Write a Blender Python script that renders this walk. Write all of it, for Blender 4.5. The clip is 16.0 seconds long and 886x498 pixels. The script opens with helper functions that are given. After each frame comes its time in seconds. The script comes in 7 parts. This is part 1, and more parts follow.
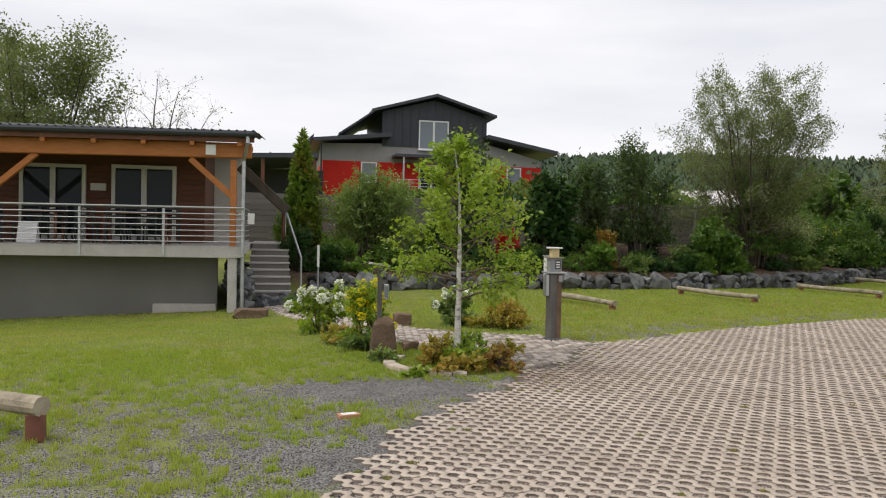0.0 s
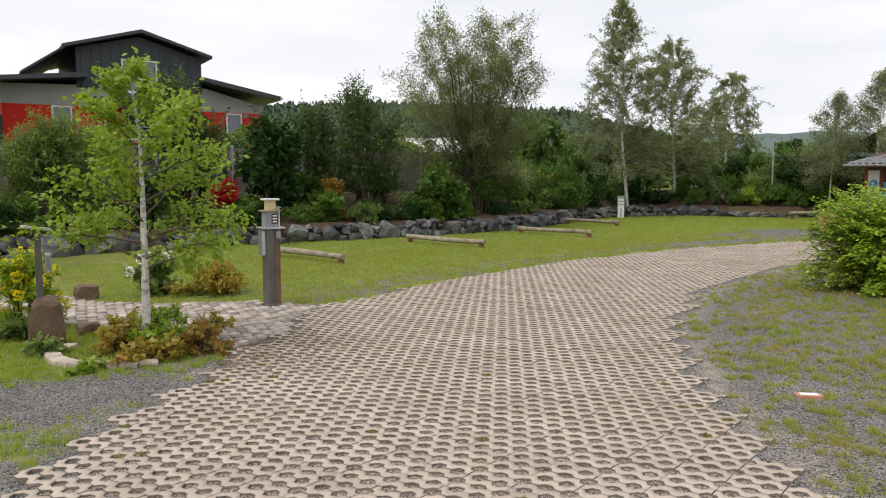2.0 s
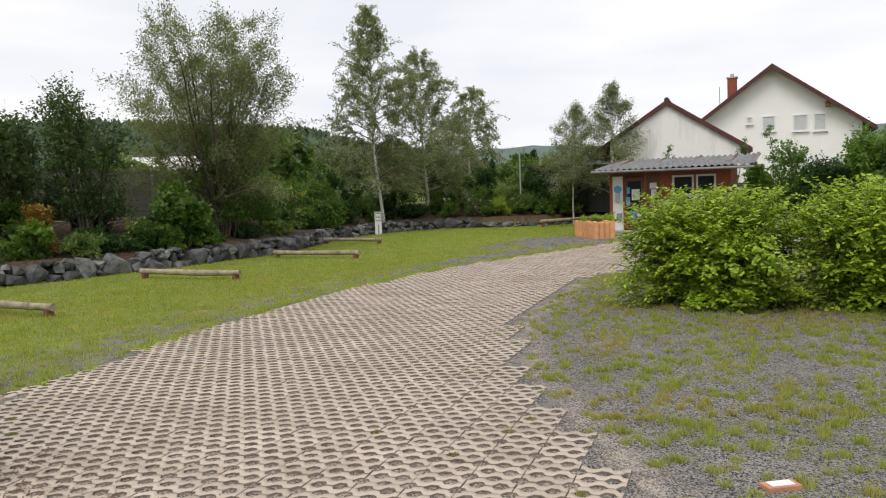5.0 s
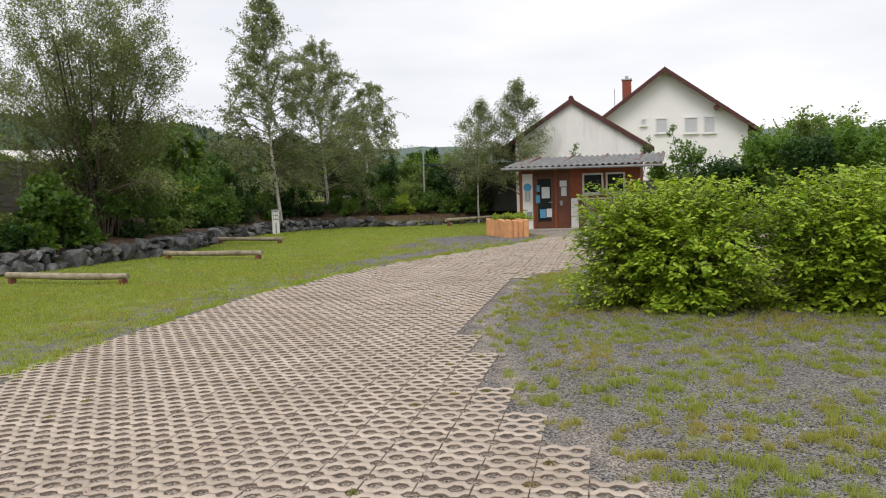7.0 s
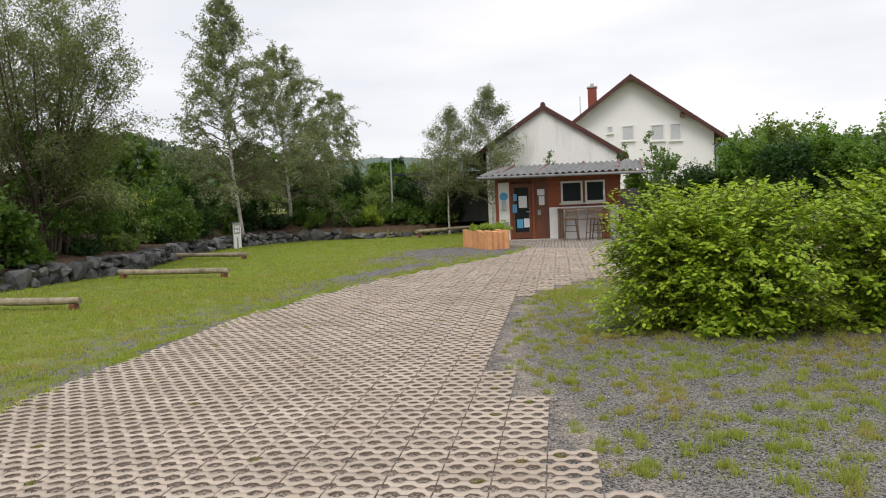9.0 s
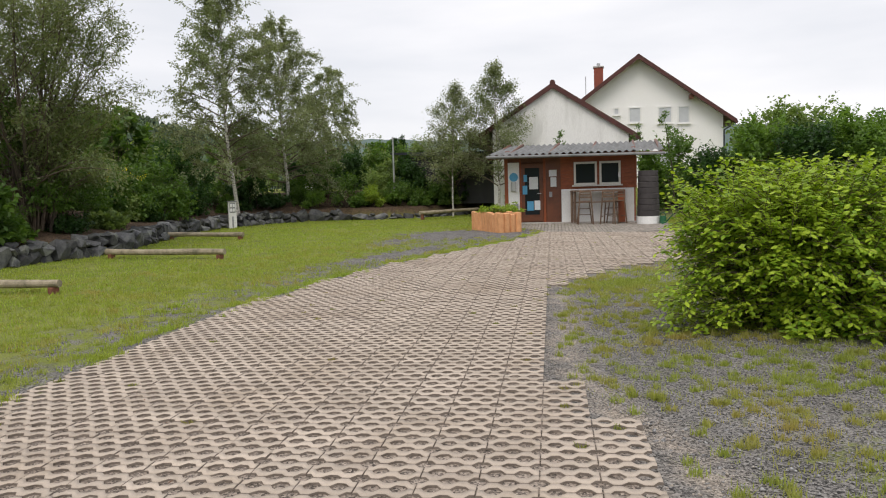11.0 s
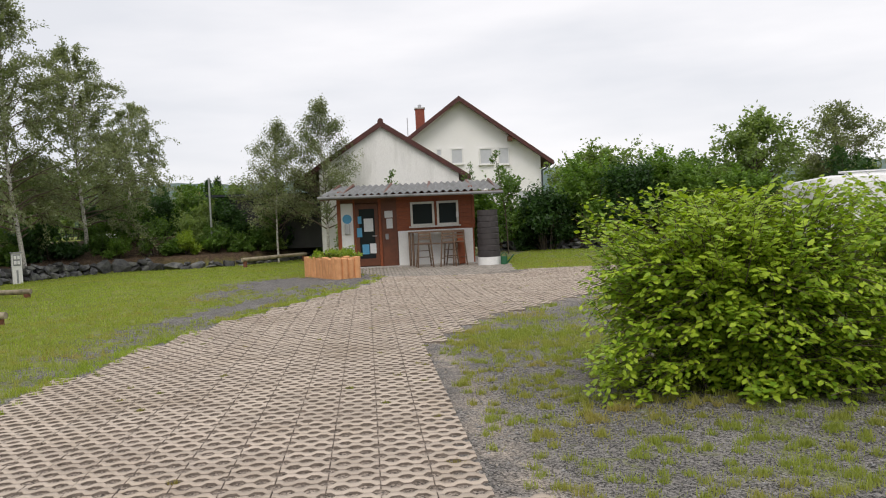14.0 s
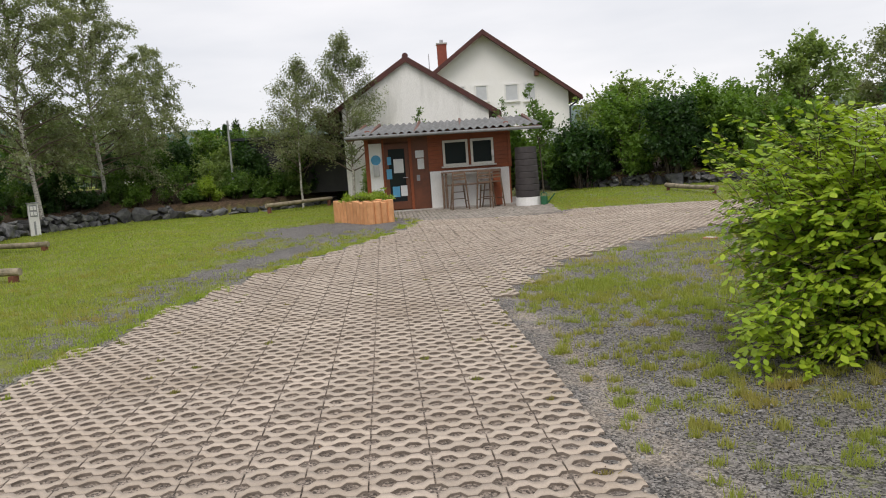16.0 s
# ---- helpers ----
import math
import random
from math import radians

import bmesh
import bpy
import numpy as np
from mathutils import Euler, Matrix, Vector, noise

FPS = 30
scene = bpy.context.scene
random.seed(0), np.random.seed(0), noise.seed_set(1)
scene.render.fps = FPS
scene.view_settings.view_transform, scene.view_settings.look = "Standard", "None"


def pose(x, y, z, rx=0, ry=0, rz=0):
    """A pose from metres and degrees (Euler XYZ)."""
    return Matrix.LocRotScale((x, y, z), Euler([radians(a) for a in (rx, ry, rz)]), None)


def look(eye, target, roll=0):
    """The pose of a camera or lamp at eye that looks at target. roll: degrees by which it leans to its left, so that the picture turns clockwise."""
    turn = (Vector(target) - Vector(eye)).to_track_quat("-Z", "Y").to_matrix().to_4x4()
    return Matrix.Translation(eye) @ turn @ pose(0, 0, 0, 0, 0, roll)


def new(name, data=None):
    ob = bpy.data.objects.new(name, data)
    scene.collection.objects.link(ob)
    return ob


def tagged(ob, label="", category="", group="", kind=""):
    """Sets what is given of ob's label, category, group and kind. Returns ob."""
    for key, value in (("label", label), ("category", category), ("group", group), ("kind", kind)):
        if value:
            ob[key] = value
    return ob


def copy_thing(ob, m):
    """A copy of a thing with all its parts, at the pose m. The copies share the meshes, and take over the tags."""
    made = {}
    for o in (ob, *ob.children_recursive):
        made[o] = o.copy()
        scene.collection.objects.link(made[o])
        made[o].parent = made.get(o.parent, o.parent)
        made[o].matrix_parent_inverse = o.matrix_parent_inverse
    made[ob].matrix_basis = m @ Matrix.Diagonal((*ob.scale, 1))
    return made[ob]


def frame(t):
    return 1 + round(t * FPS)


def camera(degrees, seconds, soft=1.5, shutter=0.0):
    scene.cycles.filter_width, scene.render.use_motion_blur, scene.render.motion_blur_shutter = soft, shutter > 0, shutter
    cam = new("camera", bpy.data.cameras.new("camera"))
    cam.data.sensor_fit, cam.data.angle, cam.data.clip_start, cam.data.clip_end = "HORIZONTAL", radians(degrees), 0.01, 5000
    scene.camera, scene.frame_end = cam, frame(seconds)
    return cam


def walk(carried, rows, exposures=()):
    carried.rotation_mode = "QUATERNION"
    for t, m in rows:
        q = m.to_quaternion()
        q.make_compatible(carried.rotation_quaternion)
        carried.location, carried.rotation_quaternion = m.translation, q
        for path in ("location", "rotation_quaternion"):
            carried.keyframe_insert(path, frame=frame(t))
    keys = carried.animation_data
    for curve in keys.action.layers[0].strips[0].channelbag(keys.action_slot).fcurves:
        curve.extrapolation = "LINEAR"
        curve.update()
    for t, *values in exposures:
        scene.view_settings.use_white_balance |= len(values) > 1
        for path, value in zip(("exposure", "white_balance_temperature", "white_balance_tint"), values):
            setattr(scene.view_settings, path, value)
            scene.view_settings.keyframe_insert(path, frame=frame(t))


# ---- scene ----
cam = camera(59.3, 16.0, soft=1.1)
PATH = [
    (0.0, (-1.36, -0.607, 1.71), (-0.941, 1.45, 1.659), 1.2),
    (0.3, (-1.212, -0.405, 1.746), (-0.691, 1.626, 1.651), 1.8),
    (0.5, (-1.135, -0.29, 1.737), (-0.5, 1.709, 1.638), 1.5),
    (1.0, (-0.954, 0.034, 1.699), (-0.19, 1.984, 1.558), 1.4),
    (1.3, (-0.862, 0.287, 1.714), (-0.008, 2.198, 1.548), 1.0),
    (1.5, (-0.809, 0.452, 1.717), (0.112, 2.331, 1.546), 0.7),
    (1.8, (-0.729, 0.663, 1.7), (0.284, 2.495, 1.525), 0.3),
    (2.0, (-0.639, 0.807, 1.695), (0.443, 2.599, 1.515), -0.1),
    (2.5, (-0.439, 1.204, 1.707), (0.78, 2.907, 1.556), -0.7),
    (3.0, (-0.245, 1.673, 1.682), (1.091, 3.285, 1.524), -1.1),
    (3.5, (-0.033, 2.087, 1.675), (1.452, 3.566, 1.529), -1.3),
    (3.7, (0.05, 2.243, 1.684), (1.566, 3.69, 1.539), -1.3),
    (5.8, (0.967, 3.722, 1.599), (2.607, 5.024, 1.444), -2.5),
    (6.0, (1.04, 3.855, 1.576), (2.696, 5.135, 1.419), -2.4),
    (6.5, (1.197, 4.22, 1.578), (2.929, 5.399, 1.437), -2.3),
    (7.0, (1.344, 4.543, 1.556), (3.121, 5.653, 1.401), -1.9),
    (7.5, (1.56, 4.836, 1.584), (3.297, 6.006, 1.433), -2.6),
    (8.0, (1.752, 5.18, 1.561), (3.483, 6.363, 1.426), -2.1),
    (8.5, (1.968, 5.513, 1.556), (3.78, 6.567, 1.435), -1.9),
    (9.0, (2.196, 5.8, 1.563), (4.034, 6.808, 1.432), -2.5),
    (9.2, (2.259, 5.909, 1.569), (4.062, 6.978, 1.437), -2.6),
    (11.3, (3.285, 6.966, 1.482), (5.149, 7.913, 1.283), -1.3),
    (11.5, (3.374, 7.065, 1.487), (5.266, 7.956, 1.286), -1.0),
    (12.0, (3.597, 7.254, 1.488), (5.564, 7.965, 1.299), -1.6),
    (12.5, (3.836, 7.439, 1.51), (5.844, 8.023, 1.328), -2.5),
    (13.0, (4.083, 7.607, 1.507), (6.076, 8.256, 1.389), -3.0),
    (13.5, (4.334, 7.856, 1.489), (6.342, 8.467, 1.39), -2.9),
    (14.0, (4.521, 8.062, 1.477), (6.551, 8.594, 1.395), -2.7),
    (14.5, (4.786, 8.29, 1.495), (6.797, 8.887, 1.405), -3.5),
    (15.0, (5.065, 8.52, 1.468), (7.046, 9.214, 1.379), -3.6),
    (15.5, (5.335, 8.752, 1.466), (7.329, 9.403, 1.357), -3.8),
    (16.0, (5.642, 8.923, 1.435), (7.645, 9.506, 1.2), -4.0),
]
walk(cam, [(t, look(eye, target, roll)) for t, eye, target, roll in PATH],
     exposures=[(0.0, 0.17, 6650, 12), (1.5, 0.26, 6650, 12), (9.0, 0.23, 6650, 12), (11.5, 0.18, 6650, 12), (16.0, 0.13, 6650, 12)])

# ---- light ----
world = bpy.data.worlds.new("overcast_sky")
scene.world = world
world.use_nodes = True
wn, wl = world.node_tree.nodes, world.node_tree.links
wn.clear()
w_out, w_bg, w_sky, w_mix, w_scale = (wn.new(k) for k in ("ShaderNodeOutputWorld", "ShaderNodeBackground", "ShaderNodeTexSky", "ShaderNodeMix", "ShaderNodeMix"))
w_sky.sky_type, w_sky.sun_disc, w_sky.sun_elevation, w_sky.sun_rotation = "NISHITA", False, radians(58), radians(259)
w_scale.data_type, w_scale.blend_type = "RGBA", "MULTIPLY"
w_scale.inputs[0].default_value, w_scale.inputs[7].default_value = 1.0, (0.1, 0.1, 0.1, 1)
w_co, w_map, w_noise, w_ramp = (wn.new(k) for k in ("ShaderNodeTexCoord", "ShaderNodeMapping", "ShaderNodeTexNoise", "ShaderNodeValToRGB"))
w_map.inputs["Scale"].default_value = (1.2, 1.2, 6.0)
w_noise.inputs["Scale"].default_value, w_noise.inputs["Detail"].default_value = 1.6, 5
w_ramp.color_ramp.elements[0].position, w_ramp.color_ramp.elements[0].color = 0.36, (0.74, 0.77, 0.82, 1)
w_ramp.color_ramp.elements[1].position, w_ramp.color_ramp.elements[1].color = 0.62, (0.91, 0.92, 0.95, 1)
w_mix.data_type = "RGBA"
w_mix.inputs[0].default_value = 0.93
wl.new(w_co.outputs["Generated"], w_map.inputs["Vector"])
wl.new(w_map.outputs[0], w_noise.inputs["Vector"])
wl.new(w_noise.outputs[0], w_ramp.inputs[0])
wl.new(w_sky.outputs[0], w_scale.inputs[6])
wl.new(w_scale.outputs[2], w_mix.inputs[6])
wl.new(w_ramp.outputs[0], w_mix.inputs[7])
wl.new(w_mix.outputs[2], w_bg.inputs[0])
wl.new(w_bg.outputs[0], w_out.inputs[0])
w_bg.inputs[1].default_value = 1.0
sun = new("sun", bpy.data.lights.new("sun", "SUN"))
sun.data.energy, sun.data.angle, sun.data.color = 1.5, radians(30), (1.0, 0.95, 0.87)
sun.matrix_basis = look((0, 0, 0), (0.52, 0.1, -0.84))

rng = np.random.default_rng(7)


# ---- materials ----
def node_mat(name):
    m = bpy.data.materials.new(name)
    m.use_nodes = True
    return m, m.node_tree.nodes, m.node_tree.links, m.node_tree.nodes["Principled BSDF"]


def rgba(c):
    return (*c, 1.0)


def mix_node(n, l, fac, a, b, mode="MIX"):
    x = n.new("ShaderNodeMix")
    x.data_type, x.blend_type = "RGBA", mode
    for slot, v in ((0, fac), (6, a), (7, b)):
        if hasattr(v, "is_linked"):
            l.new(v, x.inputs[slot])
        else:
            x.inputs[slot].default_value = v if slot == 0 else rgba(v)
    return x.outputs[2]


def noise_node(n, l, scale, detail=4.0, stretch=(1, 1, 1), rough=0.6):
    g, mp, t = n.new("ShaderNodeNewGeometry"), n.new("ShaderNodeMapping"), n.new("ShaderNodeTexNoise")
    mp.inputs["Scale"].default_value = stretch
    t.inputs["Scale"].default_value, t.inputs["Detail"].default_value, t.inputs["Roughness"].default_value = scale, detail, rough
    l.new(g.outputs["Position"], mp.inputs["Vector"])
    l.new(mp.outputs[0], t.inputs["Vector"])
    return t.outputs[0]


def ramp_node(n, l, src, lo, hi, a=(0, 0, 0), b=(1, 1, 1)):
    r = n.new("ShaderNodeValToRGB")
    e = r.color_ramp.elements
    e[0].position, e[0].color, e[1].position, e[1].color = lo, rgba(a), hi, rgba(b)
    l.new(src, r.inputs[0])
    return r.outputs[0]


def surface(name, c1, c2, scale=3.0, fine=40.0, rough=0.8, bump=0.25, metal=0.0, stretch=(1, 1, 1), stain=None, stain_scale=0.6, stain_amount=0.5, vary=0.0, spec=None):
    """Two-scale noise colour, optional stains, fine relief; vary: lightness spread between pieces."""
    m, n, l, p = node_mat(name)
    big = noise_node(n, l, scale, 5, stretch)
    small = noise_node(n, l, fine, 6, stretch)
    col = mix_node(n, l, ramp_node(n, l, big, 0.32, 0.68), c1, c2)
    col = mix_node(n, l, 0.45, col, ramp_node(n, l, small, 0.25, 0.75, (0.55, 0.55, 0.55), (1.3, 1.3, 1.3)), "MULTIPLY")
    if stain:
        s = noise_node(n, l, stain_scale, 7, stretch, 0.7)
        f = n.new("ShaderNodeMath")
        f.operation = "MULTIPLY"
        l.new(ramp_node(n, l, s, 0.48, 0.66), f.inputs[0])
        f.inputs[1].default_value = stain_amount
        col = mix_node(n, l, f.outputs[0], col, stain)
    if vary:
        o = n.new("ShaderNodeObjectInfo")
        g = n.new("ShaderNodeNewGeometry")
        a = n.new("ShaderNodeMath")
        a.operation = "ADD"
        l.new(o.outputs["Random"], a.inputs[0])
        l.new(g.outputs["Random Per Island"], a.inputs[1])
        fr = n.new("ShaderNodeMath")
        fr.operation = "FRACT"
        l.new(a.outputs[0], fr.inputs[0])
        col = mix_node(n, l, 1.0, col, ramp_node(n, l, fr.outputs[0], 0, 1, (1 - vary,) * 3, (1 + vary,) * 3), "MULTIPLY")
    l.new(col, p.inputs["Base Color"])
    p.inputs["Roughness"].default_value, p.inputs["Metallic"].default_value = rough, metal
    if spec is not None:
        p.inputs["Specular IOR Level"].default_value = spec
    if bump:
        b = n.new("ShaderNodeBump")
        b.inputs["Strength"].default_value, b.inputs["Distance"].default_value = bump, 0.02
        l.new(small, b.inputs["Height"])
        l.new(b.outputs[0], p.inputs["Normal"])
    return m


def foliage(name, c1, c2, c3, patch=1.2, gloss=0.45, through_light=0.45):
    """Leaves: colour by leaf and by patch, light passing through."""
    m, n, l, p = node_mat(name)
    g = n.new("ShaderNodeNewGeometry")
    col = mix_node(n, l, g.outputs["Random Per Island"], c1, c2)
    col = mix_node(n, l, ramp_node(n, l, noise_node(n, l, patch, 3), 0.45, 0.7), col, c3)
    l.new(col, p.inputs["Base Color"])
    p.inputs["Roughness"].default_value = gloss
    p.inputs["Specular IOR Level"].default_value = 0.35
    t, x = n.new("ShaderNodeBsdfTranslucent"), n.new("ShaderNodeMixShader")
    l.new(mix_node(n, l, 1.0, col, (1.25, 1.3, 0.6), "MULTIPLY"), t.inputs[0])
    x.inputs[0].default_value = through_light
    l.new(p.outputs[0], x.inputs[1])
    l.new(t.outputs[0], x.inputs[2])
    l.new(x.outputs[0], n["Material Output"].inputs[0])
    return m


def glass_mat(name, tint):
    m, n, l, p = node_mat(name)
    p.inputs["Base Color"].default_value, p.inputs["Roughness"].default_value = rgba(tint), 0.04
    p.inputs["Specular IOR Level"].default_value = 0.15
    return m


M = dict(
    paver=surface("paver_concrete", (0.54, 0.458, 0.38), (0.45, 0.378, 0.312), 1.1, 160, 0.9, 0.3, stain=(0.27, 0.2, 0.13), stain_scale=0.9, stain_amount=0.35, vary=0.12),
    flank_dark=surface("dark_concrete_flank", (0.25, 0.207, 0.172), (0.17, 0.14, 0.115), 8, 90, 0.95, 0.3),
    sett=surface("granite_sett", (0.46, 0.405, 0.35), (0.32, 0.265, 0.23), 4, 90, 0.8, 0.3, vary=0.45),
    block=surface("apron_block", (0.32, 0.29, 0.25), (0.25, 0.22, 0.19), 2, 90, 0.85, 0.3, vary=0.2),
    rock=surface("basalt_rock", (0.035, 0.037, 0.041), (0.17, 0.172, 0.178), 5, 26, 0.75, 0.9, vary=0.6, stain=(0.13, 0.14, 0.09), stain_scale=2.5, stain_amount=0.4),
    sandstone=surface("brown_rock", (0.085, 0.052, 0.032), (0.16, 0.105, 0.068), 4, 30, 0.85, 0.6, vary=0.2),
    log=surface("weathered_log", (0.42, 0.36, 0.26), (0.27, 0.225, 0.16), 5, 60, 0.8, 0.4, stretch=(1, 1, 1), stain=(0.09, 0.085, 0.05), stain_scale=3.5, stain_amount=0.8),
    logfoot=surface("red_brown_wood_foot", (0.22, 0.085, 0.05), (0.16, 0.06, 0.04), 8, 60, 0.8, 0.3),
    timber=surface("oiled_timber", (0.50, 0.175, 0.035), (0.38, 0.125, 0.025), 3, 50, 0.55, 0.15, stretch=(1, 6, 6)),
    cladding=surface("stained_cladding", (0.30, 0.075, 0.02), (0.22, 0.05, 0.014), 3, 60, 0.55, 0.2, stretch=(8, 1, 8), vary=0.1),
    pavilion_board=surface("brown_pavilion_boards", (0.15, 0.046, 0.018), (0.1, 0.031, 0.013), 3, 60, 0.6, 0.2, stretch=(1, 8, 8), vary=0.12),
    darkwood=surface("dark_wood", (0.16, 0.05, 0.02), (0.1, 0.032, 0.014), 4, 60, 0.5, 0.2),
    barwood=surface("old_bar_wood", (0.17, 0.105, 0.065), (0.105, 0.063, 0.04), 6, 60, 0.7, 0.2),
    palisade=surface("palisade_wood", (0.70, 0.36, 0.17), (0.58, 0.28, 0.12), 6, 60, 0.65, 0.2, vary=0.12),
    metal=surface("galvanised_metal", (0.55, 0.56, 0.57), (0.45, 0.46, 0.48), 8, 80, 0.42, 0.05, 0.85),
    steel=surface("brushed_steel", (0.5, 0.5, 0.5), (0.4, 0.4, 0.41), 8, 80, 0.32, 0.05, 0.9),
    postgrey=surface("weathered_grey_post", (0.15, 0.14, 0.13), (0.085, 0.08, 0.075), 6, 60, 0.42, 0.15, stretch=(1, 1, 0.2)),
    darkmetal=surface("dark_metal", (0.035, 0.04, 0.05), (0.05, 0.056, 0.066), 2, 40, 0.45, 0.05, 0.2),
    anthracite=surface("anthracite_cladding", (0.022, 0.027, 0.037), (0.034, 0.04, 0.05), 1, 30, 0.5, 0.08, 0.0),
    roofsheet=surface("fibre_cement_sheet", (0.25, 0.255, 0.26), (0.18, 0.185, 0.19), 2, 50, 0.8, 0.2, stain=(0.12, 0.13, 0.12), stain_scale=2.0, stain_amount=0.5),
    render_white=surface("white_render", (0.84, 0.835, 0.825), (0.79, 0.785, 0.775), 0.8, 60, 0.9, 0.15, stain=(0.4, 0.4, 0.37), stain_scale=0.9, stain_amount=0.42, stretch=(1, 1, 0.25)),
    render_house=surface("clean_white_render", (0.88, 0.875, 0.87), (0.84, 0.835, 0.83), 0.8, 60, 0.9, 0.12),
    wall_grey=surface("weathered_grey_render", (0.19, 0.185, 0.17), (0.155, 0.15, 0.138), 0.7, 60, 0.9, 0.15, stain=(0.14, 0.14, 0.12), stain_scale=0.6, stain_amount=0.4),
    render_grey=surface("grey_render", (0.36, 0.35, 0.34), (0.31, 0.30, 0.29), 0.7, 60, 0.9, 0.15, stain=(0.2, 0.2, 0.18), stain_scale=0.6, stain_amount=0.4),
    render_red=surface("red_render", (0.62, 0.02, 0.008), (0.55, 0.016, 0.007), 0.7, 60, 0.85, 0.1),
    slab=surface("concrete_slab", (0.5, 0.48, 0.45), (0.42, 0.4, 0.37), 1.5, 60, 0.85, 0.2, stain=(0.25, 0.24, 0.2), stain_scale=1.4, stain_amount=0.4),
    step=surface("concrete_step", (0.22, 0.205, 0.185), (0.16, 0.15, 0.13), 2, 60, 0.85, 0.3),
    roof_pale=surface("pale_roof_sheet", (0.62, 0.6, 0.58), (0.5, 0.48, 0.46), 1, 30, 0.6, 0.1, stain=(0.3, 0.27, 0.24), stain_scale=0.5, stain_amount=0.4),
    white=surface("white_paint", (0.8, 0.8, 0.79), (0.74, 0.74, 0.73), 2, 50, 0.5, 0.03),
    paper=surface("paper", (0.72, 0.74, 0.74), (0.66, 0.68, 0.7), 9, 80, 0.7, 0.0),
    bluepaper=surface("blue_print", (0.07, 0.30, 0.52), (0.1, 0.36, 0.58), 9, 80, 0.6, 0.0),
    greyplastic=surface("grey_plastic", (0.3, 0.31, 0.32), (0.24, 0.25, 0.26), 6, 80, 0.5, 0.05),
    blackplastic=surface("black_plastic", (0.018, 0.018, 0.02), (0.03, 0.03, 0.032), 6, 60, 0.5, 0.05),
    greenplastic=surface("green_plastic", (0.01, 0.09, 0.04), (0.015, 0.12, 0.05), 6, 60, 0.45, 0.05),
    barrel=surface("dark_tank", (0.035, 0.03, 0.032), (0.055, 0.048, 0.048), 3, 40, 0.6, 0.1),
    tile_red=surface("brown_roof_tile", (0.095, 0.028, 0.022), (0.06, 0.02, 0.017), 3, 30, 0.7, 0.3),
    brickred=surface("chimney_brick", (0.30, 0.08, 0.05), (0.22, 0.06, 0.04), 6, 30, 0.85, 0.3),
    orange=surface("orange_marker", (0.55, 0.25, 0.15), (0.45, 0.2, 0.12), 9, 60, 0.6, 0.05),
    cream=surface("cream_lamp", (0.68, 0.55, 0.30), (0.6, 0.47, 0.25), 6, 60, 0.5, 0.05),
    fence=surface("grey_slat_fence", (0.20, 0.185, 0.165), (0.145, 0.135, 0.12), 2, 40, 0.8, 0.2, stretch=(0.5, 0.5, 4), vary=0.12),
    darkfence=surface("dark_shed_boards", (0.03, 0.03, 0.034), (0.045, 0.044, 0.046), 2, 40, 0.7, 0.1),
    soil=surface("bark_soil", (0.10, 0.07, 0.045), (0.055, 0.04, 0.027), 5, 60, 0.95, 0.5),
    bark=surface("brown_bark", (0.10, 0.08, 0.06), (0.06, 0.048, 0.036), 5, 40, 0.9, 0.5, stretch=(1, 1, 0.3)),
    birchbark=surface("birch_bark", (0.68, 0.65, 0.6), (0.55, 0.52, 0.47), 5, 50, 0.7, 0.3, stain=(0.035, 0.03, 0.028), stain_scale=9, stain_amount=0.9, stretch=(1, 1, 2.2)),
    twig=surface("twig_bark", (0.16, 0.12, 0.09), (0.1, 0.075, 0.055), 5, 40, 0.9, 0.3),
    glass=glass_mat("window_glass", (0.02, 0.025, 0.028)),
    glass_pale=glass_mat("window_glass_with_blind", (0.22, 0.25, 0.28)),
    blind=surface("white_roller_blind", (0.55, 0.57, 0.6), (0.5, 0.52, 0.55), 4, 50, 0.4, 0.02),
    pvc=surface("cream_white_frame", (0.68, 0.66, 0.6), (0.62, 0.6, 0.55), 5, 60, 0.45, 0.02),
    van=surface("caravan_white", (0.82, 0.82, 0.82), (0.76, 0.76, 0.77), 2, 30, 0.35, 0.02),
    hydrangea=surface("white_petals", (0.86, 0.86, 0.78), (0.8, 0.82, 0.68), 30, 90, 0.7, 0.1),
    yellow=foliage("yellow_blossom", (0.82, 0.66, 0.03), (0.7, 0.58, 0.03), (0.75, 0.66, 0.08)),
    redleaf=foliage("russet_leaves", (0.3, 0.13, 0.045), (0.32, 0.24, 0.06), (0.2, 0.22, 0.045)),
    spirea=foliage("yellow_russet_leaves", (0.36, 0.33, 0.06), (0.42, 0.25, 0.06), (0.25, 0.3, 0.05)),
    redpetal=foliage("red_leaves", (0.45, 0.02, 0.02), (0.5, 0.05, 0.04), (0.35, 0.02, 0.02)),
    leaf_hedge=foliage("hornbeam_leaves", (0.145, 0.27, 0.02), (0.44, 0.565, 0.05), (0.35, 0.47, 0.038), 1.0, 0.45, 0.32),
    leaf_birch=foliage("birch_leaves", (0.2, 0.31, 0.04), (0.34, 0.43, 0.07), (0.24, 0.33, 0.04), 1.0),
    leaf_tall=foliage("weeping_birch_leaves", (0.18, 0.21, 0.12), (0.28, 0.31, 0.19), (0.14, 0.18, 0.08), 0.5),
    leaf_willow=foliage("willow_leaves", (0.15, 0.185, 0.085), (0.23, 0.26, 0.13), (0.115, 0.155, 0.06), 0.4),
    leaf_dark=foliage("dark_leaves", (0.03, 0.075, 0.022), (0.06, 0.125, 0.034), (0.025, 0.06, 0.018), 0.7),
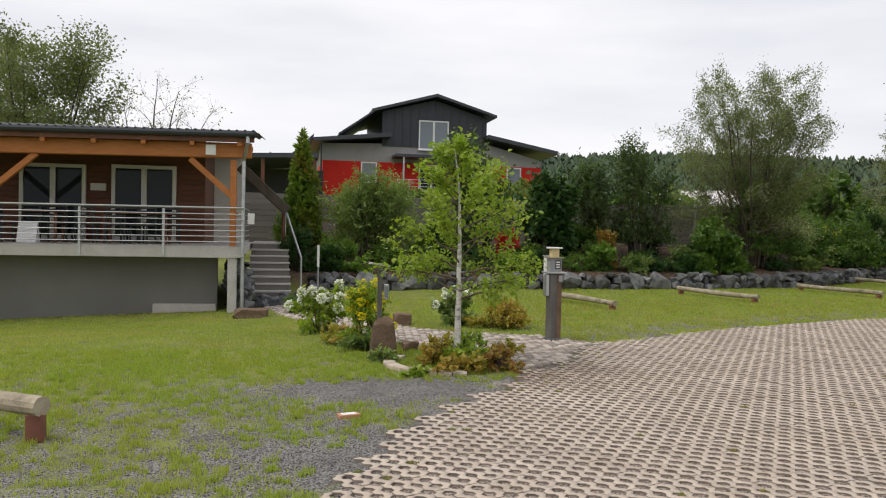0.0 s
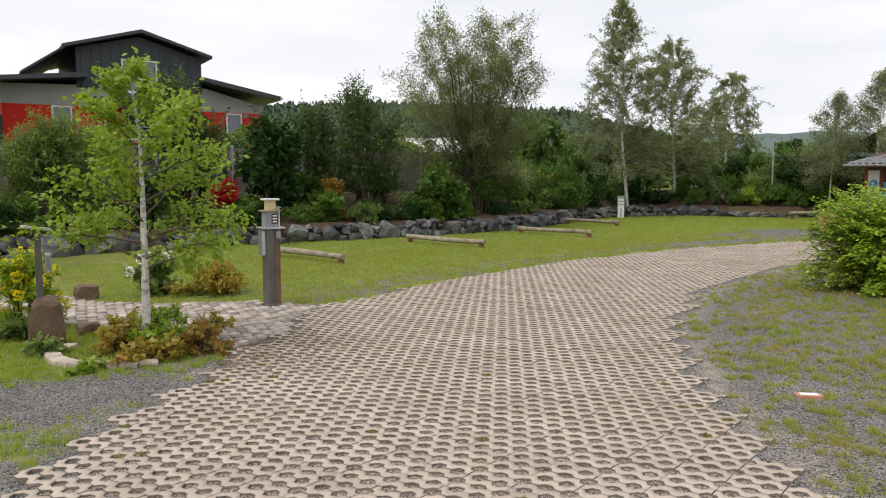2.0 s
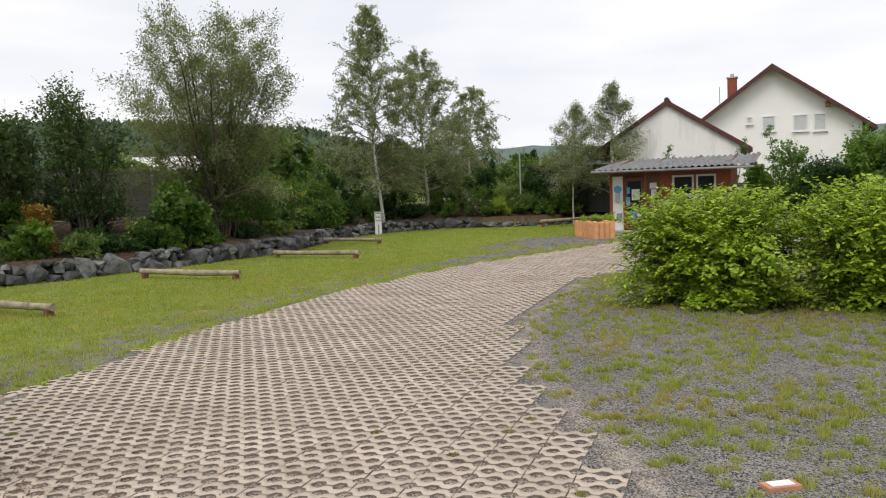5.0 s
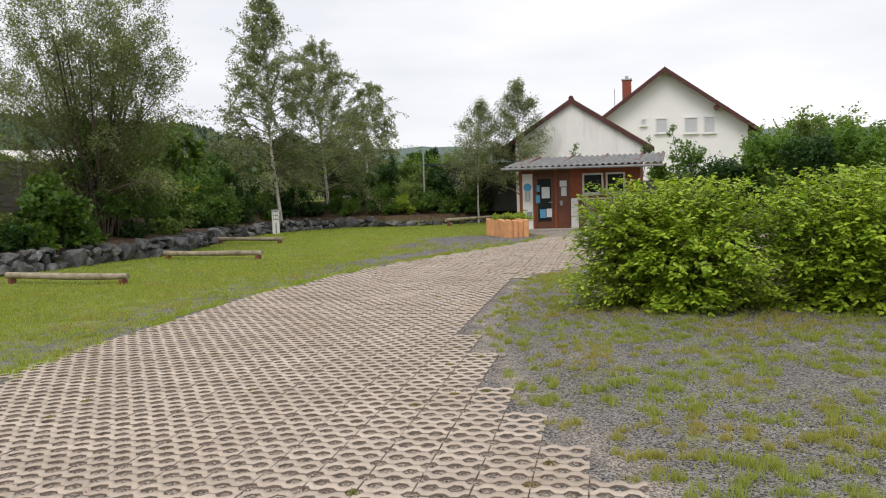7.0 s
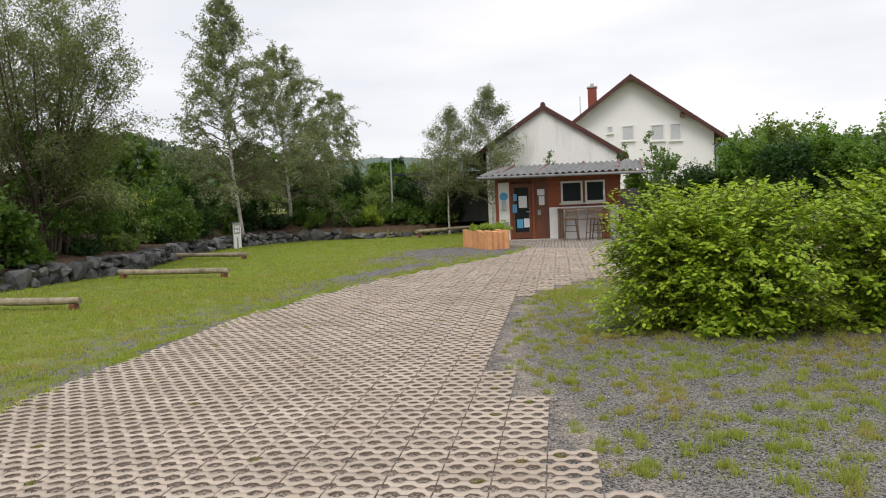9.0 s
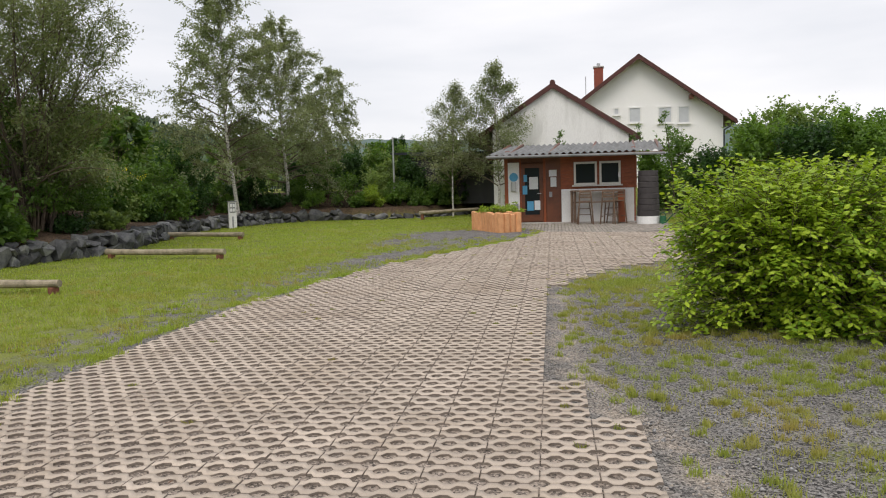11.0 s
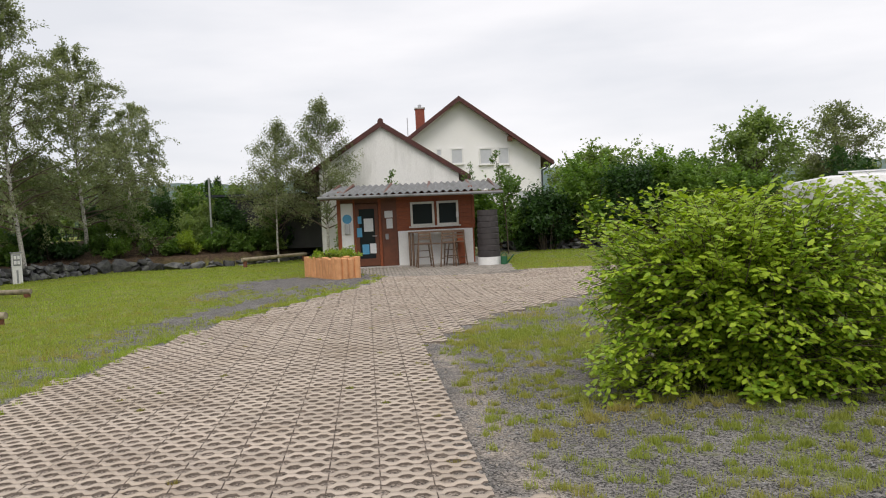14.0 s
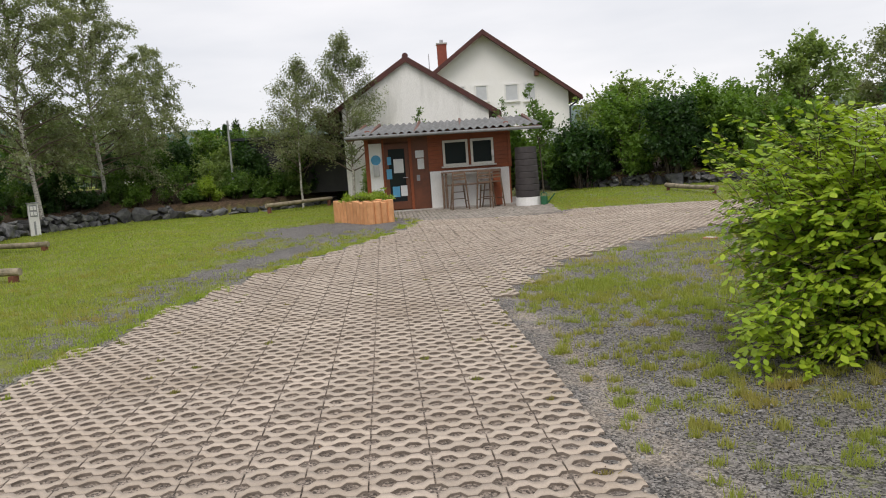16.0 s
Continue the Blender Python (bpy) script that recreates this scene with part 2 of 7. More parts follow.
    leaf_mid=foliage("shrub_leaves", (0.075, 0.15, 0.03), (0.14, 0.235, 0.045), (0.06, 0.12, 0.025), 0.7),
    leaf_fresh=foliage("fresh_shrub_leaves", (0.12, 0.22, 0.04), (0.2, 0.32, 0.06), (0.1, 0.19, 0.035), 0.7),
    leaf_light=foliage("light_shrub_leaves", (0.17, 0.25, 0.08), (0.27, 0.35, 0.125), (0.12, 0.18, 0.05), 0.6),
    leaf_con=foliage("conifer_needles", (0.022, 0.055, 0.022), (0.04, 0.085, 0.03), (0.018, 0.04, 0.018), 1.0),
    leaf_con_light=foliage("thuja_sprays", (0.12, 0.22, 0.04), (0.19, 0.27, 0.045), (0.2, 0.16, 0.035), 1.0),
    blade=foliage("lawn_blades", (0.25, 0.34, 0.05), (0.36, 0.44, 0.08), (0.35, 0.38, 0.07), 0.6, 0.6),
    weedblade=foliage("weed_blades", (0.24, 0.3, 0.055), (0.37, 0.41, 0.1), (0.4, 0.33, 0.12), 0.9, 0.6),
    chip=surface("gravel_chips", (0.42, 0.415, 0.41), (0.13, 0.13, 0.135), 45, 120, 0.85, 0.2),
    grit_chip=surface("pale_grit", (0.5, 0.45, 0.39), (0.3, 0.26, 0.22), 45, 120, 0.85, 0.2),
    moss=foliage("joint_weeds", (0.17, 0.2, 0.05), (0.28, 0.29, 0.08), (0.3, 0.22, 0.1), 0.9, 0.7),
    nearblade=foliage("dry_lawn_blades", (0.24, 0.33, 0.05), (0.37, 0.43, 0.09), (0.41, 0.39, 0.12), 0.5, 0.6),
    leaf_olive=foliage("olive_shrub_leaves", (0.065, 0.105, 0.04), (0.115, 0.165, 0.065), (0.05, 0.09, 0.032), 0.7),
    litter=surface("dry_leaves", (0.2, 0.1, 0.05), (0.11, 0.06, 0.035), 30, 90, 0.85, 0.1),
    drygrass=foliage("dry_plumes", (0.32, 0.25, 0.14), (0.4, 0.33, 0.2), (0.25, 0.2, 0.1), 0.9, 0.7),
)


def ground_material():
    m, n, l, p = node_mat("gravel_and_grass_ground")
    at = n.new("ShaderNodeAttribute")
    at.attribute_name = "lawn"
    so = n.new("ShaderNodeAttribute")
    so.attribute_name = "soil"
    v = n.new("ShaderNodeTexVoronoi")
    g = n.new("ShaderNodeNewGeometry")
    v.inputs["Scale"].default_value = 88
    l.new(g.outputs["Position"], v.inputs["Vector"])
    speck = ramp_node(n, l, v.outputs["Color"], 0.2, 0.8, (0.12, 0.12, 0.125), (2.2, 2.17, 2.12))
    gravel = mix_node(n, l, 0.9, ramp_node(n, l, noise_node(n, l, 1.4, 5), 0.3, 0.7, (0.115, 0.111, 0.107), (0.178, 0.171, 0.165)),
                      speck, "MULTIPLY")
    grass = mix_node(n, l, ramp_node(n, l, noise_node(n, l, 1.1, 6), 0.35, 0.65), (0.16, 0.195, 0.035), (0.24, 0.265, 0.065))
    grass = mix_node(n, l, 0.7, grass, ramp_node(n, l, noise_node(n, l, 75, 5), 0.3, 0.7, (0.35, 0.35, 0.35), (1.5, 1.5, 1.4)), "MULTIPLY")
    soil = mix_node(n, l, ramp_node(n, l, noise_node(n, l, 9, 6), 0.35, 0.65), (0.05, 0.034, 0.022), (0.105, 0.07, 0.045))
    soil = mix_node(n, l, 0.6, soil, speck, "MULTIPLY")
    f = n.new("ShaderNodeMath")
    f.operation = "ADD"
    l.new(at.outputs["Fac"], f.inputs[0])
    h = n.new("ShaderNodeMath")
    h.operation = "MULTIPLY_ADD"
    h.inputs[1].default_value, h.inputs[2].default_value = 1.5, -0.75
    l.new(noise_node(n, l, 3.0, 8, rough=0.75), h.inputs[0])
    l.new(h.outputs[0], f.inputs[1])
    col = mix_node(n, l, ramp_node(n, l, f.outputs[0], 0.42, 0.62), gravel, grass)
    col = mix_node(n, l, so.outputs["Fac"], col, soil)
    fl = n.new("ShaderNodeAttribute")
    fl.attribute_name = "filling"
    filling = mix_node(n, l, 0.75, ramp_node(n, l, noise_node(n, l, 2.2, 5), 0.35, 0.65, (0.18, 0.15, 0.127), (0.28, 0.24, 0.207)), speck, "MULTIPLY")
    col = mix_node(n, l, fl.outputs["Fac"], col, filling)
    gt = n.new("ShaderNodeAttribute")
    gt.attribute_name = "grit"
    gm = n.new("ShaderNodeMath")
    gm.operation = "MULTIPLY"
    l.new(gt.outputs["Fac"], gm.inputs[0])
    l.new(ramp_node(n, l, noise_node(n, l, 3.5, 7, rough=0.75), 0.36, 0.58), gm.inputs[1])
    grit = mix_node(n, l, 0.55, (0.36, 0.31, 0.26), speck, "MULTIPLY")
    col = mix_node(n, l, gm.outputs[0], col, grit)
    l.new(col, p.inputs["Base Color"])
    p.inputs["Roughness"].default_value = 0.92
    p.inputs["Specular IOR Level"].default_value = 0.25
    b = n.new("ShaderNodeBump")
    b.inputs["Strength"].default_value, b.inputs["Distance"].default_value = 0.8, 0.014
    l.new(v.outputs["Distance"], b.inputs["Height"])
    l.new(b.outputs[0], p.inputs["Normal"])
    return m


M["ground"] = ground_material()



# ---- building helpers ----
ORIGIN = {}


def thing(name, at, label, category, group="", kind="", turn=0.0):
    ob = new(name)
    ob.matrix_basis = pose(at[0], at[1], at[2], 0, 0, turn)
    ORIGIN[ob.name] = ob.matrix_basis.inverted()
    return tagged(ob, label, category, group, kind)


def finish(name, bm, material, smooth=False):
    bmesh.ops.recalc_face_normals(bm, faces=bm.faces)
    me = bpy.data.meshes.new(name)
    bm.to_mesh(me)
    bm.free()
    me.materials.append(material)
    if smooth:
        for f in me.polygons:
            f.use_smooth = True
    return me


def part(name, bm, material, parent, label="", local=False, smooth=False):
    """One mesh object under a thing or a part; the bmesh is in world metres unless local."""
    me = finish(name, bm, material, smooth)
    if not local:
        root = parent
        while root.parent:
            root = root.parent
        me.transform(ORIGIN[root.name])
    ob = new(name, me)
    ob.parent = parent
    if label:
        ob["label"] = label
    return ob


def solid(name, bm, material, label, category, group="", kind="", smooth=False):
    return tagged(new(name, finish(name, bm, material, smooth)), label, category, group, kind)


def box(x0, x1, y0, y1, z0, z1, bevel=0.0, bm=None):
    own = bmesh.new()
    bmesh.ops.create_cube(own, size=1.0)
    for v in own.verts:
        v.co = Vector(((x0 + x1) / 2 + v.co.x * (x1 - x0), (y0 + y1) / 2 + v.co.y * (y1 - y0), (z0 + z1) / 2 + v.co.z * (z1 - z0)))
    if bevel:
        bmesh.ops.bevel(own, geom=own.edges[:], offset=bevel, segments=2, affect="EDGES", profile=0.6)
    return joined(own, bm)


def joined(own, bm):
    if bm is None:
        return own
    me = bpy.data.meshes.new("joint")
    own.to_mesh(me)
    own.free()
    bm.from_mesh(me)
    bpy.data.meshes.remove(me)
    return bm


def rod(p0, p1, r0, r1=None, n=10, bm=None):
    own = bmesh.new()
    p0, p1 = Vector(p0), Vector(p1)
    r1 = r0 if r1 is None else r1
    q = (p1 - p0).to_track_quat("Z", "Y").to_matrix()
    rings = []
    for p, r in ((p0, r0), (p1, r1)):
        rings.append([own.verts.new(p + q @ Vector((r * math.cos(a), r * math.sin(a), 0))) for a in (2 * math.pi * i / n for i in range(n))])
    for i in range(n):
        own.faces.new((rings[0][i], rings[0][(i + 1) % n], rings[1][(i + 1) % n], rings[1][i]))
    own.faces.new(rings[0][::-1])
    own.faces.new(rings[1])
    return joined(own, bm)


def beam(p0, p1, w, h, bm=None):
    """A squared timber from p0 to p1."""
    own = bmesh.new()
    p0, p1 = Vector(p0), Vector(p1)
    d = (p1 - p0).normalized()
    side = d.cross(Vector((0, 0, 1)))
    side = side.normalized() if side.length > 1e-4 else Vector((1, 0, 0))
    up = side.cross(d)
    vs = [own.verts.new(p + side * (w / 2 * a) + up * (h / 2 * b)) for p in (p0, p1) for a, b in ((-1, -1), (1, -1), (1, 1), (-1, 1))]
    for f in ((0, 1, 2, 3), (7, 6, 5, 4), (0, 4, 5, 1), (1, 5, 6, 2), (2, 6, 7, 3), (3, 7, 4, 0)):
        own.faces.new([vs[i] for i in f])
    bmesh.ops.bevel(own, geom=own.edges[:], offset=min(w, h) * 0.08, segments=1, affect="EDGES")
    return joined(own, bm)


def prism(outline, lift, bm=None):
    """Extrudes a closed outline of points by the vector lift."""
    own = bmesh.new()
    a = [own.verts.new(p) for p in outline]
    b = [own.verts.new(Vector(p) + Vector(lift)) for p in outline]
    own.faces.new(a)
    own.faces.new(b[::-1])
    for i in range(len(a)):
        j = (i + 1) % len(a)
        own.faces.new((a[j], a[i], b[i], b[j]))
    return joined(own, bm)


def rock_mesh(w, d, h, seed, rough=0.28):
    own = bmesh.new()
    bmesh.ops.create_icosphere(own, subdivisions=2, radius=1.0)
    for v in own.verts:
        c = v.co.copy()
        k = 1 + rough * noise.noise(c * 1.3 + Vector((seed * 3.1, seed * 1.7, seed))) + 0.5 * rough * noise.noise(c * 3.0 + Vector((seed, 0, seed * 2)))
        c = Vector((max(-0.62, min(0.62, c.x)), max(-0.62, min(0.62, c.y)), max(-0.62, min(0.62, c.z)))) * k
        v.co = Vector((c.x * w * 0.8, c.y * d * 0.8, c.z * h * 0.8))
    return own


def raw_mesh(name, verts, faces, material, smooth=False):
    """A mesh straight from arrays; all faces have the same number of corners."""
    me = bpy.data.meshes.new(name)
    k = faces.shape[1]
    me.vertices.add(len(verts))
    me.vertices.foreach_set("co", np.ascontiguousarray(verts, dtype=np.float32).ravel())
    me.loops.add(faces.size)
    me.loops.foreach_set("vertex_index", np.ascontiguousarray(faces, dtype=np.int32).ravel())
    me.polygons.add(len(faces))
    me.polygons.foreach_set("loop_start", np.arange(0, faces.size, k, dtype=np.int32))
    me.update(calc_edges=True)
    me.materials.append(material)
    if smooth:
        me.polygons.foreach_set("use_smooth", np.ones(len(faces), dtype=bool))
    return me


# ---- plan ----
PAVED = [(-5, -6), (-3.2, -1), (-1.14, 4.3), (-0.77, 5.16), (-0.13, 6.42), (0.31, 6.97), (0.95, 7.46), (1.55, 8.55), (2.31, 9.15), (3.0, 10.45), (3.48, 10.78),
         (5.38, 11.83), (6.6, 12.33), (8.28, 13.1), (10.3, 13.75), (11.45, 14.02), (13.6, 14.42), (15.6, 14.62), (18.4, 14.6), (21.1, 14.5), (24.2, 14.9),
         (24.3, 12.2), (25.6, 11.3), (25.95, 9.3), (26.0, 7.4), (26.0, 2.0), (24.2, 2.4), (20.3, 7.85), (18.5, 9.15), (16.1, 10.22), (14.7, 10.45), (13.4, 10.52), (12.8, 10.4),
         (11.8, 10.0), (10.95, 9.65), (9.96, 9.33), (8.95, 8.95), (8.15, 8.4), (7.4, 7.75), (6.7, 7.4), (6.0, 6.7), (5.34, 5.97), (4.56, 5.14), (3.9, 4.24), (3.43, 3.49), (2.5, 2.0), (1.3, -1), (0.5, -6)]
PATHWAY = [(3.45, 10.75), (3.0, 10.45), (2.31, 9.15), (1.6, 8.7), (1.5, 9.6), (0.9, 10.3), (0.25, 11.2), (-0.35, 12.6), (-0.9, 14.4), (-1.4, 16.5), (-1.9, 19.2), (-0.9, 19.2), (-0.2, 16.6), (0.3, 14.3), (0.8, 12.9), (1.7, 12.1), (2.82, 11.75)]
WALL = [(-0.6, 20.3), (2.6, 21.4), (5.4, 21.8), (11.3, 22.2), (16.5, 23.2), (18.8, 24.7), (22.2, 27.2), (26.3, 28.8), (29.2, 28.5), (31.0, 26.9), (31.1, 25.4), (32.4, 23.8), (36.0, 22.6), (39.5, 22.0)]
WALL_EAST = [(37.6, 14.2), (36.6, 10.6), (35.2, 6.6), (33.6, 2.0), (32.0, -4.0)]


def inside(poly, x, y):
    x, y = np.asarray(x, float), np.asarray(y, float)
    r = np.zeros(x.shape, bool)
    for (ax, ay), (bx, by) in zip(poly, poly[1:] + poly[:1]):
        if ay != by:
            r ^= ((ay > y) != (by > y)) & (x < (bx - ax) * (y - ay) / (by - ay) + ax)
    return r


def line_distance(line, x, y, closed=False):
    """Distance to a polyline, and the side of its nearest stretch (positive: left of it)."""
    x, y = np.asarray(x, float), np.asarray(y, float)
    best, side = np.full(x.shape, 1e9), np.zeros(x.shape)
    pts = line + line[:1] if closed else line
    for (ax, ay), (bx, by) in zip(pts, pts[1:]):
        dx, dy = bx - ax, by - ay
        t = np.clip(((x - ax) * dx + (y - ay) * dy) / (dx * dx + dy * dy), 0, 1)
        d = np.hypot(x - ax - t * dx, y - ay - t * dy)
        s = np.sign(dx * (y - ay) - dy * (x - ax))
        near = d < best
        best, side = np.where(near, d, best), np.where(near, s, side)
    return best, side


def ease(v, a, b):
    t = np.clip((np.asarray(v, float) - a) / (b - a), 0, 1)
    return t * t * (3 - 2 * t)


def ground_z(x, y):
    x, y = np.asarray(x, float), np.asarray(y, float)
    z = -0.02 - ease(y, 10, 17.4) * ease(-x, -0.8, 2.2) * (0.24 + 0.045 * np.clip(-2.5 - x, 0, 5)) * (1 - ease(y, 19, 21))
    d, s = line_distance(WALL, x, y)
    out = np.where(s > 0, d, 0) * (y > 14) * ease(x, -2.6, -1.2)
    z = z + 0.5 * ease(out, 0.05, 0.5) + 0.75 * ease(out, 0.6, 4.0)
    d, s = line_distance(WALL_EAST, x, y)
    out = np.where(s > 0, d, 0) * (x > 25) * (y < 15)
    z = z + 0.45 * ease(out, 0.1, 0.5) + 0.5 * ease(out, 0.6, 4.0)
    return z


def gz(x, y):
    return float(ground_z(np.array([x]), np.array([y]))[0])


def lawn_amount(x, y):
    """0 bare gravel to 1 closed lawn."""
    d, _ = line_distance(PAVED, x, y, True)
    north = (y - 0.32 * x > 7.5)
    near_edge = 0.57 - 0.07 * ease(x, 11, 16)
    a = np.where(north, near_edge - 0.06 + 0.46 * ease(d, 0.5, 3.0), 0.42 + 0.14 * ease(d, 0.15, 0.9))
    a = np.where(x < 1.2, 0.44 + 0.26 * ease(y, 5.5, 10.5), a)
    for px, py, rx, ry, k in ((-0.2, 7.6, 1.3, 0.55, 0.75), (21.5, 17.4, 3.6, 1.1, 0.6), (17.5, 15.6, 2.6, 0.3, 0.42), (23.6, 17.0, 1.8, 2.6, 0.55), (-0.9, 5.4, 0.8, 0.7, 0.3), (2.9, 13.2, 1.2, 0.8, 0.35)):
        a = a - k * np.exp(-((x - px) / rx) ** 2 - ((y - py) / ry) ** 2)
    a = np.where((d < 0.12) & (x > 0.6), a - 0.12, a)
    a = np.where((np.hypot(x, y - 10) > 45) | (x < -9) | (y < -4), 1.0, a)
    return np.clip(a, 0, 1)


# ---- ground ----
def axis(lo, hi, step, far):
    mid = list(np.arange(lo, hi + step / 2, step))
    out, s = [], step
    while not out or out[-1] < far:
        s *= 1.45
        out.append((out[-1] if out else 0) + s)
    return np.array([lo - v for v in out[::-1]] + mid + [hi + v for v in out])


gx, gy = axis(-10, 44, 0.25, 2600), axis(-5, 34, 0.25, 2600)
GX, GY = np.meshgrid(gx, gy, indexing="ij")
GZ = ground_z(GX, GY) + 0.008 * np.sin(GX * 2.3 + 1.1 * GY) * np.cos(GY * 1.9) * (~inside(PAVED, GX, GY))
GZ = np.where(inside(PAVED, GX, GY), -0.005, GZ)
ii = np.arange(GX.size).reshape(GX.shape)
quads = np.stack([ii[:-1, :-1], ii[1:, :-1], ii[1:, 1:], ii[:-1, 1:]], -1).reshape(-1, 4)
me = raw_mesh("ground", np.stack([GX, GY, GZ], -1).reshape(-1, 3), quads, M["ground"], True)
la = me.attributes.new("lawn", "FLOAT", "POINT")
paved_mask = inside(PAVED, GX, GY) & (line_distance(PAVED, GX, GY, True)[0] > 0.22)
LA = lawn_amount(GX, GY)
LA = np.where((GX > 1.2) & (GY - 0.32 * GX < 7.5) & (GX < 26), LA - 0.2, LA)
LA = np.where(paved_mask, 0.05, LA)
la.data.foreach_set("value", LA.ravel().astype(np.float32))
dw, sw = line_distance(WALL, GX, GY)
de, se = line_distance(WALL_EAST, GX, GY)
SO = np.clip(np.where((sw > 0) & (GY > 14) & (dw < 7) & (GX > -2.4), ease(dw, 0.0, 0.3), 0) + np.where((se > 0) & (GX > 25) & (GY < 15) & (de < 6), ease(de, 0.0, 0.3), 0), 0, 1)
SO = np.maximum(SO, np.exp(-((GX - 0.95) / 0.75) ** 4 - ((GY - 9.15) / 0.6) ** 4))
SO = np.maximum(SO, 0.75 * np.exp(-((GX - 12.1) / 1.1) ** 4 - ((GY - 6.1) / 2.4) ** 4))
so = me.attributes.new("soil", "FLOAT", "POINT")
so.data.foreach_set("value", SO.ravel().astype(np.float32))
GR = np.where(inside(PAVED, GX, GY) | (GX < 0.8), 0, 1) * np.exp(-(line_distance(PAVED, GX, GY, True)[0] / 0.2) ** 2) * (GY - 0.32 * GX < 7.5)
fi = me.attributes.new("filling", "FLOAT", "POINT")
fi.data.foreach_set("value", paved_mask.ravel().astype(np.float32))
gr = me.attributes.new("grit", "FLOAT", "POINT")
gr.data.foreach_set("value", GR.ravel().astype(np.float32))
ground = tagged(new("ground", me), "grey gravel ground overgrown with patchy green grass", "ground", kind="structure")


# ---- red house ----
def window(parent, x0, x1, y0, y1, z0, z1, facing, frame_mat, pane_mat, sashes=1, depth=0.09, sill=True, fw=0.09):
    """A framed window lying on a wall; facing: 'y' looks along -y, 'x' along -x."""
    w = new("window")
    w.parent = parent
    fr, panes = bmesh.new(), []

    def bx(a0, a1, b0, b1, c0, c1, bm=None):
        return box(a0, a1, b0, b1, c0, c1, 0.006, bm) if facing == "y" else box(b0, b1, a0, a1, c0, c1, 0.006, bm)
    u0, u1, d0 = (x0, x1, y0) if facing == "y" else (y0, y1, x0)
    bx(u0, u1, d0 - depth, d0 + 0.03, z0, z0 + fw, fr)
    bx(u0, u1, d0 - depth, d0 + 0.03, z1 - fw, z1, fr)
    n = sashes + 1
    for i in range(n):
        c = u0 + (u1 - u0) * i / sashes
        k0 = c if i == 0 else (c - fw if i == n - 1 else c - fw * 0.7)
        k1 = c + fw if i == 0 else (c if i == n - 1 else c + fw * 0.7)
        bx(k0, k1, d0 - depth + 0.003, d0 + 0.027, z0 + fw * 0.9, z1 - fw * 0.9, fr)
    part("frame", fr, frame_mat, w)
    for i in range(sashes):
        a, b = u0 + (u1 - u0) * i / sashes + fw * 0.6, u0 + (u1 - u0) * (i + 1) / sashes - fw * 0.6
        part("pane", bx(a, b, d0 - depth * 0.45, d0 - depth * 0.3, z0 + fw * 0.6, z1 - fw * 0.6), pane_mat, w)
    if sill:
        part("sill", bx(u0 - 0.06, u1 + 0.06, d0 - depth - 0.07, d0 + 0.02, z0 - 0.05, z0 - 0.002), frame_mat, w)
    return w


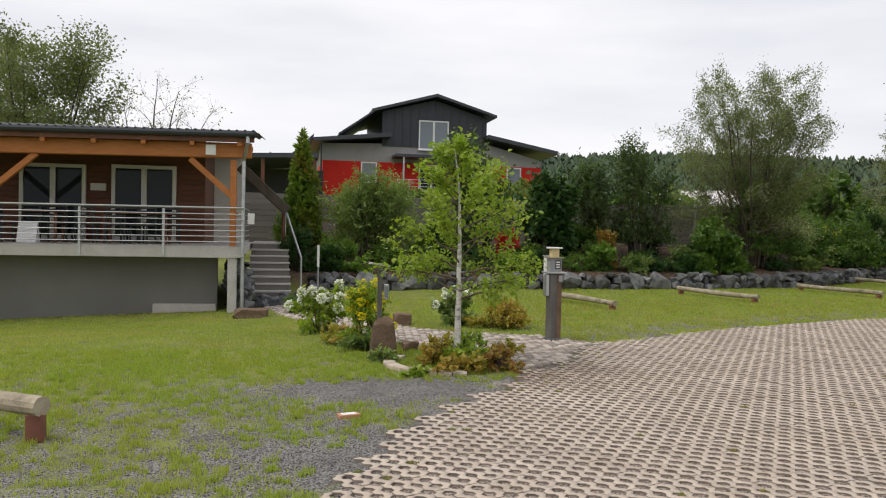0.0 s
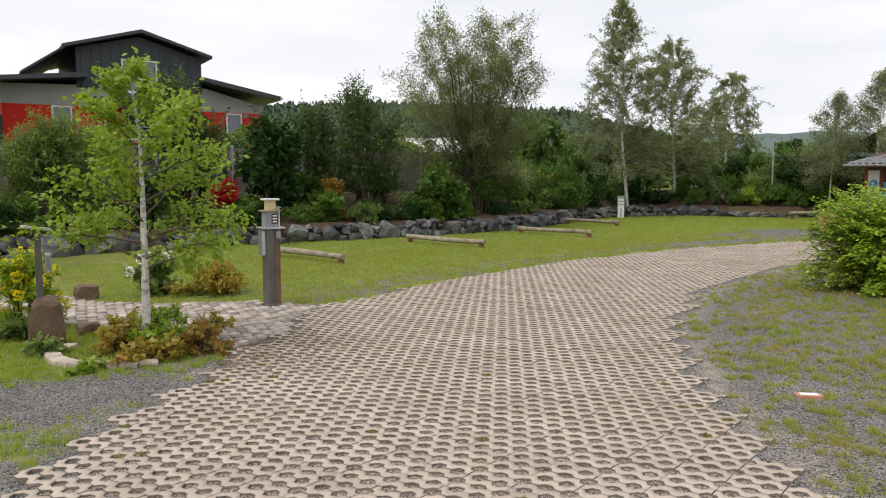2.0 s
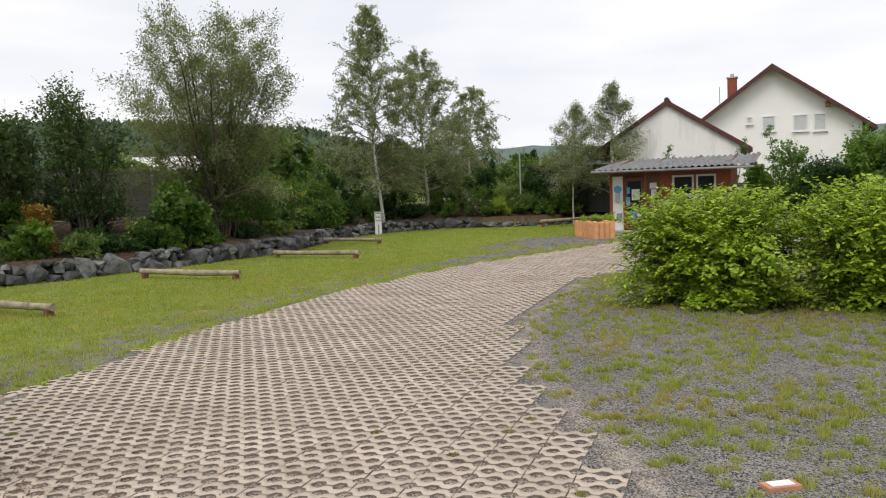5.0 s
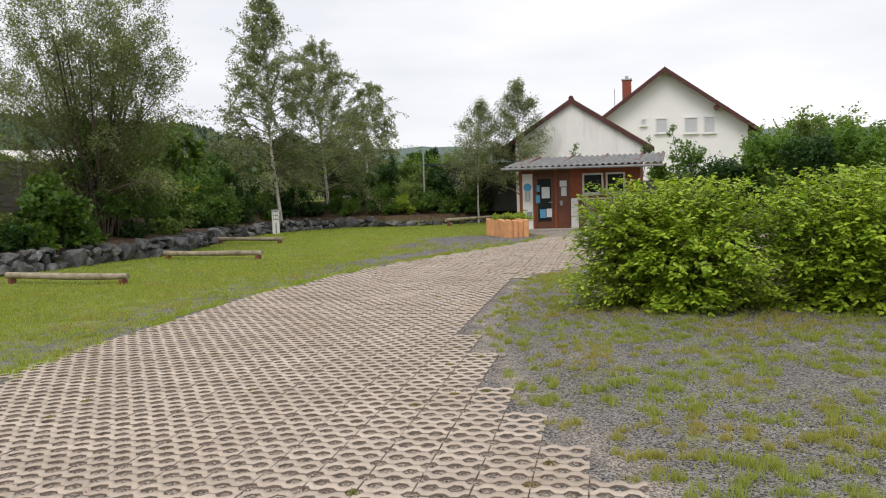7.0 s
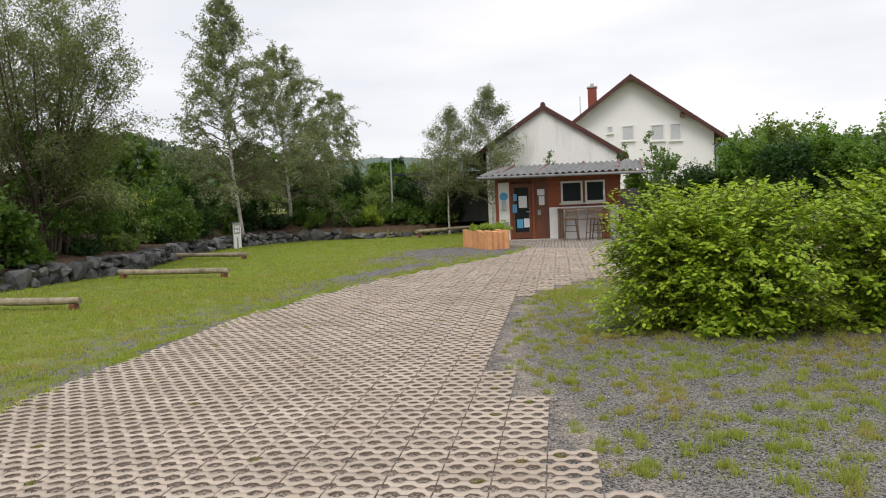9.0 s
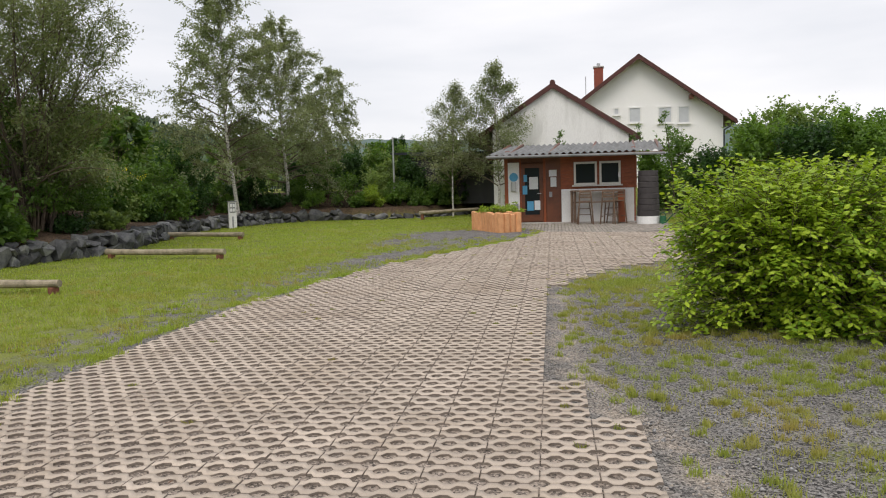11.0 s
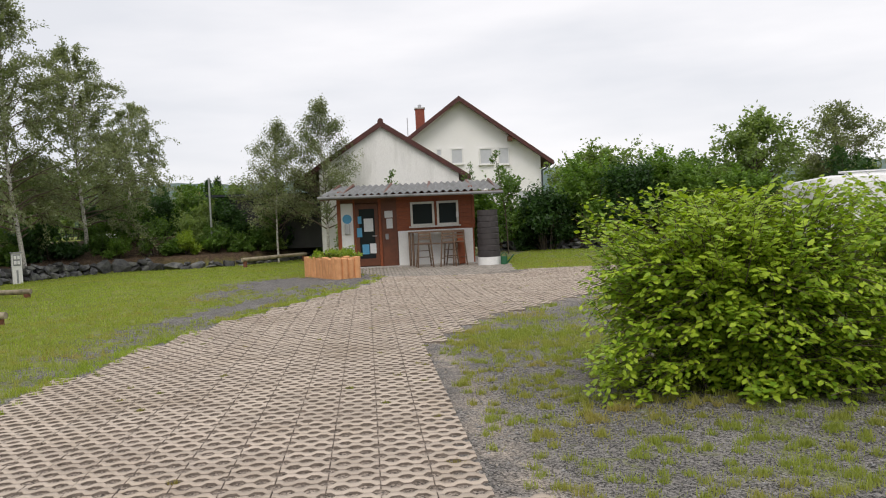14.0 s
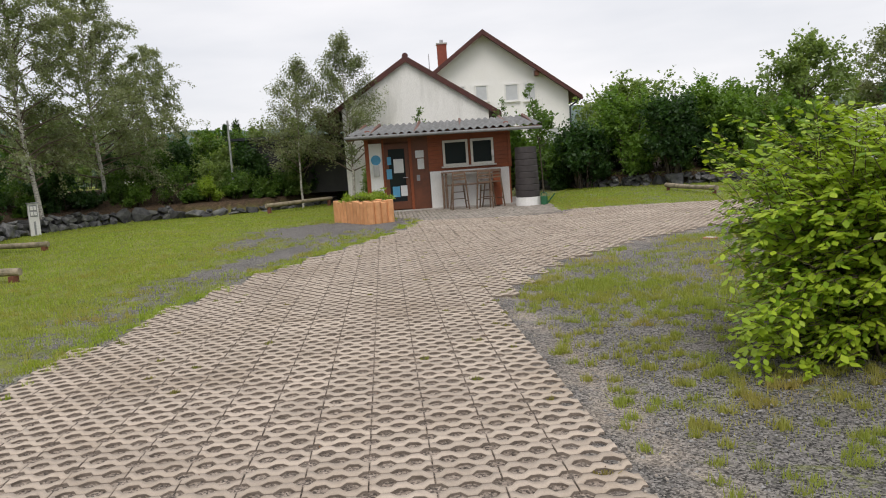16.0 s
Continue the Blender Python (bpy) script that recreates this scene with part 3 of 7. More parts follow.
def red_house():
    h = thing("house", (8, 50, 1.2), "red rendered two-storey house with anthracite metal-clad upper floor", "house")
    part("wall", box(0.95, 15.6, 50, 60, 1.0, 6.05), M["render_red"], h, "bright red render")
    part("upper_band", prism([(0.95, 50.02, 6.052), (15.6, 50.02, 6.052), (15.6, 50.02, 6.5), (12.0, 50.02, 7.45), (0.95, 50.02, 7.15)], (0, 9.9, 0)), M["render_grey"], h, "grey render band")
    up = [(4.75, 49.97, 7.1), (11.75, 49.97, 7.1), (11.75, 49.97, 9.2), (8.22, 49.97, 10.25), (4.75, 49.97, 9.35)]
    part("upper_floor", prism(up, (0, 9.9, 0)), M["anthracite"], h, "anthracite standing-seam cladding")
    for i in range(13):
        x = 5.0 + i * 0.54
        top = 9.35 + (x - 4.75) / 3.47 * 0.9 if x < 8.22 else 10.25 - (x - 8.22) / 3.53 * 1.05
        part("seam", box(x, x + 0.05, 49.93, 49.975, 7.12, top - 0.1), M["anthracite"], h)
    part("roof", prism([(4.0, 49.2, 9.2), (8.22, 49.2, 10.36), (12.25, 49.2, 9.18), (12.25, 49.2, 9.34), (8.22, 49.2, 10.55), (4.0, 49.2, 9.38)], (0, 11, 0)), M["darkmetal"], h)
    part("side_roof", prism([(4.3, 49.3, 9.3), (4.3, 49.3, 9.42), (1.9, 49.3, 7.75), (1.9, 49.3, 7.62)], (0, 10, 0)), M["darkmetal"], h)
    part("side_roof", prism([(0.2, 48.8, 7.12), (5.2, 48.8, 7.6), (5.2, 48.8, 7.85), (0.2, 48.8, 7.34)], (0, 11, 0)), M["darkmetal"], h)
    part("side_roof", prism([(11.6, 48.8, 7.75), (16.4, 48.8, 6.85), (16.4, 48.8, 7.1), (11.6, 48.8, 8.0)], (0, 11, 0)), M["darkmetal"], h)
    part("gutter", rod((16.4, 48.7, 6.95), (16.4, 60, 6.95), 0.09), M["metal"], h)
    part("downpipe", rod((0.85, 49.9, 7.1), (0.85, 49.9, 1.2), 0.06), M["darkmetal"], h)
    window(h, 3.4, 4.45, 50, 0, 4.68, 6.03, "y", M["white"], M["glass_pale"])
    window(h, 7.15, 9.15, 49.96, 0, 6.95, 8.88, "y", M["white"], M["glass_pale"], 2)
    window(h, 7.2, 8.9, 50, 0, 4.2, 6.0, "y", M["white"], M["glass"], 2, sill=False)
    window(h, 13.2, 14.2, 50, 0, 4.5, 6.0, "y", M["white"], M["glass_pale"])
    part("canopy", box(5.4, 10.6, 48.2, 50, 6.3, 6.48), M["darkmetal"], h)
    part("canopy_post", rod((5.95, 48.3, 3.2), (5.95, 48.3, 6.3), 0.06), M["metal"], h)
    part("canopy_post", rod((10.3, 48.3, 3.2), (10.3, 48.3, 6.3), 0.06), M["metal"], h)
    part("balcony_slab", box(5.4, 10.8, 47.8, 50, 3.55, 3.78), M["slab"], h)
    for i in range(8):
        part("rail_post", rod((5.5 + i * 0.74, 47.9, 3.78), (5.5 + i * 0.74, 47.9, 4.85), 0.03, n=6), M["metal"], h)
    for k in range(5):
        part("rail", rod((5.45, 47.9, 4.0 + k * 0.21), (10.75, 47.9, 4.0 + k * 0.21), 0.022, n=6), M["metal"], h)
    return h


red_house()


def carport_left():
    c = thing("carport", (-2, 44, 1.2), "dark open carport with a flat roof beside the red house", "carport")
    part("roof", prism([(-6, 40, 5.1), (0.3, 40, 5.3), (0.3, 40, 5.55), (-6, 40, 5.3)], (0, 8, 0)), M["darkmetal"], c)
    part("ramp_roof", prism([(-1.5, 45, 5.3), (0.2, 45, 6.95), (0.2, 45, 7.12), (-1.5, 45, 5.5)], (0, 4, 0)), M["darkmetal"], c)
    part("back_wall", box(-6, 0.9, 47.6, 47.9, 1.0, 5.2), M["darkfence"], c)
    for x in (-5.6, -2.6, 0.0):
        part("post", box(x, x + 0.18, 40.2, 40.38, 1.0, 5.2), M["darkwood"], c)
    return c


carport_left()


# ---- terrace pavilion ----
def pavilion():
    gy0 = 17.6
    p = thing("pavilion", (-6, 19, -0.5), "timber pavilion with corrugated roof on a raised concrete terrace", "building")
    part("terrace_slab", box(-14, -2.28, gy0, 23.4, 1.04, 1.24, 0.01), M["slab"], p)
    part("slab_edge", box(-14, -2.26, gy0 - 0.03, gy0 + 0.1, 0.98, 1.19, 0.008), M["slab"], p)
    part("retaining_wall", box(-14, -2.9, 18.35, 18.6, -1.0, 1.04), M["wall_grey"], p, "grey rendered wall under the terrace")
    part("column", box(-2.62, -2.42, gy0 + 0.02, gy0 + 0.22, -0.45, 1.04, 0.012), M["slab"], p)
    part("footing", box(-4.3, -2.9, 18.1, 18.35, -0.6, -0.12, 0.02), M["slab"], p)
    # back wall of horizontal boards
    for i in range(17):
        z0 = 1.24 + i * 0.135
        part("board", box(-14, -3.38, 20.2, 20.26, z0, z0 + 0.128, 0.006), M["pavilion_board"], p)
    part("wall_core", box(-14, -3.4, 20.25, 23.3, 1.24, 3.87), M["darkwood"], p)
    part("rear_wall", box(-3.4, -2.62, 23.1, 23.25, 1.24, 3.9), M["pvc"], p, "cream rendered rear wall")
    window(p, -7.74, -6.22, 20.2, 0, 1.3, 3.15, "y", M["pvc"], M["glass"], 2, 0.1, False)
    window(p, -5.62, -4.08, 20.2, 0, 1.3, 3.18, "y", M["pvc"], M["glass"], 2, 0.1, False)
    window(p, -10.0, -8.4, 20.2, 0, 1.3, 3.15, "y", M["pvc"], M["glass"], 2, 0.1, False)
    # frame
    part("front_beam", beam((-14, gy0 + 0.12, 3.25), (-2.12, gy0 + 0.12, 3.42), 0.2, 0.34), M["timber"], p, "orange-brown glulam beam")
    for x in (-2.52, -7.6, -12.5):
        part("post", box(x - 0.07, x + 0.07, gy0 + 0.06, gy0 + 0.2, 1.24, 3.2, 0.01), M["timber"], p)
    for x, s in ((-2.52, -1), (-7.6, 1), (-7.6, -1)):
        part("brace", beam((x, gy0 + 0.13, 2.35), (x + s * 0.95, gy0 + 0.13, 3.2), 0.12, 0.13), M["timber"], p)
    for i in range(12):
        x = -13.6 + i * 1.02
        part("rafter", beam((x, gy0 - 0.22, 3.50 + 0.0135 * (x + 7)), (x, 23.5, 4.0), 0.1, 0.16), M["timber"], p)
    part("fascia", beam((-14, gy0 - 0.2, 3.50), (-2.06, gy0 - 0.2, 3.68), 0.05, 0.2), M["darkwood"], p)
    part("gutter", rod((-14, gy0 - 0.3, 3.58), (-2.05, gy0 - 0.3, 3.76), 0.075), M["darkmetal"], p)
    # corrugated roof
    n = 12 * 66
    xs = np.linspace(-14, -1.98, n)
    wave = 0.03 * np.sin(xs * 2 * math.pi / 0.177)
    v = []
    for y, z in ((gy0 - 0.36, 3.72), (23.9, 4.3)):
        for dz in (0.0, 0.012):
            v.append(np.stack([xs, np.full(n, y), z + wave + dz + 0.0145 * (xs + 8)], -1))
    V = np.concatenate(v)
    k = np.arange(n - 1)
    F = np.concatenate([np.stack([k + a * n, k + 1 + a * n, k + 1 + b * n, k + b * n], -1) for a, b in ((0, 2), (1, 3), (0, 1), (2, 3))])
    me = raw_mesh("roof", V, F, M["roofsheet"], True)
    me.transform(ORIGIN[p.name])
    r = new("roof", me)
    r.parent, r["label"] = p, "grey corrugated roof sheets"
    # railing
    for x in (-2.3, -4.0, -5.74, -7.5, -9.2, -10.9, -12.6):
        part("rail_post", box(x - 0.025, x + 0.025, gy0 - 0.06, gy0 - 0.04, 1.0, 2.07), M["metal"], p)
    part("handrail", rod((-14, gy0 - 0.08, 2.07), (-2.26, gy0 - 0.08, 2.11), 0.024), M["metal"], p)
    for i in range(6):
        part("rail", rod((-14, gy0 - 0.075, 1.31 + i * 0.125), (-2.26, gy0 - 0.075, 1.34 + i * 0.125), 0.012, n=6), M["metal"], p)
    for i in range(6):
        part("rail", rod((-2.29, gy0 - 0.05, 1.34 + i * 0.125), (-2.29, 20.6, 1.34 + i * 0.125), 0.012, n=6), M["metal"], p)
    part("handrail", rod((-2.29, gy0 - 0.05, 2.11), (-2.29, 20.6, 2.11), 0.024), M["metal"], p)
    pipe = bmesh.new()
    for a, b in (((-2.2, gy0 - 0.3, 3.7), (-2.2, gy0 - 0.3, 3.55)), ((-2.2, gy0 - 0.3, 3.55), (-2.3, gy0 + 0.1, 3.2)), ((-2.3, gy0 + 0.1, 3.2), (-2.3, gy0 + 0.1, -0.3))):
        rod(a, b, 0.045, bm=pipe)
    part("downpipe", pipe, M["metal"], p)
    part("lamp_housing", box(-3.12, -2.9, gy0 - 0.08, gy0 + 0.02, 3.28, 3.52, 0.015), M["white"], p, "square white wall lamp")
    part("sign", box(-6.12, -5.75, 20.16, 20.2, 2.52, 2.7, 0.005), M["pvc"], p)
    part("post_box", box(-2.2, -2.05, gy0 + 0.15, gy0 + 0.3, 1.75, 2.0, 0.01), M["white"], p)
    return p


pavilion()


def dark_chair():
    c = thing("chair", (0, 0, 0), "dark slatted chair on the terrace", "chair", "terrace chairs")
    part("seat", box(-0.22, 0.22, -0.22, 0.22, 0.42, 0.46, 0.01), M["blackplastic"], c)
    for x in (-0.2, 0.2):
        for y in (-0.2, 0.2):
            part("leg", box(x - 0.02, x + 0.02, y - 0.02, y + 0.02, 0, 0.9 if y > 0 else 0.42, 0.005), M["blackplastic"], c)
    for i in range(3):
        part("back_slat", box(-0.2, 0.2, 0.185, 0.205, 0.58 + i * 0.12, 0.66 + i * 0.12, 0.004), M["blackplastic"], c)
    return c


chair = dark_chair()
chair.matrix_basis = pose(-7.8, 18.5, 1.24, 0, 0, 15)
for x, y, a in ((-7.1, 18.6, -10), (-6.0, 19.3, 180), (-5.2, 18.5, 8), (-4.6, 18.6, -20), (-5.0, 19.5, 170), (-4.1, 19.4, 190), (-6.6, 19.4, 175)):
    copy_thing(chair, pose(x, y, 1.24, 0, 0, a))


def dark_table(x, y):
    t = thing("table", (x, y, 1.24), "dark wooden table on the terrace", "table", "terrace tables")
    part("tabletop", box(x - 0.75, x + 0.75, y - 0.38, y + 0.38, 1.94, 1.98, 0.008), M["darkwood"], t)
    for a in (-0.68, 0.68):
        for b in (-0.32, 0.32):
            part("leg", box(x + a - 0.03, x + a + 0.03, y + b - 0.03, y + b + 0.03, 1.24, 1.94, 0.005), M["darkwood"], t)


dark_table(-7.2, 19.0)
dark_table(-4.8, 19.05)
sb = thing("sandwich_board", (-7.0, 18.3, 1.24), "small white folding board on the terrace", "sign")
part("panel", prism([(-7.2, 18.2, 1.24), (-6.8, 18.2, 1.24), (-6.8, 18.35, 1.7), (-7.2, 18.35, 1.7)], (0, 0.025, 0)), M["white"], sb)
part("panel", prism([(-7.2, 18.5, 1.24), (-6.8, 18.5, 1.24), (-6.8, 18.38, 1.7), (-7.2, 18.38, 1.7)], (0, 0.025, 0)), M["white"], sb)


# ---- steps beside the terrace ----
def steps():
    s = thing("stairs", (-1.8, 20, -0.2), "weathered concrete garden steps with a steel handrail", "stairs", kind="structure")
    for i in range(8):
        y0 = 19.2 + i * 0.3
        part("step", box(-2.3 + 0.01 * i, -1.2 - 0.01 * i, y0, y0 + 0.36 if i < 7 else y0 + 2.5, -0.3, -0.1 + (i + 1) * 0.165, 0.012), M["step"], s)
        part("tread", box(-2.32 + 0.01 * i, -1.18 - 0.01 * i, y0 - 0.035, y0 + 0.36 if i < 7 else y0 + 2.5, -0.1 + (i + 1) * 0.165, -0.06 + (i + 1) * 0.165, 0.008), M["slab"], s)
    part("handrail", rod((-0.95, 19.0, 0.95), (-1.35, 21.8, 2.2), 0.025), M["metal"], s)
    part("handrail_post", rod((-0.95, 19.0, -0.3), (-0.95, 19.0, 0.95), 0.025), M["metal"], s)
    part("handrail_post", rod((-1.35, 21.8, 0.8), (-1.35, 21.8, 2.2), 0.025), M["metal"], s)


steps()


# ---- fence behind the planting ----
def fence():
    f = thing("fence", (5, 27, 1.0), "long grey privacy fence of horizontal strips between posts", "fence")
    z0 = 1.12
    for i in range(9):
        x = -3.0 + i * 2.5
        y = 27.0 + 0.08 * i
        part("post", box(x - 0.04, x + 0.04, y - 0.05, y + 0.03, 0.7, 2.95), M["metal"], f)
        if i < 8:
            for k in range(9):
                part("strip", prism([(x, y, z0 + k * 0.195), (x + 2.5, y + 0.08, z0 + k * 0.195), (x + 2.5, y + 0.08, z0 + k * 0.195 + 0.185), (x, y, z0 + k * 0.195 + 0.185)], (0, 0.02, 0)), M["fence"], f)


fence()


# ---- kiosk hut ----
def corrugated(parent, x0, z0, x1, z1, y0, y1, pitch, amp):
    """Sheets whose waves run along x, from the low edge x0 to the high edge x1."""
    n = int((y1 - y0) / pitch * 10)
    ys = np.linspace(y0, y1, n)
    w = amp * np.sin((ys - y0) * 2 * math.pi / pitch)
    V = np.concatenate([np.stack([np.full(n, x), ys, z + w + dz], -1) for x, z in ((x0, z0), (x1, z1)) for dz in (0.0, 0.014)])
    k = np.arange(n - 1)
    F = np.concatenate([np.stack([k + a * n, k + 1 + a * n, k + 1 + b * n, k + b * n], -1) for a, b in ((0, 2), (1, 3), (0, 1), (2, 3))])
    me = raw_mesh("roof", V, F, M["roofsheet"], True)
    me.transform(ORIGIN[parent.name])
    r = new("roof", me)
    r.parent, r["label"] = parent, "grey corrugated fibre-cement sheets"


def turned(x, y, degrees):
    return pose(x, y, 0, 0, 0, degrees) @ pose(-x, -y, 0)


HUT_TURN = turned(28.62, 15.5, 15)


def hut():
    h = thing("kiosk", (30, 15.5, -0.02), "small brown timber kiosk with a corrugated lean-to roof", "building")
    X = 28.62
    part("floor_slab", box(28.35, 32.2, 12.9, 18.0, -0.2, 0.03, 0.01), M["slab"], h)
    part("side_wall", box(X, 31.9, 13.38, 13.5, 0.03, 2.5), M["cladding"], h)
    part("side_wall", box(X, 31.9, 17.62, 17.74, 0.03, 2.5), M["cladding"], h)
    part("back_wall", box(31.9, 32.0, 13.38, 17.74, 0.03, 2.6), M["cladding"], h)
    part("inner_wall", box(X + 0.1, X + 0.16, 13.5, 17.62, 0.03, 2.3), M["darkwood"], h)
    part("white_panel", box(X - 0.06, X + 0.04, 13.43, 15.84, 0.03, 1.14, 0.01), M["white"], h, "white painted lower wall")
    part("white_panel", box(X - 0.05, X + 0.04, 17.27, 17.66, 0.03, 2.1, 0.01), M["white"], h, "white pilaster beside the door")
    part("corner_post", box(X - 0.06, X + 0.06, 17.66, 17.78, 0.03, 2.3, 0.008), M["cladding"], h)
    part("corner_post", box(X - 0.06, X + 0.06, 13.34, 13.43, 1.14, 2.2, 0.008), M["cladding"], h)
    for i in range(9):
        z0 = 1.145 + i * 0.125
        for a, b in ((13.43, 13.85), (14.57, 14.63), (15.42, 15.86)):
            part("board", box(X - 0.03, X + 0.02, a, b, z0, z0 + 0.12, 0.006), M["cladding"], h)
    part("board", box(X - 0.03, X + 0.02, 13.85, 15.42, 1.145, 1.27, 0.006), M["cladding"], h)
    part("board", box(X - 0.03, X + 0.02, 13.85, 15.42, 2.05, 2.27, 0.006), M["cladding"], h)
    part("brown_panel", box(X - 0.03, X + 0.02, 15.86, 16.36, 0.03, 2.25, 0.006), M["darkwood"], h)
    window(h, X - 0.0, 0, 14.64, 15.41, 1.27, 2.05, "x", M["pvc"], M["glass"], 1, 0.07, True, 0.07)
    window(h, X - 0.0, 0, 13.86, 14.56, 1.27, 2.05, "x", M["pvc"], M["glass"], 1, 0.07, True, 0.07)
    d = part("door", box(X - 0.035, X + 0.03, 16.46, 17.2, 0.06, 2.05, 0.006), M["darkwood"], h, "dark brown glazed kiosk door")
    part("door_pane", box(X - 0.042, X - 0.036, 16.58, 17.08, 0.3, 1.9), M["glass"], d)
    part("door_handle", rod((X - 0.09, 16.52, 1.02), (X - 0.09, 16.66, 1.02), 0.012), M["steel"], d)
    part("door_frame", box(X - 0.06, X + 0.02, 16.36, 16.45, 0.03, 2.2, 0.006), M["cladding"], h)
    part("door_frame", box(X - 0.06, X + 0.02, 17.2, 17.26, 0.03, 2.2, 0.006), M["cladding"], h)
    part("lintel", box(X - 0.05, X + 0.02, 15.86, 17.66, 2.1, 2.27, 0.006), M["darkwood"], h)
    for k, (y, z, w, hh, m) in enumerate(((16.78, 1.38, 0.3, 0.42, "paper"), (17.06, 1.55, 0.12, 0.24, "bluepaper"), (17.08, 1.15, 0.16, 0.3, "bluepaper"), (16.9, 0.6, 0.22, 0.32, "bluepaper"), (16.66, 0.62, 0.2, 0.32, "paper"), (16.12, 1.7, 0.26, 0.22, "paper"), (16.1, 1.4, 0.2, 0.32, "paper"), (16.2, 0.98, 0.1, 0.18, "greyplastic"))):
        part("notice", box(X - 0.052, X - 0.044, y - w / 2, y + w / 2, z - hh / 2, z + hh / 2), M[m], h)
    ds = bmesh.new()
    rod((X - 0.06, 17.46, 1.6), (X - 0.075, 17.46, 1.6), 0.15, n=24, bm=ds)
    part("round_sign", ds, M["bluepaper"], h, "round blue sign")
    part("dispenser", box(X - 0.14, X - 0.05, 17.38, 17.54, 1.1, 1.45, 0.015), M["steel"], h)
    part("mailbox", box(X - 0.16, X - 0.05, 17.32, 17.5, 0.42, 0.68, 0.012), M["greyplastic"], h)
    part("lamp", box(X - 0.12, X - 0.05, 13.86, 13.94, 1.5, 1.68, 0.012), M["white"], h)
    corrugated(h, 27.55, 2.33, 32.5, 2.82, 12.5, 18.2, 0.222, 0.034)
    part("fascia", box(27.56, 27.6, 12.52, 18.18, 2.2, 2.29, 0.005), M["barwood"], h)
    part("gutter", rod((27.52, 12.48, 2.22), (27.52, 18.22, 2.28), 0.045), M["roofsheet"], h)
    for y in (12.6, 13.42, 14.8, 16.2, 17.6, 18.1):
        part("rafter", beam((27.6, y, 2.24), (32.4, y, 2.84), 0.08, 0.12), M["darkwood"], h)
    h.matrix_basis = HUT_TURN @ h.matrix_basis


hut()


def bar_table():
    t = thing("bar_table", (28.2, 14.6, 0.03), "narrow brown wooden bar counter standing at the kiosk wall", "table")
    part("tabletop", box(27.85, 28.45, 13.72, 15.5, 1.06, 1.1, 0.008), M["barwood"], t)
    part("end_panel", box(27.95, 28.4, 13.72, 13.95, 0.03, 1.06, 0.01), M["cladding"], t)
    part("footrest", box(27.95, 28.0, 13.95, 15.4, 0.68, 0.72, 0.005), M["barwood"], t)
    for y in (15.36, 15.46):
        part("leg", box(27.92, 27.98, y - 0.03, y + 0.03, 0.03, 1.06, 0.005), M["barwood"], t)
        part("leg", box(28.34, 28.4, y - 0.03, y + 0.03, 0.03, 1.06, 0.005), M["barwood"], t)
    t.matrix_basis = HUT_TURN @ t.matrix_basis


bar_table()


def bar_stool():
    s = thing("bar_stool", (0, 0, 0), "tall wooden bar stool with a slatted back", "stool", "bar stools at the kiosk")
    part("seat", box(-0.2, 0.2, -0.19, 0.19, 0.72, 0.76, 0.012), M["barwood"], s)
    for a in (-1, 1):
        part("leg", beam((-0.25, a * 0.24, 0), (-0.17, a * 0.17, 1.1), 0.035, 0.035), M["barwood"], s)
        part("leg", beam((0.25, a * 0.24, 0), (0.17, a * 0.16, 0.73), 0.035, 0.035), M["barwood"], s)
        part("stretcher", beam((-0.23, a * 0.215, 0.25), (0.23, a * 0.215, 0.25), 0.025, 0.025), M["barwood"], s)
    for z in (0.3, 0.5):
        part("stretcher", beam((0.22, -0.2, z), (0.22, 0.2, z), 0.025, 0.025), M["barwood"], s)
    for z in (0.88, 0.97, 1.06):
        part("back_slat", beam((-0.185, -0.17, z), (-0.185, 0.17, z), 0.02, 0.05), M["barwood"], s)
    return s


st = bar_stool()
st.matrix_basis = HUT_TURN @ pose(27.5, 15.0, 0.0, 0, 0, 8)
for y, a in ((14.22, -12), (14.0, 25)):
    copy_thing(st, HUT_TURN @ pose(27.5 if a < 0 else 27.75, y, 0.0, 0, 0, a))


def lathe(x, y, profile, n):
    """A turned body from (radius, height) pairs."""
    own = bmesh.new()
    rings = [[own.verts.new((x + r * math.cos(a), y + r * math.sin(a), z)) for a in (2 * math.pi * i / n for i in range(n))] for r, z in profile if r > 0]
    for p, q in zip(rings, rings[1:]):
        for i in range(n):
            own.faces.new((p[i], p[(i + 1) % n], q[(i + 1) % n], q[i]))
    own.faces.new(rings[0][::-1])
    own.faces.new(rings[-1])
    return own


def tank():
    t = thing("water_tank", (28.1, 12.78, -0.02), "dark ribbed upright tank on a white round base", "tank")
    part("base", rod((28.1, 12.78, -0.03), (28.1, 12.78, 0.24), 0.36, 0.35, 28), M["white"], t)
    prof = []
    for i in range(8):
        z = 0.24 + i * 0.18
        k = 1.06 - 0.018 * i
        prof += [(0.318 * k, z), (0.33 * k, z + 0.02), (0.333 * k, z + 0.165)]
    b = lathe(28.1, 12.78, prof + [(0.31, 1.68), (0.0, 1.7)], 28)
    part("barrel", b, M["barrel"], t, "dark brown ribbed barrel")


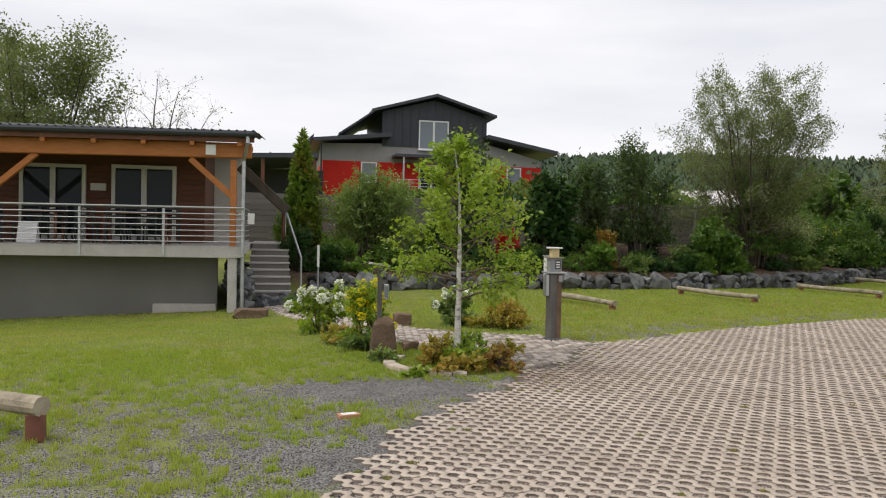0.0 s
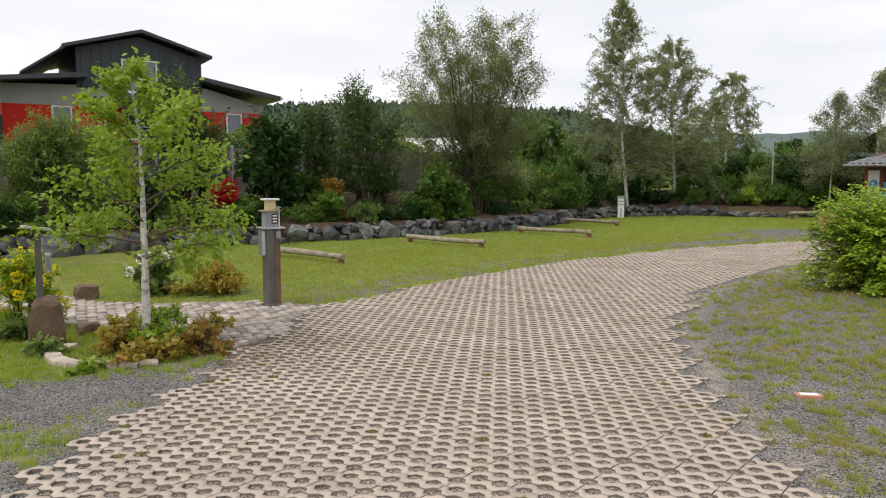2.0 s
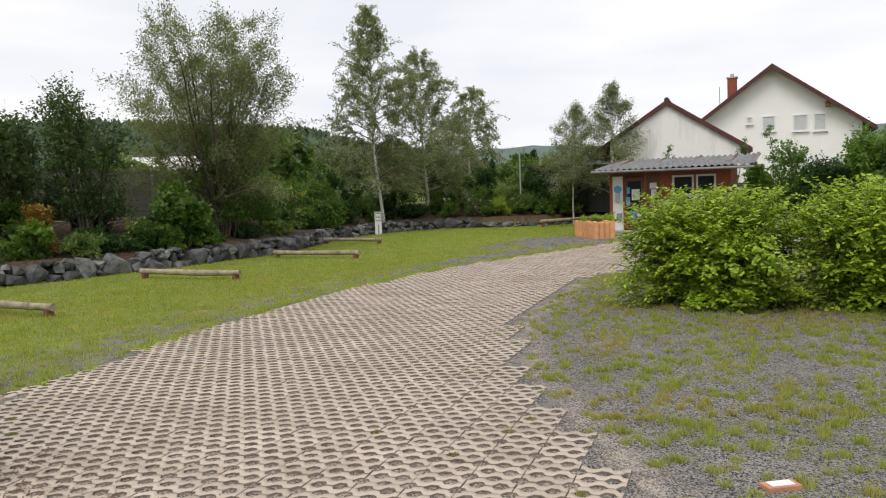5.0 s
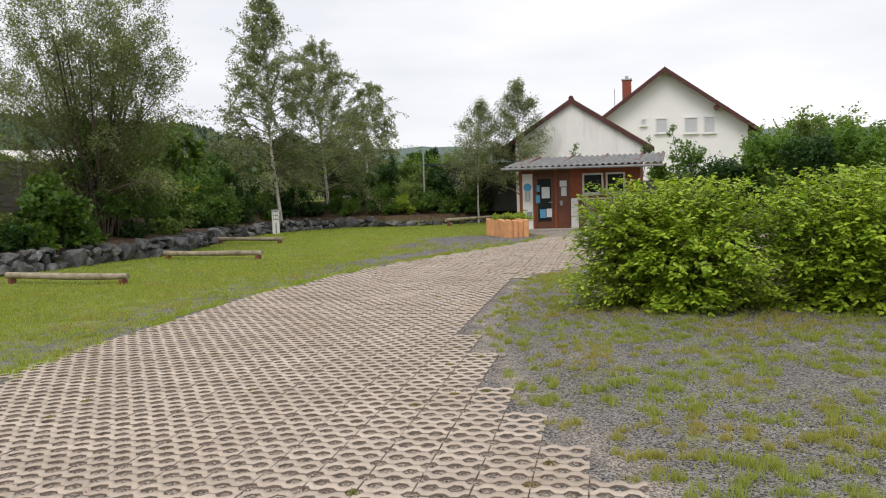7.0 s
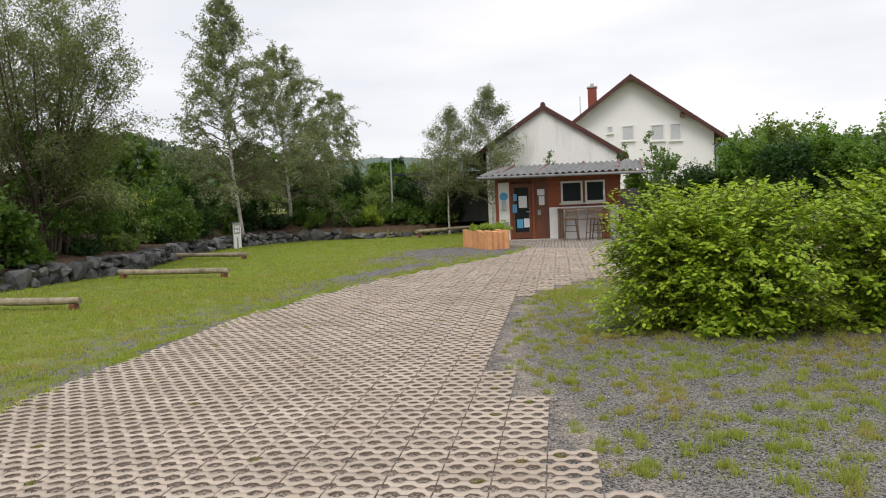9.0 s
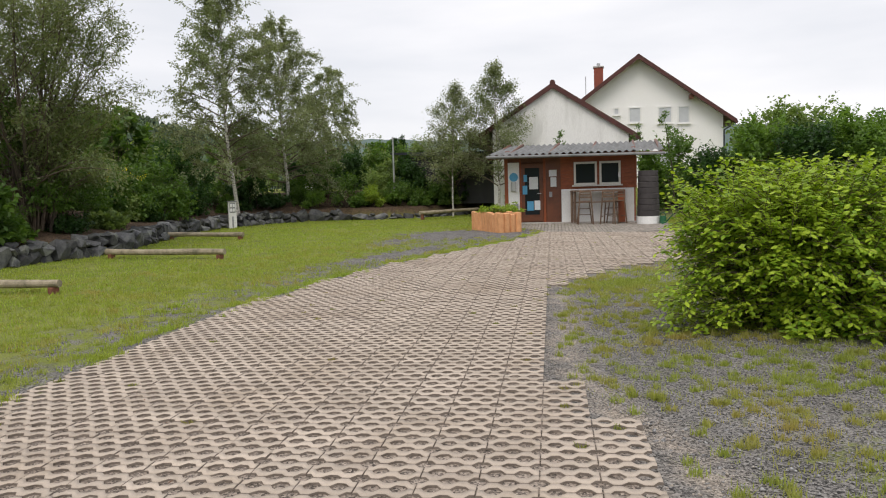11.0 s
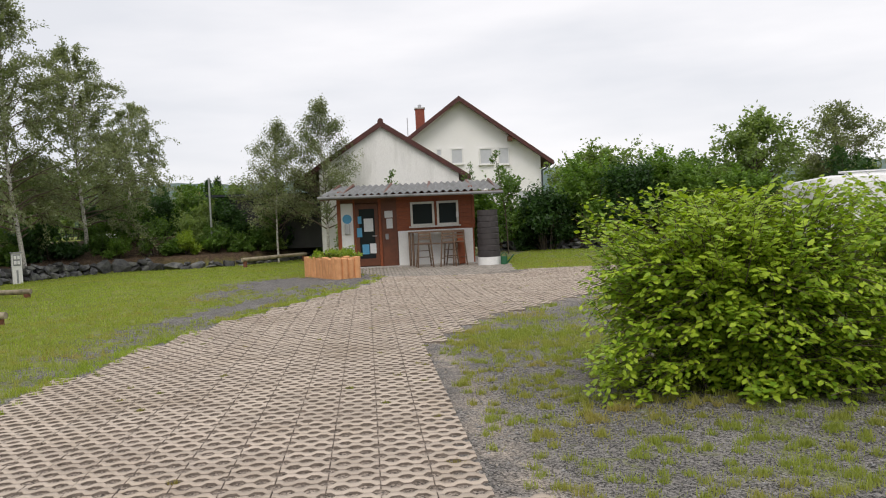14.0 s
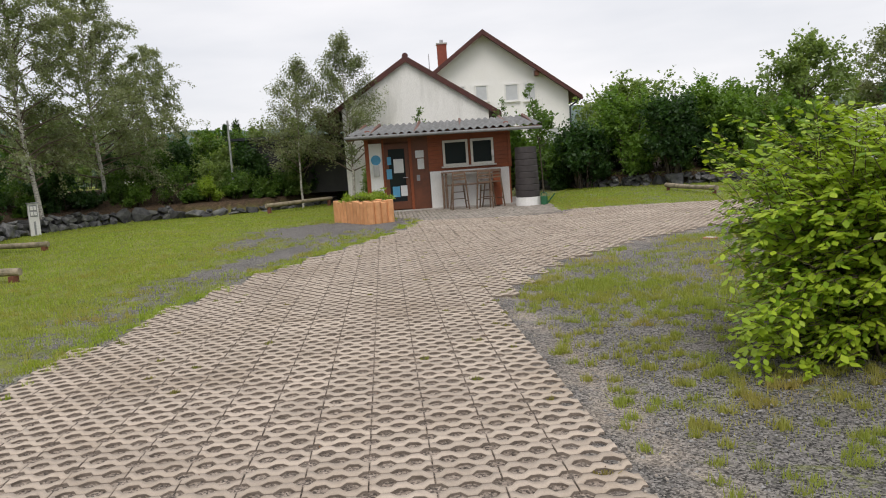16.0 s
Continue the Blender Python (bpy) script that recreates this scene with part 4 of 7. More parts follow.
tank()
wc = thing("watering_can", (28.0, 12.3, -0.02), "green plastic watering can beside the tank", "watering can")
part("body", rod((28.0, 12.3, -0.03), (28.0, 12.3, 0.24), 0.11, 0.1, 16), M["greenplastic"], wc)
part("spout", rod((28.0, 12.2, 0.05), (28.0, 11.98, 0.3), 0.025, 0.015, 8), M["greenplastic"], wc)
hb = bmesh.new()
for i in range(8):
    a0, a1 = math.pi * i / 8, math.pi * (i + 1) / 8
    rod((28.0, 12.3 + 0.09 * math.cos(a0), 0.23 + 0.12 * math.sin(a0)), (28.0, 12.3 + 0.09 * math.cos(a1), 0.23 + 0.12 * math.sin(a1)), 0.012, n=6, bm=hb)
part("handle", hb, M["greenplastic"], wc)


def planter():
    p = thing("planter", (24.6, 16.6, -0.02), "orange-brown palisade planter with herbs", "planter")
    corners = [(24.0, 16.1), (25.25, 17.55), (25.7, 17.1), (24.4, 15.72)]
    k = 0
    for (ax, ay), (bx, by) in zip(corners, corners[1:] + corners[:1]):
        L = math.hypot(bx - ax, by - ay)
        m = max(2, round(L / 0.2))
        for i in range(m):
            f = i / m
            x, y = ax + (bx - ax) * f, ay + (by - ay) * f
            hh = 0.54 + 0.03 * math.sin(k * 2.1)
            b = rod((x, y, -0.1), (x, y, hh - 0.02), 0.1, 0.1, 12)
            rod((x, y, hh - 0.02), (x, y, hh), 0.1, 0.082, 12, b)
            part("palisade", b, M["palisade"], p)
            k += 1
    part("soil", prism([(x * 0.96 + 25.1 * 0.04, y * 0.96 + 16.5 * 0.04, -0.1) for x, y in corners], (0, 0, 0.54)), M["soil"], p)


planter()


# ---- houses behind the kiosk ----
def gable_roof(parent, yc, half, zr, ze, x0, x1, over, thick, material):
    """Two slopes with the ridge along x; the verge shows a board."""
    for s in (-1, 1):
        sl = (zr - ze) / half
        w = half + over
        part("roof", prism([(x0, yc, zr), (x0, yc + s * w, zr - sl * w), (x0, yc + s * w, zr - sl * w + thick), (x0, yc, zr + thick * 1.1)], (x1 - x0, 0, 0)), material, parent)
        part("verge_board", prism([(x0 - 0.04, yc, zr - 0.1), (x0 - 0.04, yc + s * w, zr - sl * w - 0.1), (x0 - 0.04, yc + s * w, zr - sl * w + 0.08), (x0 - 0.04, yc, zr + 0.08)], (0.038, 0, 0)), M["tile_red"], parent)


def shed():
    h = thing("barn", (40, 18.66, 0.2), "white rendered barn with a plain gable and brown tiled roof", "house")
    yc, half, zr, ze = 18.66, 3.2, 5.52, 3.45
    part("wall", prism([(35.6, yc - half, 0), (35.6, yc - half, ze), (35.6, yc, zr), (35.6, yc + 2.65, zr - (zr - ze) * 2.65 / half), (35.6, yc + 2.65, 0)], (11, 0, 0)), M["render_white"], h, "white render streaked with damp")
    gable_roof(h, yc, half, zr, ze, 35.48, 47, 0.5, 0.14, M["tile_red"])
    part("ridge", rod((35.45, yc, zr + 0.14), (47, yc, zr + 0.14), 0.12), M["tile_red"], h)
    h.matrix_basis = turned(35.6, yc, 20) @ h.matrix_basis


shed()


def white_house():
    h = thing("house", (60, 19.5, 0.3), "large white rendered house with brown tiled gable roof", "house")
    yc, half, zr, ze = 19.55, 5.2, 9.05, 5.25
    part("wall", prism([(54, yc - half, 0), (54, yc - half, ze), (54, yc, zr), (54, yc + half, ze), (54, yc + half, 0)], (12, 0, 0)), M["render_house"], h, "clean white render")
    gable_roof(h, yc, half, zr, ze, 53.3, 67, 0.75, 0.2, M["tile_red"])
    for y0, y1, z0, z1 in ((19.38, 20.2, 4.95, 6.0), (17.45, 18.35, 4.85, 5.95), (16.36, 17.14, 4.8, 5.95), (20.75, 21.15, 5.5, 6.02), (15.0, 16.0, 1.8, 3.1), (17.4, 18.6, 1.8, 3.1)):
        window(h, 54, 0, y0, y1, z0, z1, "x", M["white"], M["blind"], 1, 0.08)
    part("purlin_end", box(53.4, 54, 16.2, 16.45, 6.3, 6.6), M["darkwood"], h)
    part("gutter", rod((53.3, yc - half - 0.72, 4.75), (67, yc - half - 0.72, 4.75), 0.08), M["darkmetal"], h)
    pipe = bmesh.new()
    rod((53.5, 13.65, 4.7), (53.9, 14.3, 4.3), 0.05, bm=pipe)
    rod((53.9, 14.3, 4.3), (53.9, 14.3, 0.2), 0.05, bm=pipe)
    part("downpipe", pipe, M["darkmetal"], h)
    c = part("chimney", box(54.8, 55.5, 21.75, 22.35, 6.8, 8.75, 0.02), M["brickred"], h, "red brick chimney")
    part("chimney_cap", box(54.75, 55.55, 21.7, 22.4, 8.75, 8.83), M["slab"], c)
    part("chimney_pot", rod((55.15, 22.05, 8.83), (55.15, 22.05, 9.05), 0.12), M["metal"], c)
    h.matrix_basis = turned(54, yc, 17) @ h.matrix_basis
    part("antenna", rod((55.6, 22.9, 6.5), (55.6, 22.9, 8.3), 0.025), M["metal"], h)


white_house()


def dark_shelter():
    s = thing("open_shed", (38, 25, 0.8), "dark boarded open shed behind birches", "shed")
    part("wall", box(35.5, 35.6, 20.8, 26.6, 0.5, 2.72), M["darkfence"], s)
    part("roof", prism([(35.2, 20.7, 2.72), (35.2, 26.8, 2.9), (35.2, 26.8, 3.0), (35.2, 20.7, 2.82)], (5, 0, 0)), M["darkmetal"], s)
    for y in (21.2, 23.5, 26.2):
        part("post", box(35.4, 35.48, y, y + 0.12, 0.5, 2.75), M["darkwood"], s)


dark_shelter()
pole = thing("pole", (33.2, 25.4, 0.6), "slim grey metal pole", "pole")
part("shaft", rod((33.2, 25.4, 0.5), (33.2, 25.4, 3.6), 0.05, 0.04, 10), M["metal"], pole)


# ---- caravan ----
def caravan():
    c = thing("caravan", (26, 2.2, 0), "white motor caravan parked behind the hedge", "caravan")
    body = box(23.2, 28.5, -0.9, 4.3, 0.35, 2.02, 0.22)
    part("body", body, M["van"], c)
    part("roof_hatch", box(24.2, 25.2, 2.6, 3.4, 2.02, 2.12, 0.04), M["van"], c)
    part("roof_rail", rod((23.5, 0, 2.08), (23.5, 3.9, 2.08), 0.03), M["metal"], c)
    part("window", box(23.15, 23.19, 1.5, 2.6, 1.3, 1.8, 0.01), M["glass"], c)
    for y in (0.5, 3.6):
        w = part("wheel", rod((23.22, y, 0.31), (23.46, y, 0.31), 0.33, n=20), M["blackplastic"], c)
        part("rim", rod((23.19, y, 0.31), (23.215, y, 0.31), 0.19, n=16), M["metal"], w)


caravan()


def far_hall():
    """A low hall with a pale roof, half hidden behind the willow."""
    h = thing("hall", (31, 54, 0.3), "low brown hall with a pale sheet roof", "building")
    part("wall", box(24.0, 39.0, 53.0, 60.0, 0.0, 3.5), M["fence"], h)
    part("roof", prism([(23.4, 52.2, 3.4), (23.4, 60.8, 5.4), (23.4, 60.8, 5.55), (23.4, 52.2, 3.55)], (16.2, 0, 0)), M["roof_pale"], h, "pale grey sheet roof")
    h.matrix_basis = turned(31, 54, -33) @ h.matrix_basis


far_hall()



# ---- small built things ----
def split_log(x0, y0, x1, y1, name_label, z=0.14, r=0.07):
    dx, dy = x1 - x0, y1 - y0
    L = math.hypot(dx, dy)
    t = thing("log_rail", (x0, y0, -0.03), name_label, "log rail", "parking bay log rails")
    b = bmesh.new()
    n = 8
    rings = []
    for i in range(n + 1):
        f = i / n
        rr = r * (1 + 0.06 * math.sin(7 * f + x0) - 0.1 * f)
        cx, cy, cz = x0 + dx * f, y0 + dy * f, z + 0.01 * math.sin(5 * f + y0)
        sx, sy = -dy / L, dx / L
        rings.append([b.verts.new((cx + sx * rr * math.cos(a), cy + sy * rr * math.cos(a), cz + rr * math.sin(a))) for a in (2 * math.pi * k / 12 for k in range(12))])
    for p, q in zip(rings, rings[1:]):
        for k in range(12):
            b.faces.new((p[k], p[(k + 1) % 12], q[(k + 1) % 12], q[k]))
    b.faces.new(rings[0])
    b.faces.new(rings[-1][::-1])
    part("log", b, M["log"], t, smooth=False)
    for f in (0.04, 0.96):
        cx, cy = x0 + dx * f, y0 + dy * f
        g = gz(cx, cy)
        part("foot", beam((cx, cy, g - 0.06), (cx, cy, z - r * 0.8), 0.13, 0.11), M["logfoot"], t, "red-brown wooden foot")


LOGTXT = "weathered round log rail on two red-brown wooden feet"
split_log(5.35, 18.3, 5.98, 15.8, LOGTXT)
split_log(10.0, 20.4, 10.7, 17.5, LOGTXT)
split_log(15.2, 22.1, 15.65, 18.9, LOGTXT)
split_log(20.3, 25.7, 20.75, 23.05, LOGTXT)
split_log(31.0, 22.85, 34.2, 21.7, "long pale log rail before the planted bank", 0.28, 0.075)
split_log(32.2, 8.9, 28.9, 7.55, "weathered log rail on the lawn beside the paving", 0.15, 0.075)
split_log(-4.6, 6.95, -3.2, 5.95, "cut round log rail on wooden foot in grass", 0.27, 0.085)


def bollard():
    x, y = 2.86, 11.20
    b = thing("bollard", (x, y, -0.05), "square grey steel post with a cream lamp on top", "bollard")
    part("foot", rock_at(x, y, 0.0, 0.26, 0.26, 0.06, 3), M["rock"], b)
    part("post", box(x - 0.095, x + 0.095, y - 0.095, y + 0.095, -0.06, 1.06, 0.015), M["postgrey"], b)
    part("corner_batten", box(x + 0.02, x + 0.1, y - 0.105, y - 0.094, -0.05, 1.05, 0.004), M["barwood"], b, "weathered wooden batten")
    part("side_box", box(x - 0.155, x - 0.1, y - 0.09, y + 0.07, 0.7, 1.04, 0.012), M["metal"], b)
    part("cap", box(x - 0.16, x + 0.17, y - 0.14, y + 0.14, 1.06, 1.085, 0.006), M["metal"], b)
    part("socket", box(x + 0.04, x + 0.1, y - 0.135, y - 0.11, 0.93, 1.03, 0.006), M["greyplastic"], b)
    m = part("meter_box", box(x - 0.095, x + 0.095, y - 0.09, y + 0.09, 1.085, 1.3, 0.008), M["greyplastic"], b, "pale grey meter box")
    part("meter_window", box(x - 0.01, x + 0.075, y - 0.097, y - 0.089, 1.13, 1.27, 0.003), M["blackplastic"], m)
    for i in range(3):
        part("notice_line", box(x, x + 0.06, y - 0.1, y - 0.0975, 1.15 + i * 0.04, 1.17 + i * 0.04), M["white"], m)
    part("plate", box(x - 0.13, x + 0.13, y - 0.12, y + 0.12, 1.3, 1.315, 0.004), M["log"], b)
    part("lamp_head", box(x - 0.065, x + 0.065, y - 0.06, y + 0.06, 1.315, 1.45, 0.012), M["cream"], b, "cream lantern head")
    part("lamp_cap", box(x - 0.105, x + 0.105, y - 0.1, y + 0.1, 1.45, 1.475, 0.008), M["white"], b)


def rock_at(x, y, z, w, d, h, seed):
    r = rock_mesh(w, d, h, seed)
    bmesh.ops.translate(r, vec=(x, y, z), verts=r.verts)
    return r


bollard()


def supply_pillar(x, y, tilt):
    g = gz(x, y)
    p = thing("supply_pillar", (x, y, g), "pale grey electricity supply pillar beside the stone wall", "supply pillar", "supply pillars", turn=tilt)
    part("body", box(-0.15, 0.15, -0.11, 0.11, -0.08, 1.02, 0.015), M["white"], p, local=True)
    part("slope_cap", box(-0.18, 0.18, -0.16, 0.13, 1.02, 1.05, 0.008), M["greyplastic"], p, local=True)
    part("panel", box(-0.11, 0.11, -0.125, -0.11, 0.6, 0.97, 0.006), M["greyplastic"], p, local=True)
    for i in range(2):
        for k in range(2):
            part("socket", box(-0.09 + 0.1 * k, -0.01 + 0.1 * k, -0.145, -0.125, 0.64 + 0.17 * i, 0.76 + 0.17 * i, 0.008), M["white"], p, local=True)
    part("groove", box(-0.03, 0.03, -0.116, -0.108, 0.02, 0.45, 0.004), M["greyplastic"], p, local=True)


supply_pillar(6.37, 21.4, 12)
supply_pillar(25.95, 28.35, -40)


def lantern_post():
    x, y = -0.07, 10.02
    p = thing("lantern_post", (x, y, -0.03), "brown wooden post on a boulder with a small glass lantern", "lantern")
    part("post", box(x - 0.032, x + 0.032, y - 0.032, y + 0.032, -0.05, 1.2, 0.006), M["postgrey"], p)
    part("board", beam((x - 0.14, y - 0.02, 1.24), (x + 0.12, y + 0.02, 1.2), 0.16, 0.03), M["slab"], p)
    part("lantern", box(x + 0.06, x + 0.12, y - 0.05, y + 0.05, 0.74, 0.95, 0.01), M["metal"], p)
    part("lantern_pane", box(x + 0.07, x + 0.11, y - 0.056, y - 0.051, 0.77, 0.92), M["glass_pale"], p)


lantern_post()
wp = thing("marker_post", (-0.55, 18.6, 0), "thin post with a white top beside the steps", "post")
part("shaft", rod((-0.55, 18.6, -0.35), (-0.55, 18.6, 0.75), 0.022), M["greyplastic"], wp)
part("top", rod((-0.55, 18.6, 0.75), (-0.55, 18.6, 1.28), 0.03), M["white"], wp)

ss = thing("standing_stone", (-0.03, 9.85, -0.05), "upright brown pointed boulder at the path", "stone")
sm = rock_mesh(0.34, 0.28, 0.66, 11, 0.2)
for v in sm.verts:
    k = 1.0 - 0.3 * max(0.0, v.co.z / 0.33) ** 2
    v.co = Vector((v.co.x * k - 0.03, v.co.y * k + 9.85, v.co.z + 0.17))
part("boulder", sm, M["sandstone"], ss)
for i, (x, y, w, d, h) in enumerate(((0.75, 13.3, 0.32, 0.26, 0.28), (0.42, 10.35, 0.22, 0.18, 0.16), (-2.05, 16.4, 0.7, 0.4, 0.26), (-0.6, 15.6, 0.35, 0.3, 0.2))):
    solid("boulder", rock_at(x, y, gz(x, y) + h * 0.3, w, d, h, i + 20), M["sandstone"], "brown natural boulder beside the path", "stone", "path boulders")


def ground_marker(x, y, a, label):
    m = thing("ground_marker", (x, y, 0), label, "marker", "bay markers", turn=a)
    part("plate", box(-0.1, 0.1, -0.05, 0.05, -0.03, 0.008, 0.006), M["orange"], m, local=True)
    part("number_field", box(-0.07, 0.07, -0.036, 0.036, 0.008, 0.012, 0.003), M["white"], m, local=True)


ground_marker(4.99, 4.5, -40, "small orange bay marker plate with white field in gravel")
ground_marker(-0.76, 6.52, 15, "small orange bay marker plate with white field in gravel")
ground_marker(18.05, 8.3, 60, "pale bay marker plate in gravel")


# ---- stone walls ----
def angular_rock(seed):
    """A broken block with flat facets, about one unit across."""
    r = random.Random(seed)
    own = bmesh.new()
    for _ in range(20):
        v = Vector((r.gauss(0, 1), r.gauss(0, 1), r.gauss(0, 1))).normalized()
        v *= r.uniform(0.9, 1.12) * 0.56 / max(abs(v.x), abs(v.y), abs(v.z)) ** 0.75
        own.verts.new(v)
    hull = bmesh.ops.convex_hull(own, input=own.verts)
    loose = list({e for e in hull["geom_interior"] + hull["geom_unused"] if isinstance(e, bmesh.types.BMVert)})
    bmesh.ops.delete(own, geom=loose, context="VERTS")
    return own


def stone_wall(line, label, height, seed, step=0.42):
    r = random.Random(seed)
    s = thing("stone_wall", (line[1][0], line[1][1], 0), label, "stone wall", kind="structure")
    variants = [finish("stone", angular_rock(seed + k), M["rock"]) for k in range(12)]
    inv = ORIGIN[s.name]
    for (ax, ay), (bx, by) in zip(line, line[1:]):
        L = math.hypot(bx - ax, by - ay)
        ang = math.degrees(math.atan2(by - ay, bx - ax))
        tall = []
        for k in range(3):
            t = r.uniform(-0.1, 0.1)
            while t < L:
                w = r.uniform(*((0.24, 0.52), (0.18, 0.42), (0.14, 0.3))[k])
                h = height * (0.58, 0.46, 0.3)[k] * r.uniform(0.75, 1.2)
                if r.random() < 0.24 and k == 0:
                    w, h = r.uniform(0.45, 0.75), height * r.uniform(0.95, 1.2)
                    tall.append((t, t + w))
                if k and any(p0 - 0.05 < t + w / 2 < p1 + 0.05 for p0, p1 in tall) or k == 2 and r.random() < 0.45:
                    t += w
                    continue
                f = (t + w / 2) / L
                x, y = ax + (bx - ax) * f, ay + (by - ay) * f
                nx, ny = -(by - ay) / L, (bx - ax) / L
                off = 0.1 + 0.04 * k + r.uniform(-0.05, 0.05)
                ob = new("stone", r.choice(variants))
                ob.parent = s
                z = gz(x - nx * 0.4, y - ny * 0.4) + (0.0, height * 0.48, height * 0.82)[k] + h * 0.42 - 0.05
                ob.matrix_basis = inv @ (pose(x + nx * off, y + ny * off, z, r.uniform(-14, 14), r.uniform(-14, 14), ang + r.uniform(-14, 14)) @ Matrix.Diagonal((w * 0.94, r.uniform(0.36, 0.5), h * 0.98, 1)))
                t += w * 0.96
    return s


stone_wall(WALL[:10], "low dry wall of dark grey broken basalt stones", 0.52, 5)
stone_wall(WALL[9:], "low row of brown-grey boulders before the perennials", 0.3, 25)
stone_wall(WALL_EAST, "low rough stone edging in front of shrubs", 0.4, 60)


def rubble():
    """The heap of broken stone between the terrace and the steps."""
    r = random.Random(91)
    s = thing("stone_bank", (-2.5, 19, -0.3), "steep bank of dark broken stones beside the steps", "stone bank", kind="structure")
    variants = [finish("stone", angular_rock(90 + k), M["rock"]) for k in range(8)]
    for i in range(190):
        y = r.uniform(17.75, 20.7)
        x = r.uniform(-2.75, -2.25)
        top = 0.9 - max(0, x + 2.55) * 1.6 + (y - 19) * 0.1
        z = -0.3 + (top + 0.3) * r.uniform(0.0, 1.0)
        x += (0.9 - z) * 0.16
        ob = new("stone", r.choice(variants))
        ob.parent = s
        k = r.uniform(0.14, 0.3)
        if i > 110:
            x, y = r.uniform(-2.4, -0.9), r.uniform(18.75, 19.15)
            z = -0.36 + 0.42 * r.random() * (y - 18.55) / 0.6
        ob.matrix_basis = ORIGIN[s.name] @ (pose(x, y, z, r.uniform(-40, 40), r.uniform(-40, 40), r.uniform(0, 360)) @ Matrix.Diagonal((k * 1.3, k, k * 0.8, 1)))


rubble()
lb = thing("leaning_beam", (-1.5, 21.5, 1.2), "dark brown slanting timber beside the pavilion", "beam")
part("timber", beam((-2.6, 21.5, 3.35), (-1.3, 21.6, 2.15), 0.2, 0.26), M["bark"], lb)
part("prop", rod((-1.4, 21.6, 0.9), (-1.4, 21.6, 2.25), 0.05), M["darkwood"], lb)


# ---- foliage and trees ----
def unit(v):
    return v / np.maximum(np.linalg.norm(v, axis=-1, keepdims=True), 1e-9)


def leaf_mesh(name, pts, axes, size, width, material, droop=0.3, r=rng):
    """One folded four-sided blade a leaf, from its stalk point along its axis."""
    n = len(pts)
    s = size * r.uniform(0.65, 1.3, n)[:, None]
    a = unit(axes + np.array([0, 0, -droop]) + r.normal(0, 0.35, (n, 3)))
    side = unit(np.cross(a, r.normal(0, 1, (n, 3)) * 0.55 + np.array([0, 0, 1.0])))
    up = np.cross(side, a)
    mid = pts + a * s * 0.45
    V = np.stack([pts, mid + side * s * width + up * s * 0.08, pts + a * s, mid - side * s * width + up * s * 0.08], 1).reshape(-1, 3)
    F = np.arange(4 * n).reshape(n, 4)
    return raw_mesh(name, V, F, material)


def tubes(name, branches, material, sides=6):
    """Tapered round limbs; branches: lists of (point, radius)."""
    VV, FF, base = [], [], 0
    ang = np.arange(sides) * 2 * math.pi / sides
    for br in branches:
        P = np.array([p for p, _ in br], float)
        R = np.array([q for _, q in br], float)
        T = unit(np.gradient(P, axis=0))
        ref = np.array([1.0, 0.1, 0.0]) if abs(T[0][2]) > 0.7 else np.array([0.0, 0.0, 1.0])
        A = unit(np.cross(T, ref))
        B = np.cross(T, A)
        ring = P[:, None] + R[:, None, None] * (A[:, None] * np.cos(ang)[None, :, None] + B[:, None] * np.sin(ang)[None, :, None])
        m = len(P)
        VV.append(ring.reshape(-1, 3))
        i, k = np.meshgrid(np.arange(m - 1), np.arange(sides), indexing="ij")
        FF.append((base + np.stack([i * sides + k, i * sides + (k + 1) % sides, (i + 1) * sides + (k + 1) % sides, (i + 1) * sides + k], -1)).reshape(-1, 4))
        base += m * sides
    return raw_mesh(name, np.concatenate(VV), np.concatenate(FF), material, True)


def limb(p, d, length, r0, r1, bend, r, n=6, lift=0.0):
    """A wandering limb; lift > 0 curves it upwards, < 0 lets it hang."""
    out, q, d = [], np.array(p, float), unit(np.array(d, float))
    for i in range(n + 1):
        f = i / n
        out.append((q.copy(), r0 + (r1 - r0) * f))
        d = unit(d + r.normal(0, bend, 3) + np.array([0, 0, lift]))
        q = q + d * length / n
    return out


def along(br, f):
    k = f * (len(br) - 1)
    i = min(int(k), len(br) - 2)
    w = k - i
    return br[i][0] * (1 - w) + br[i + 1][0] * w, br[i][1] * (1 - w) + br[i + 1][1] * w, unit(br[i + 1][0] - br[i][0])


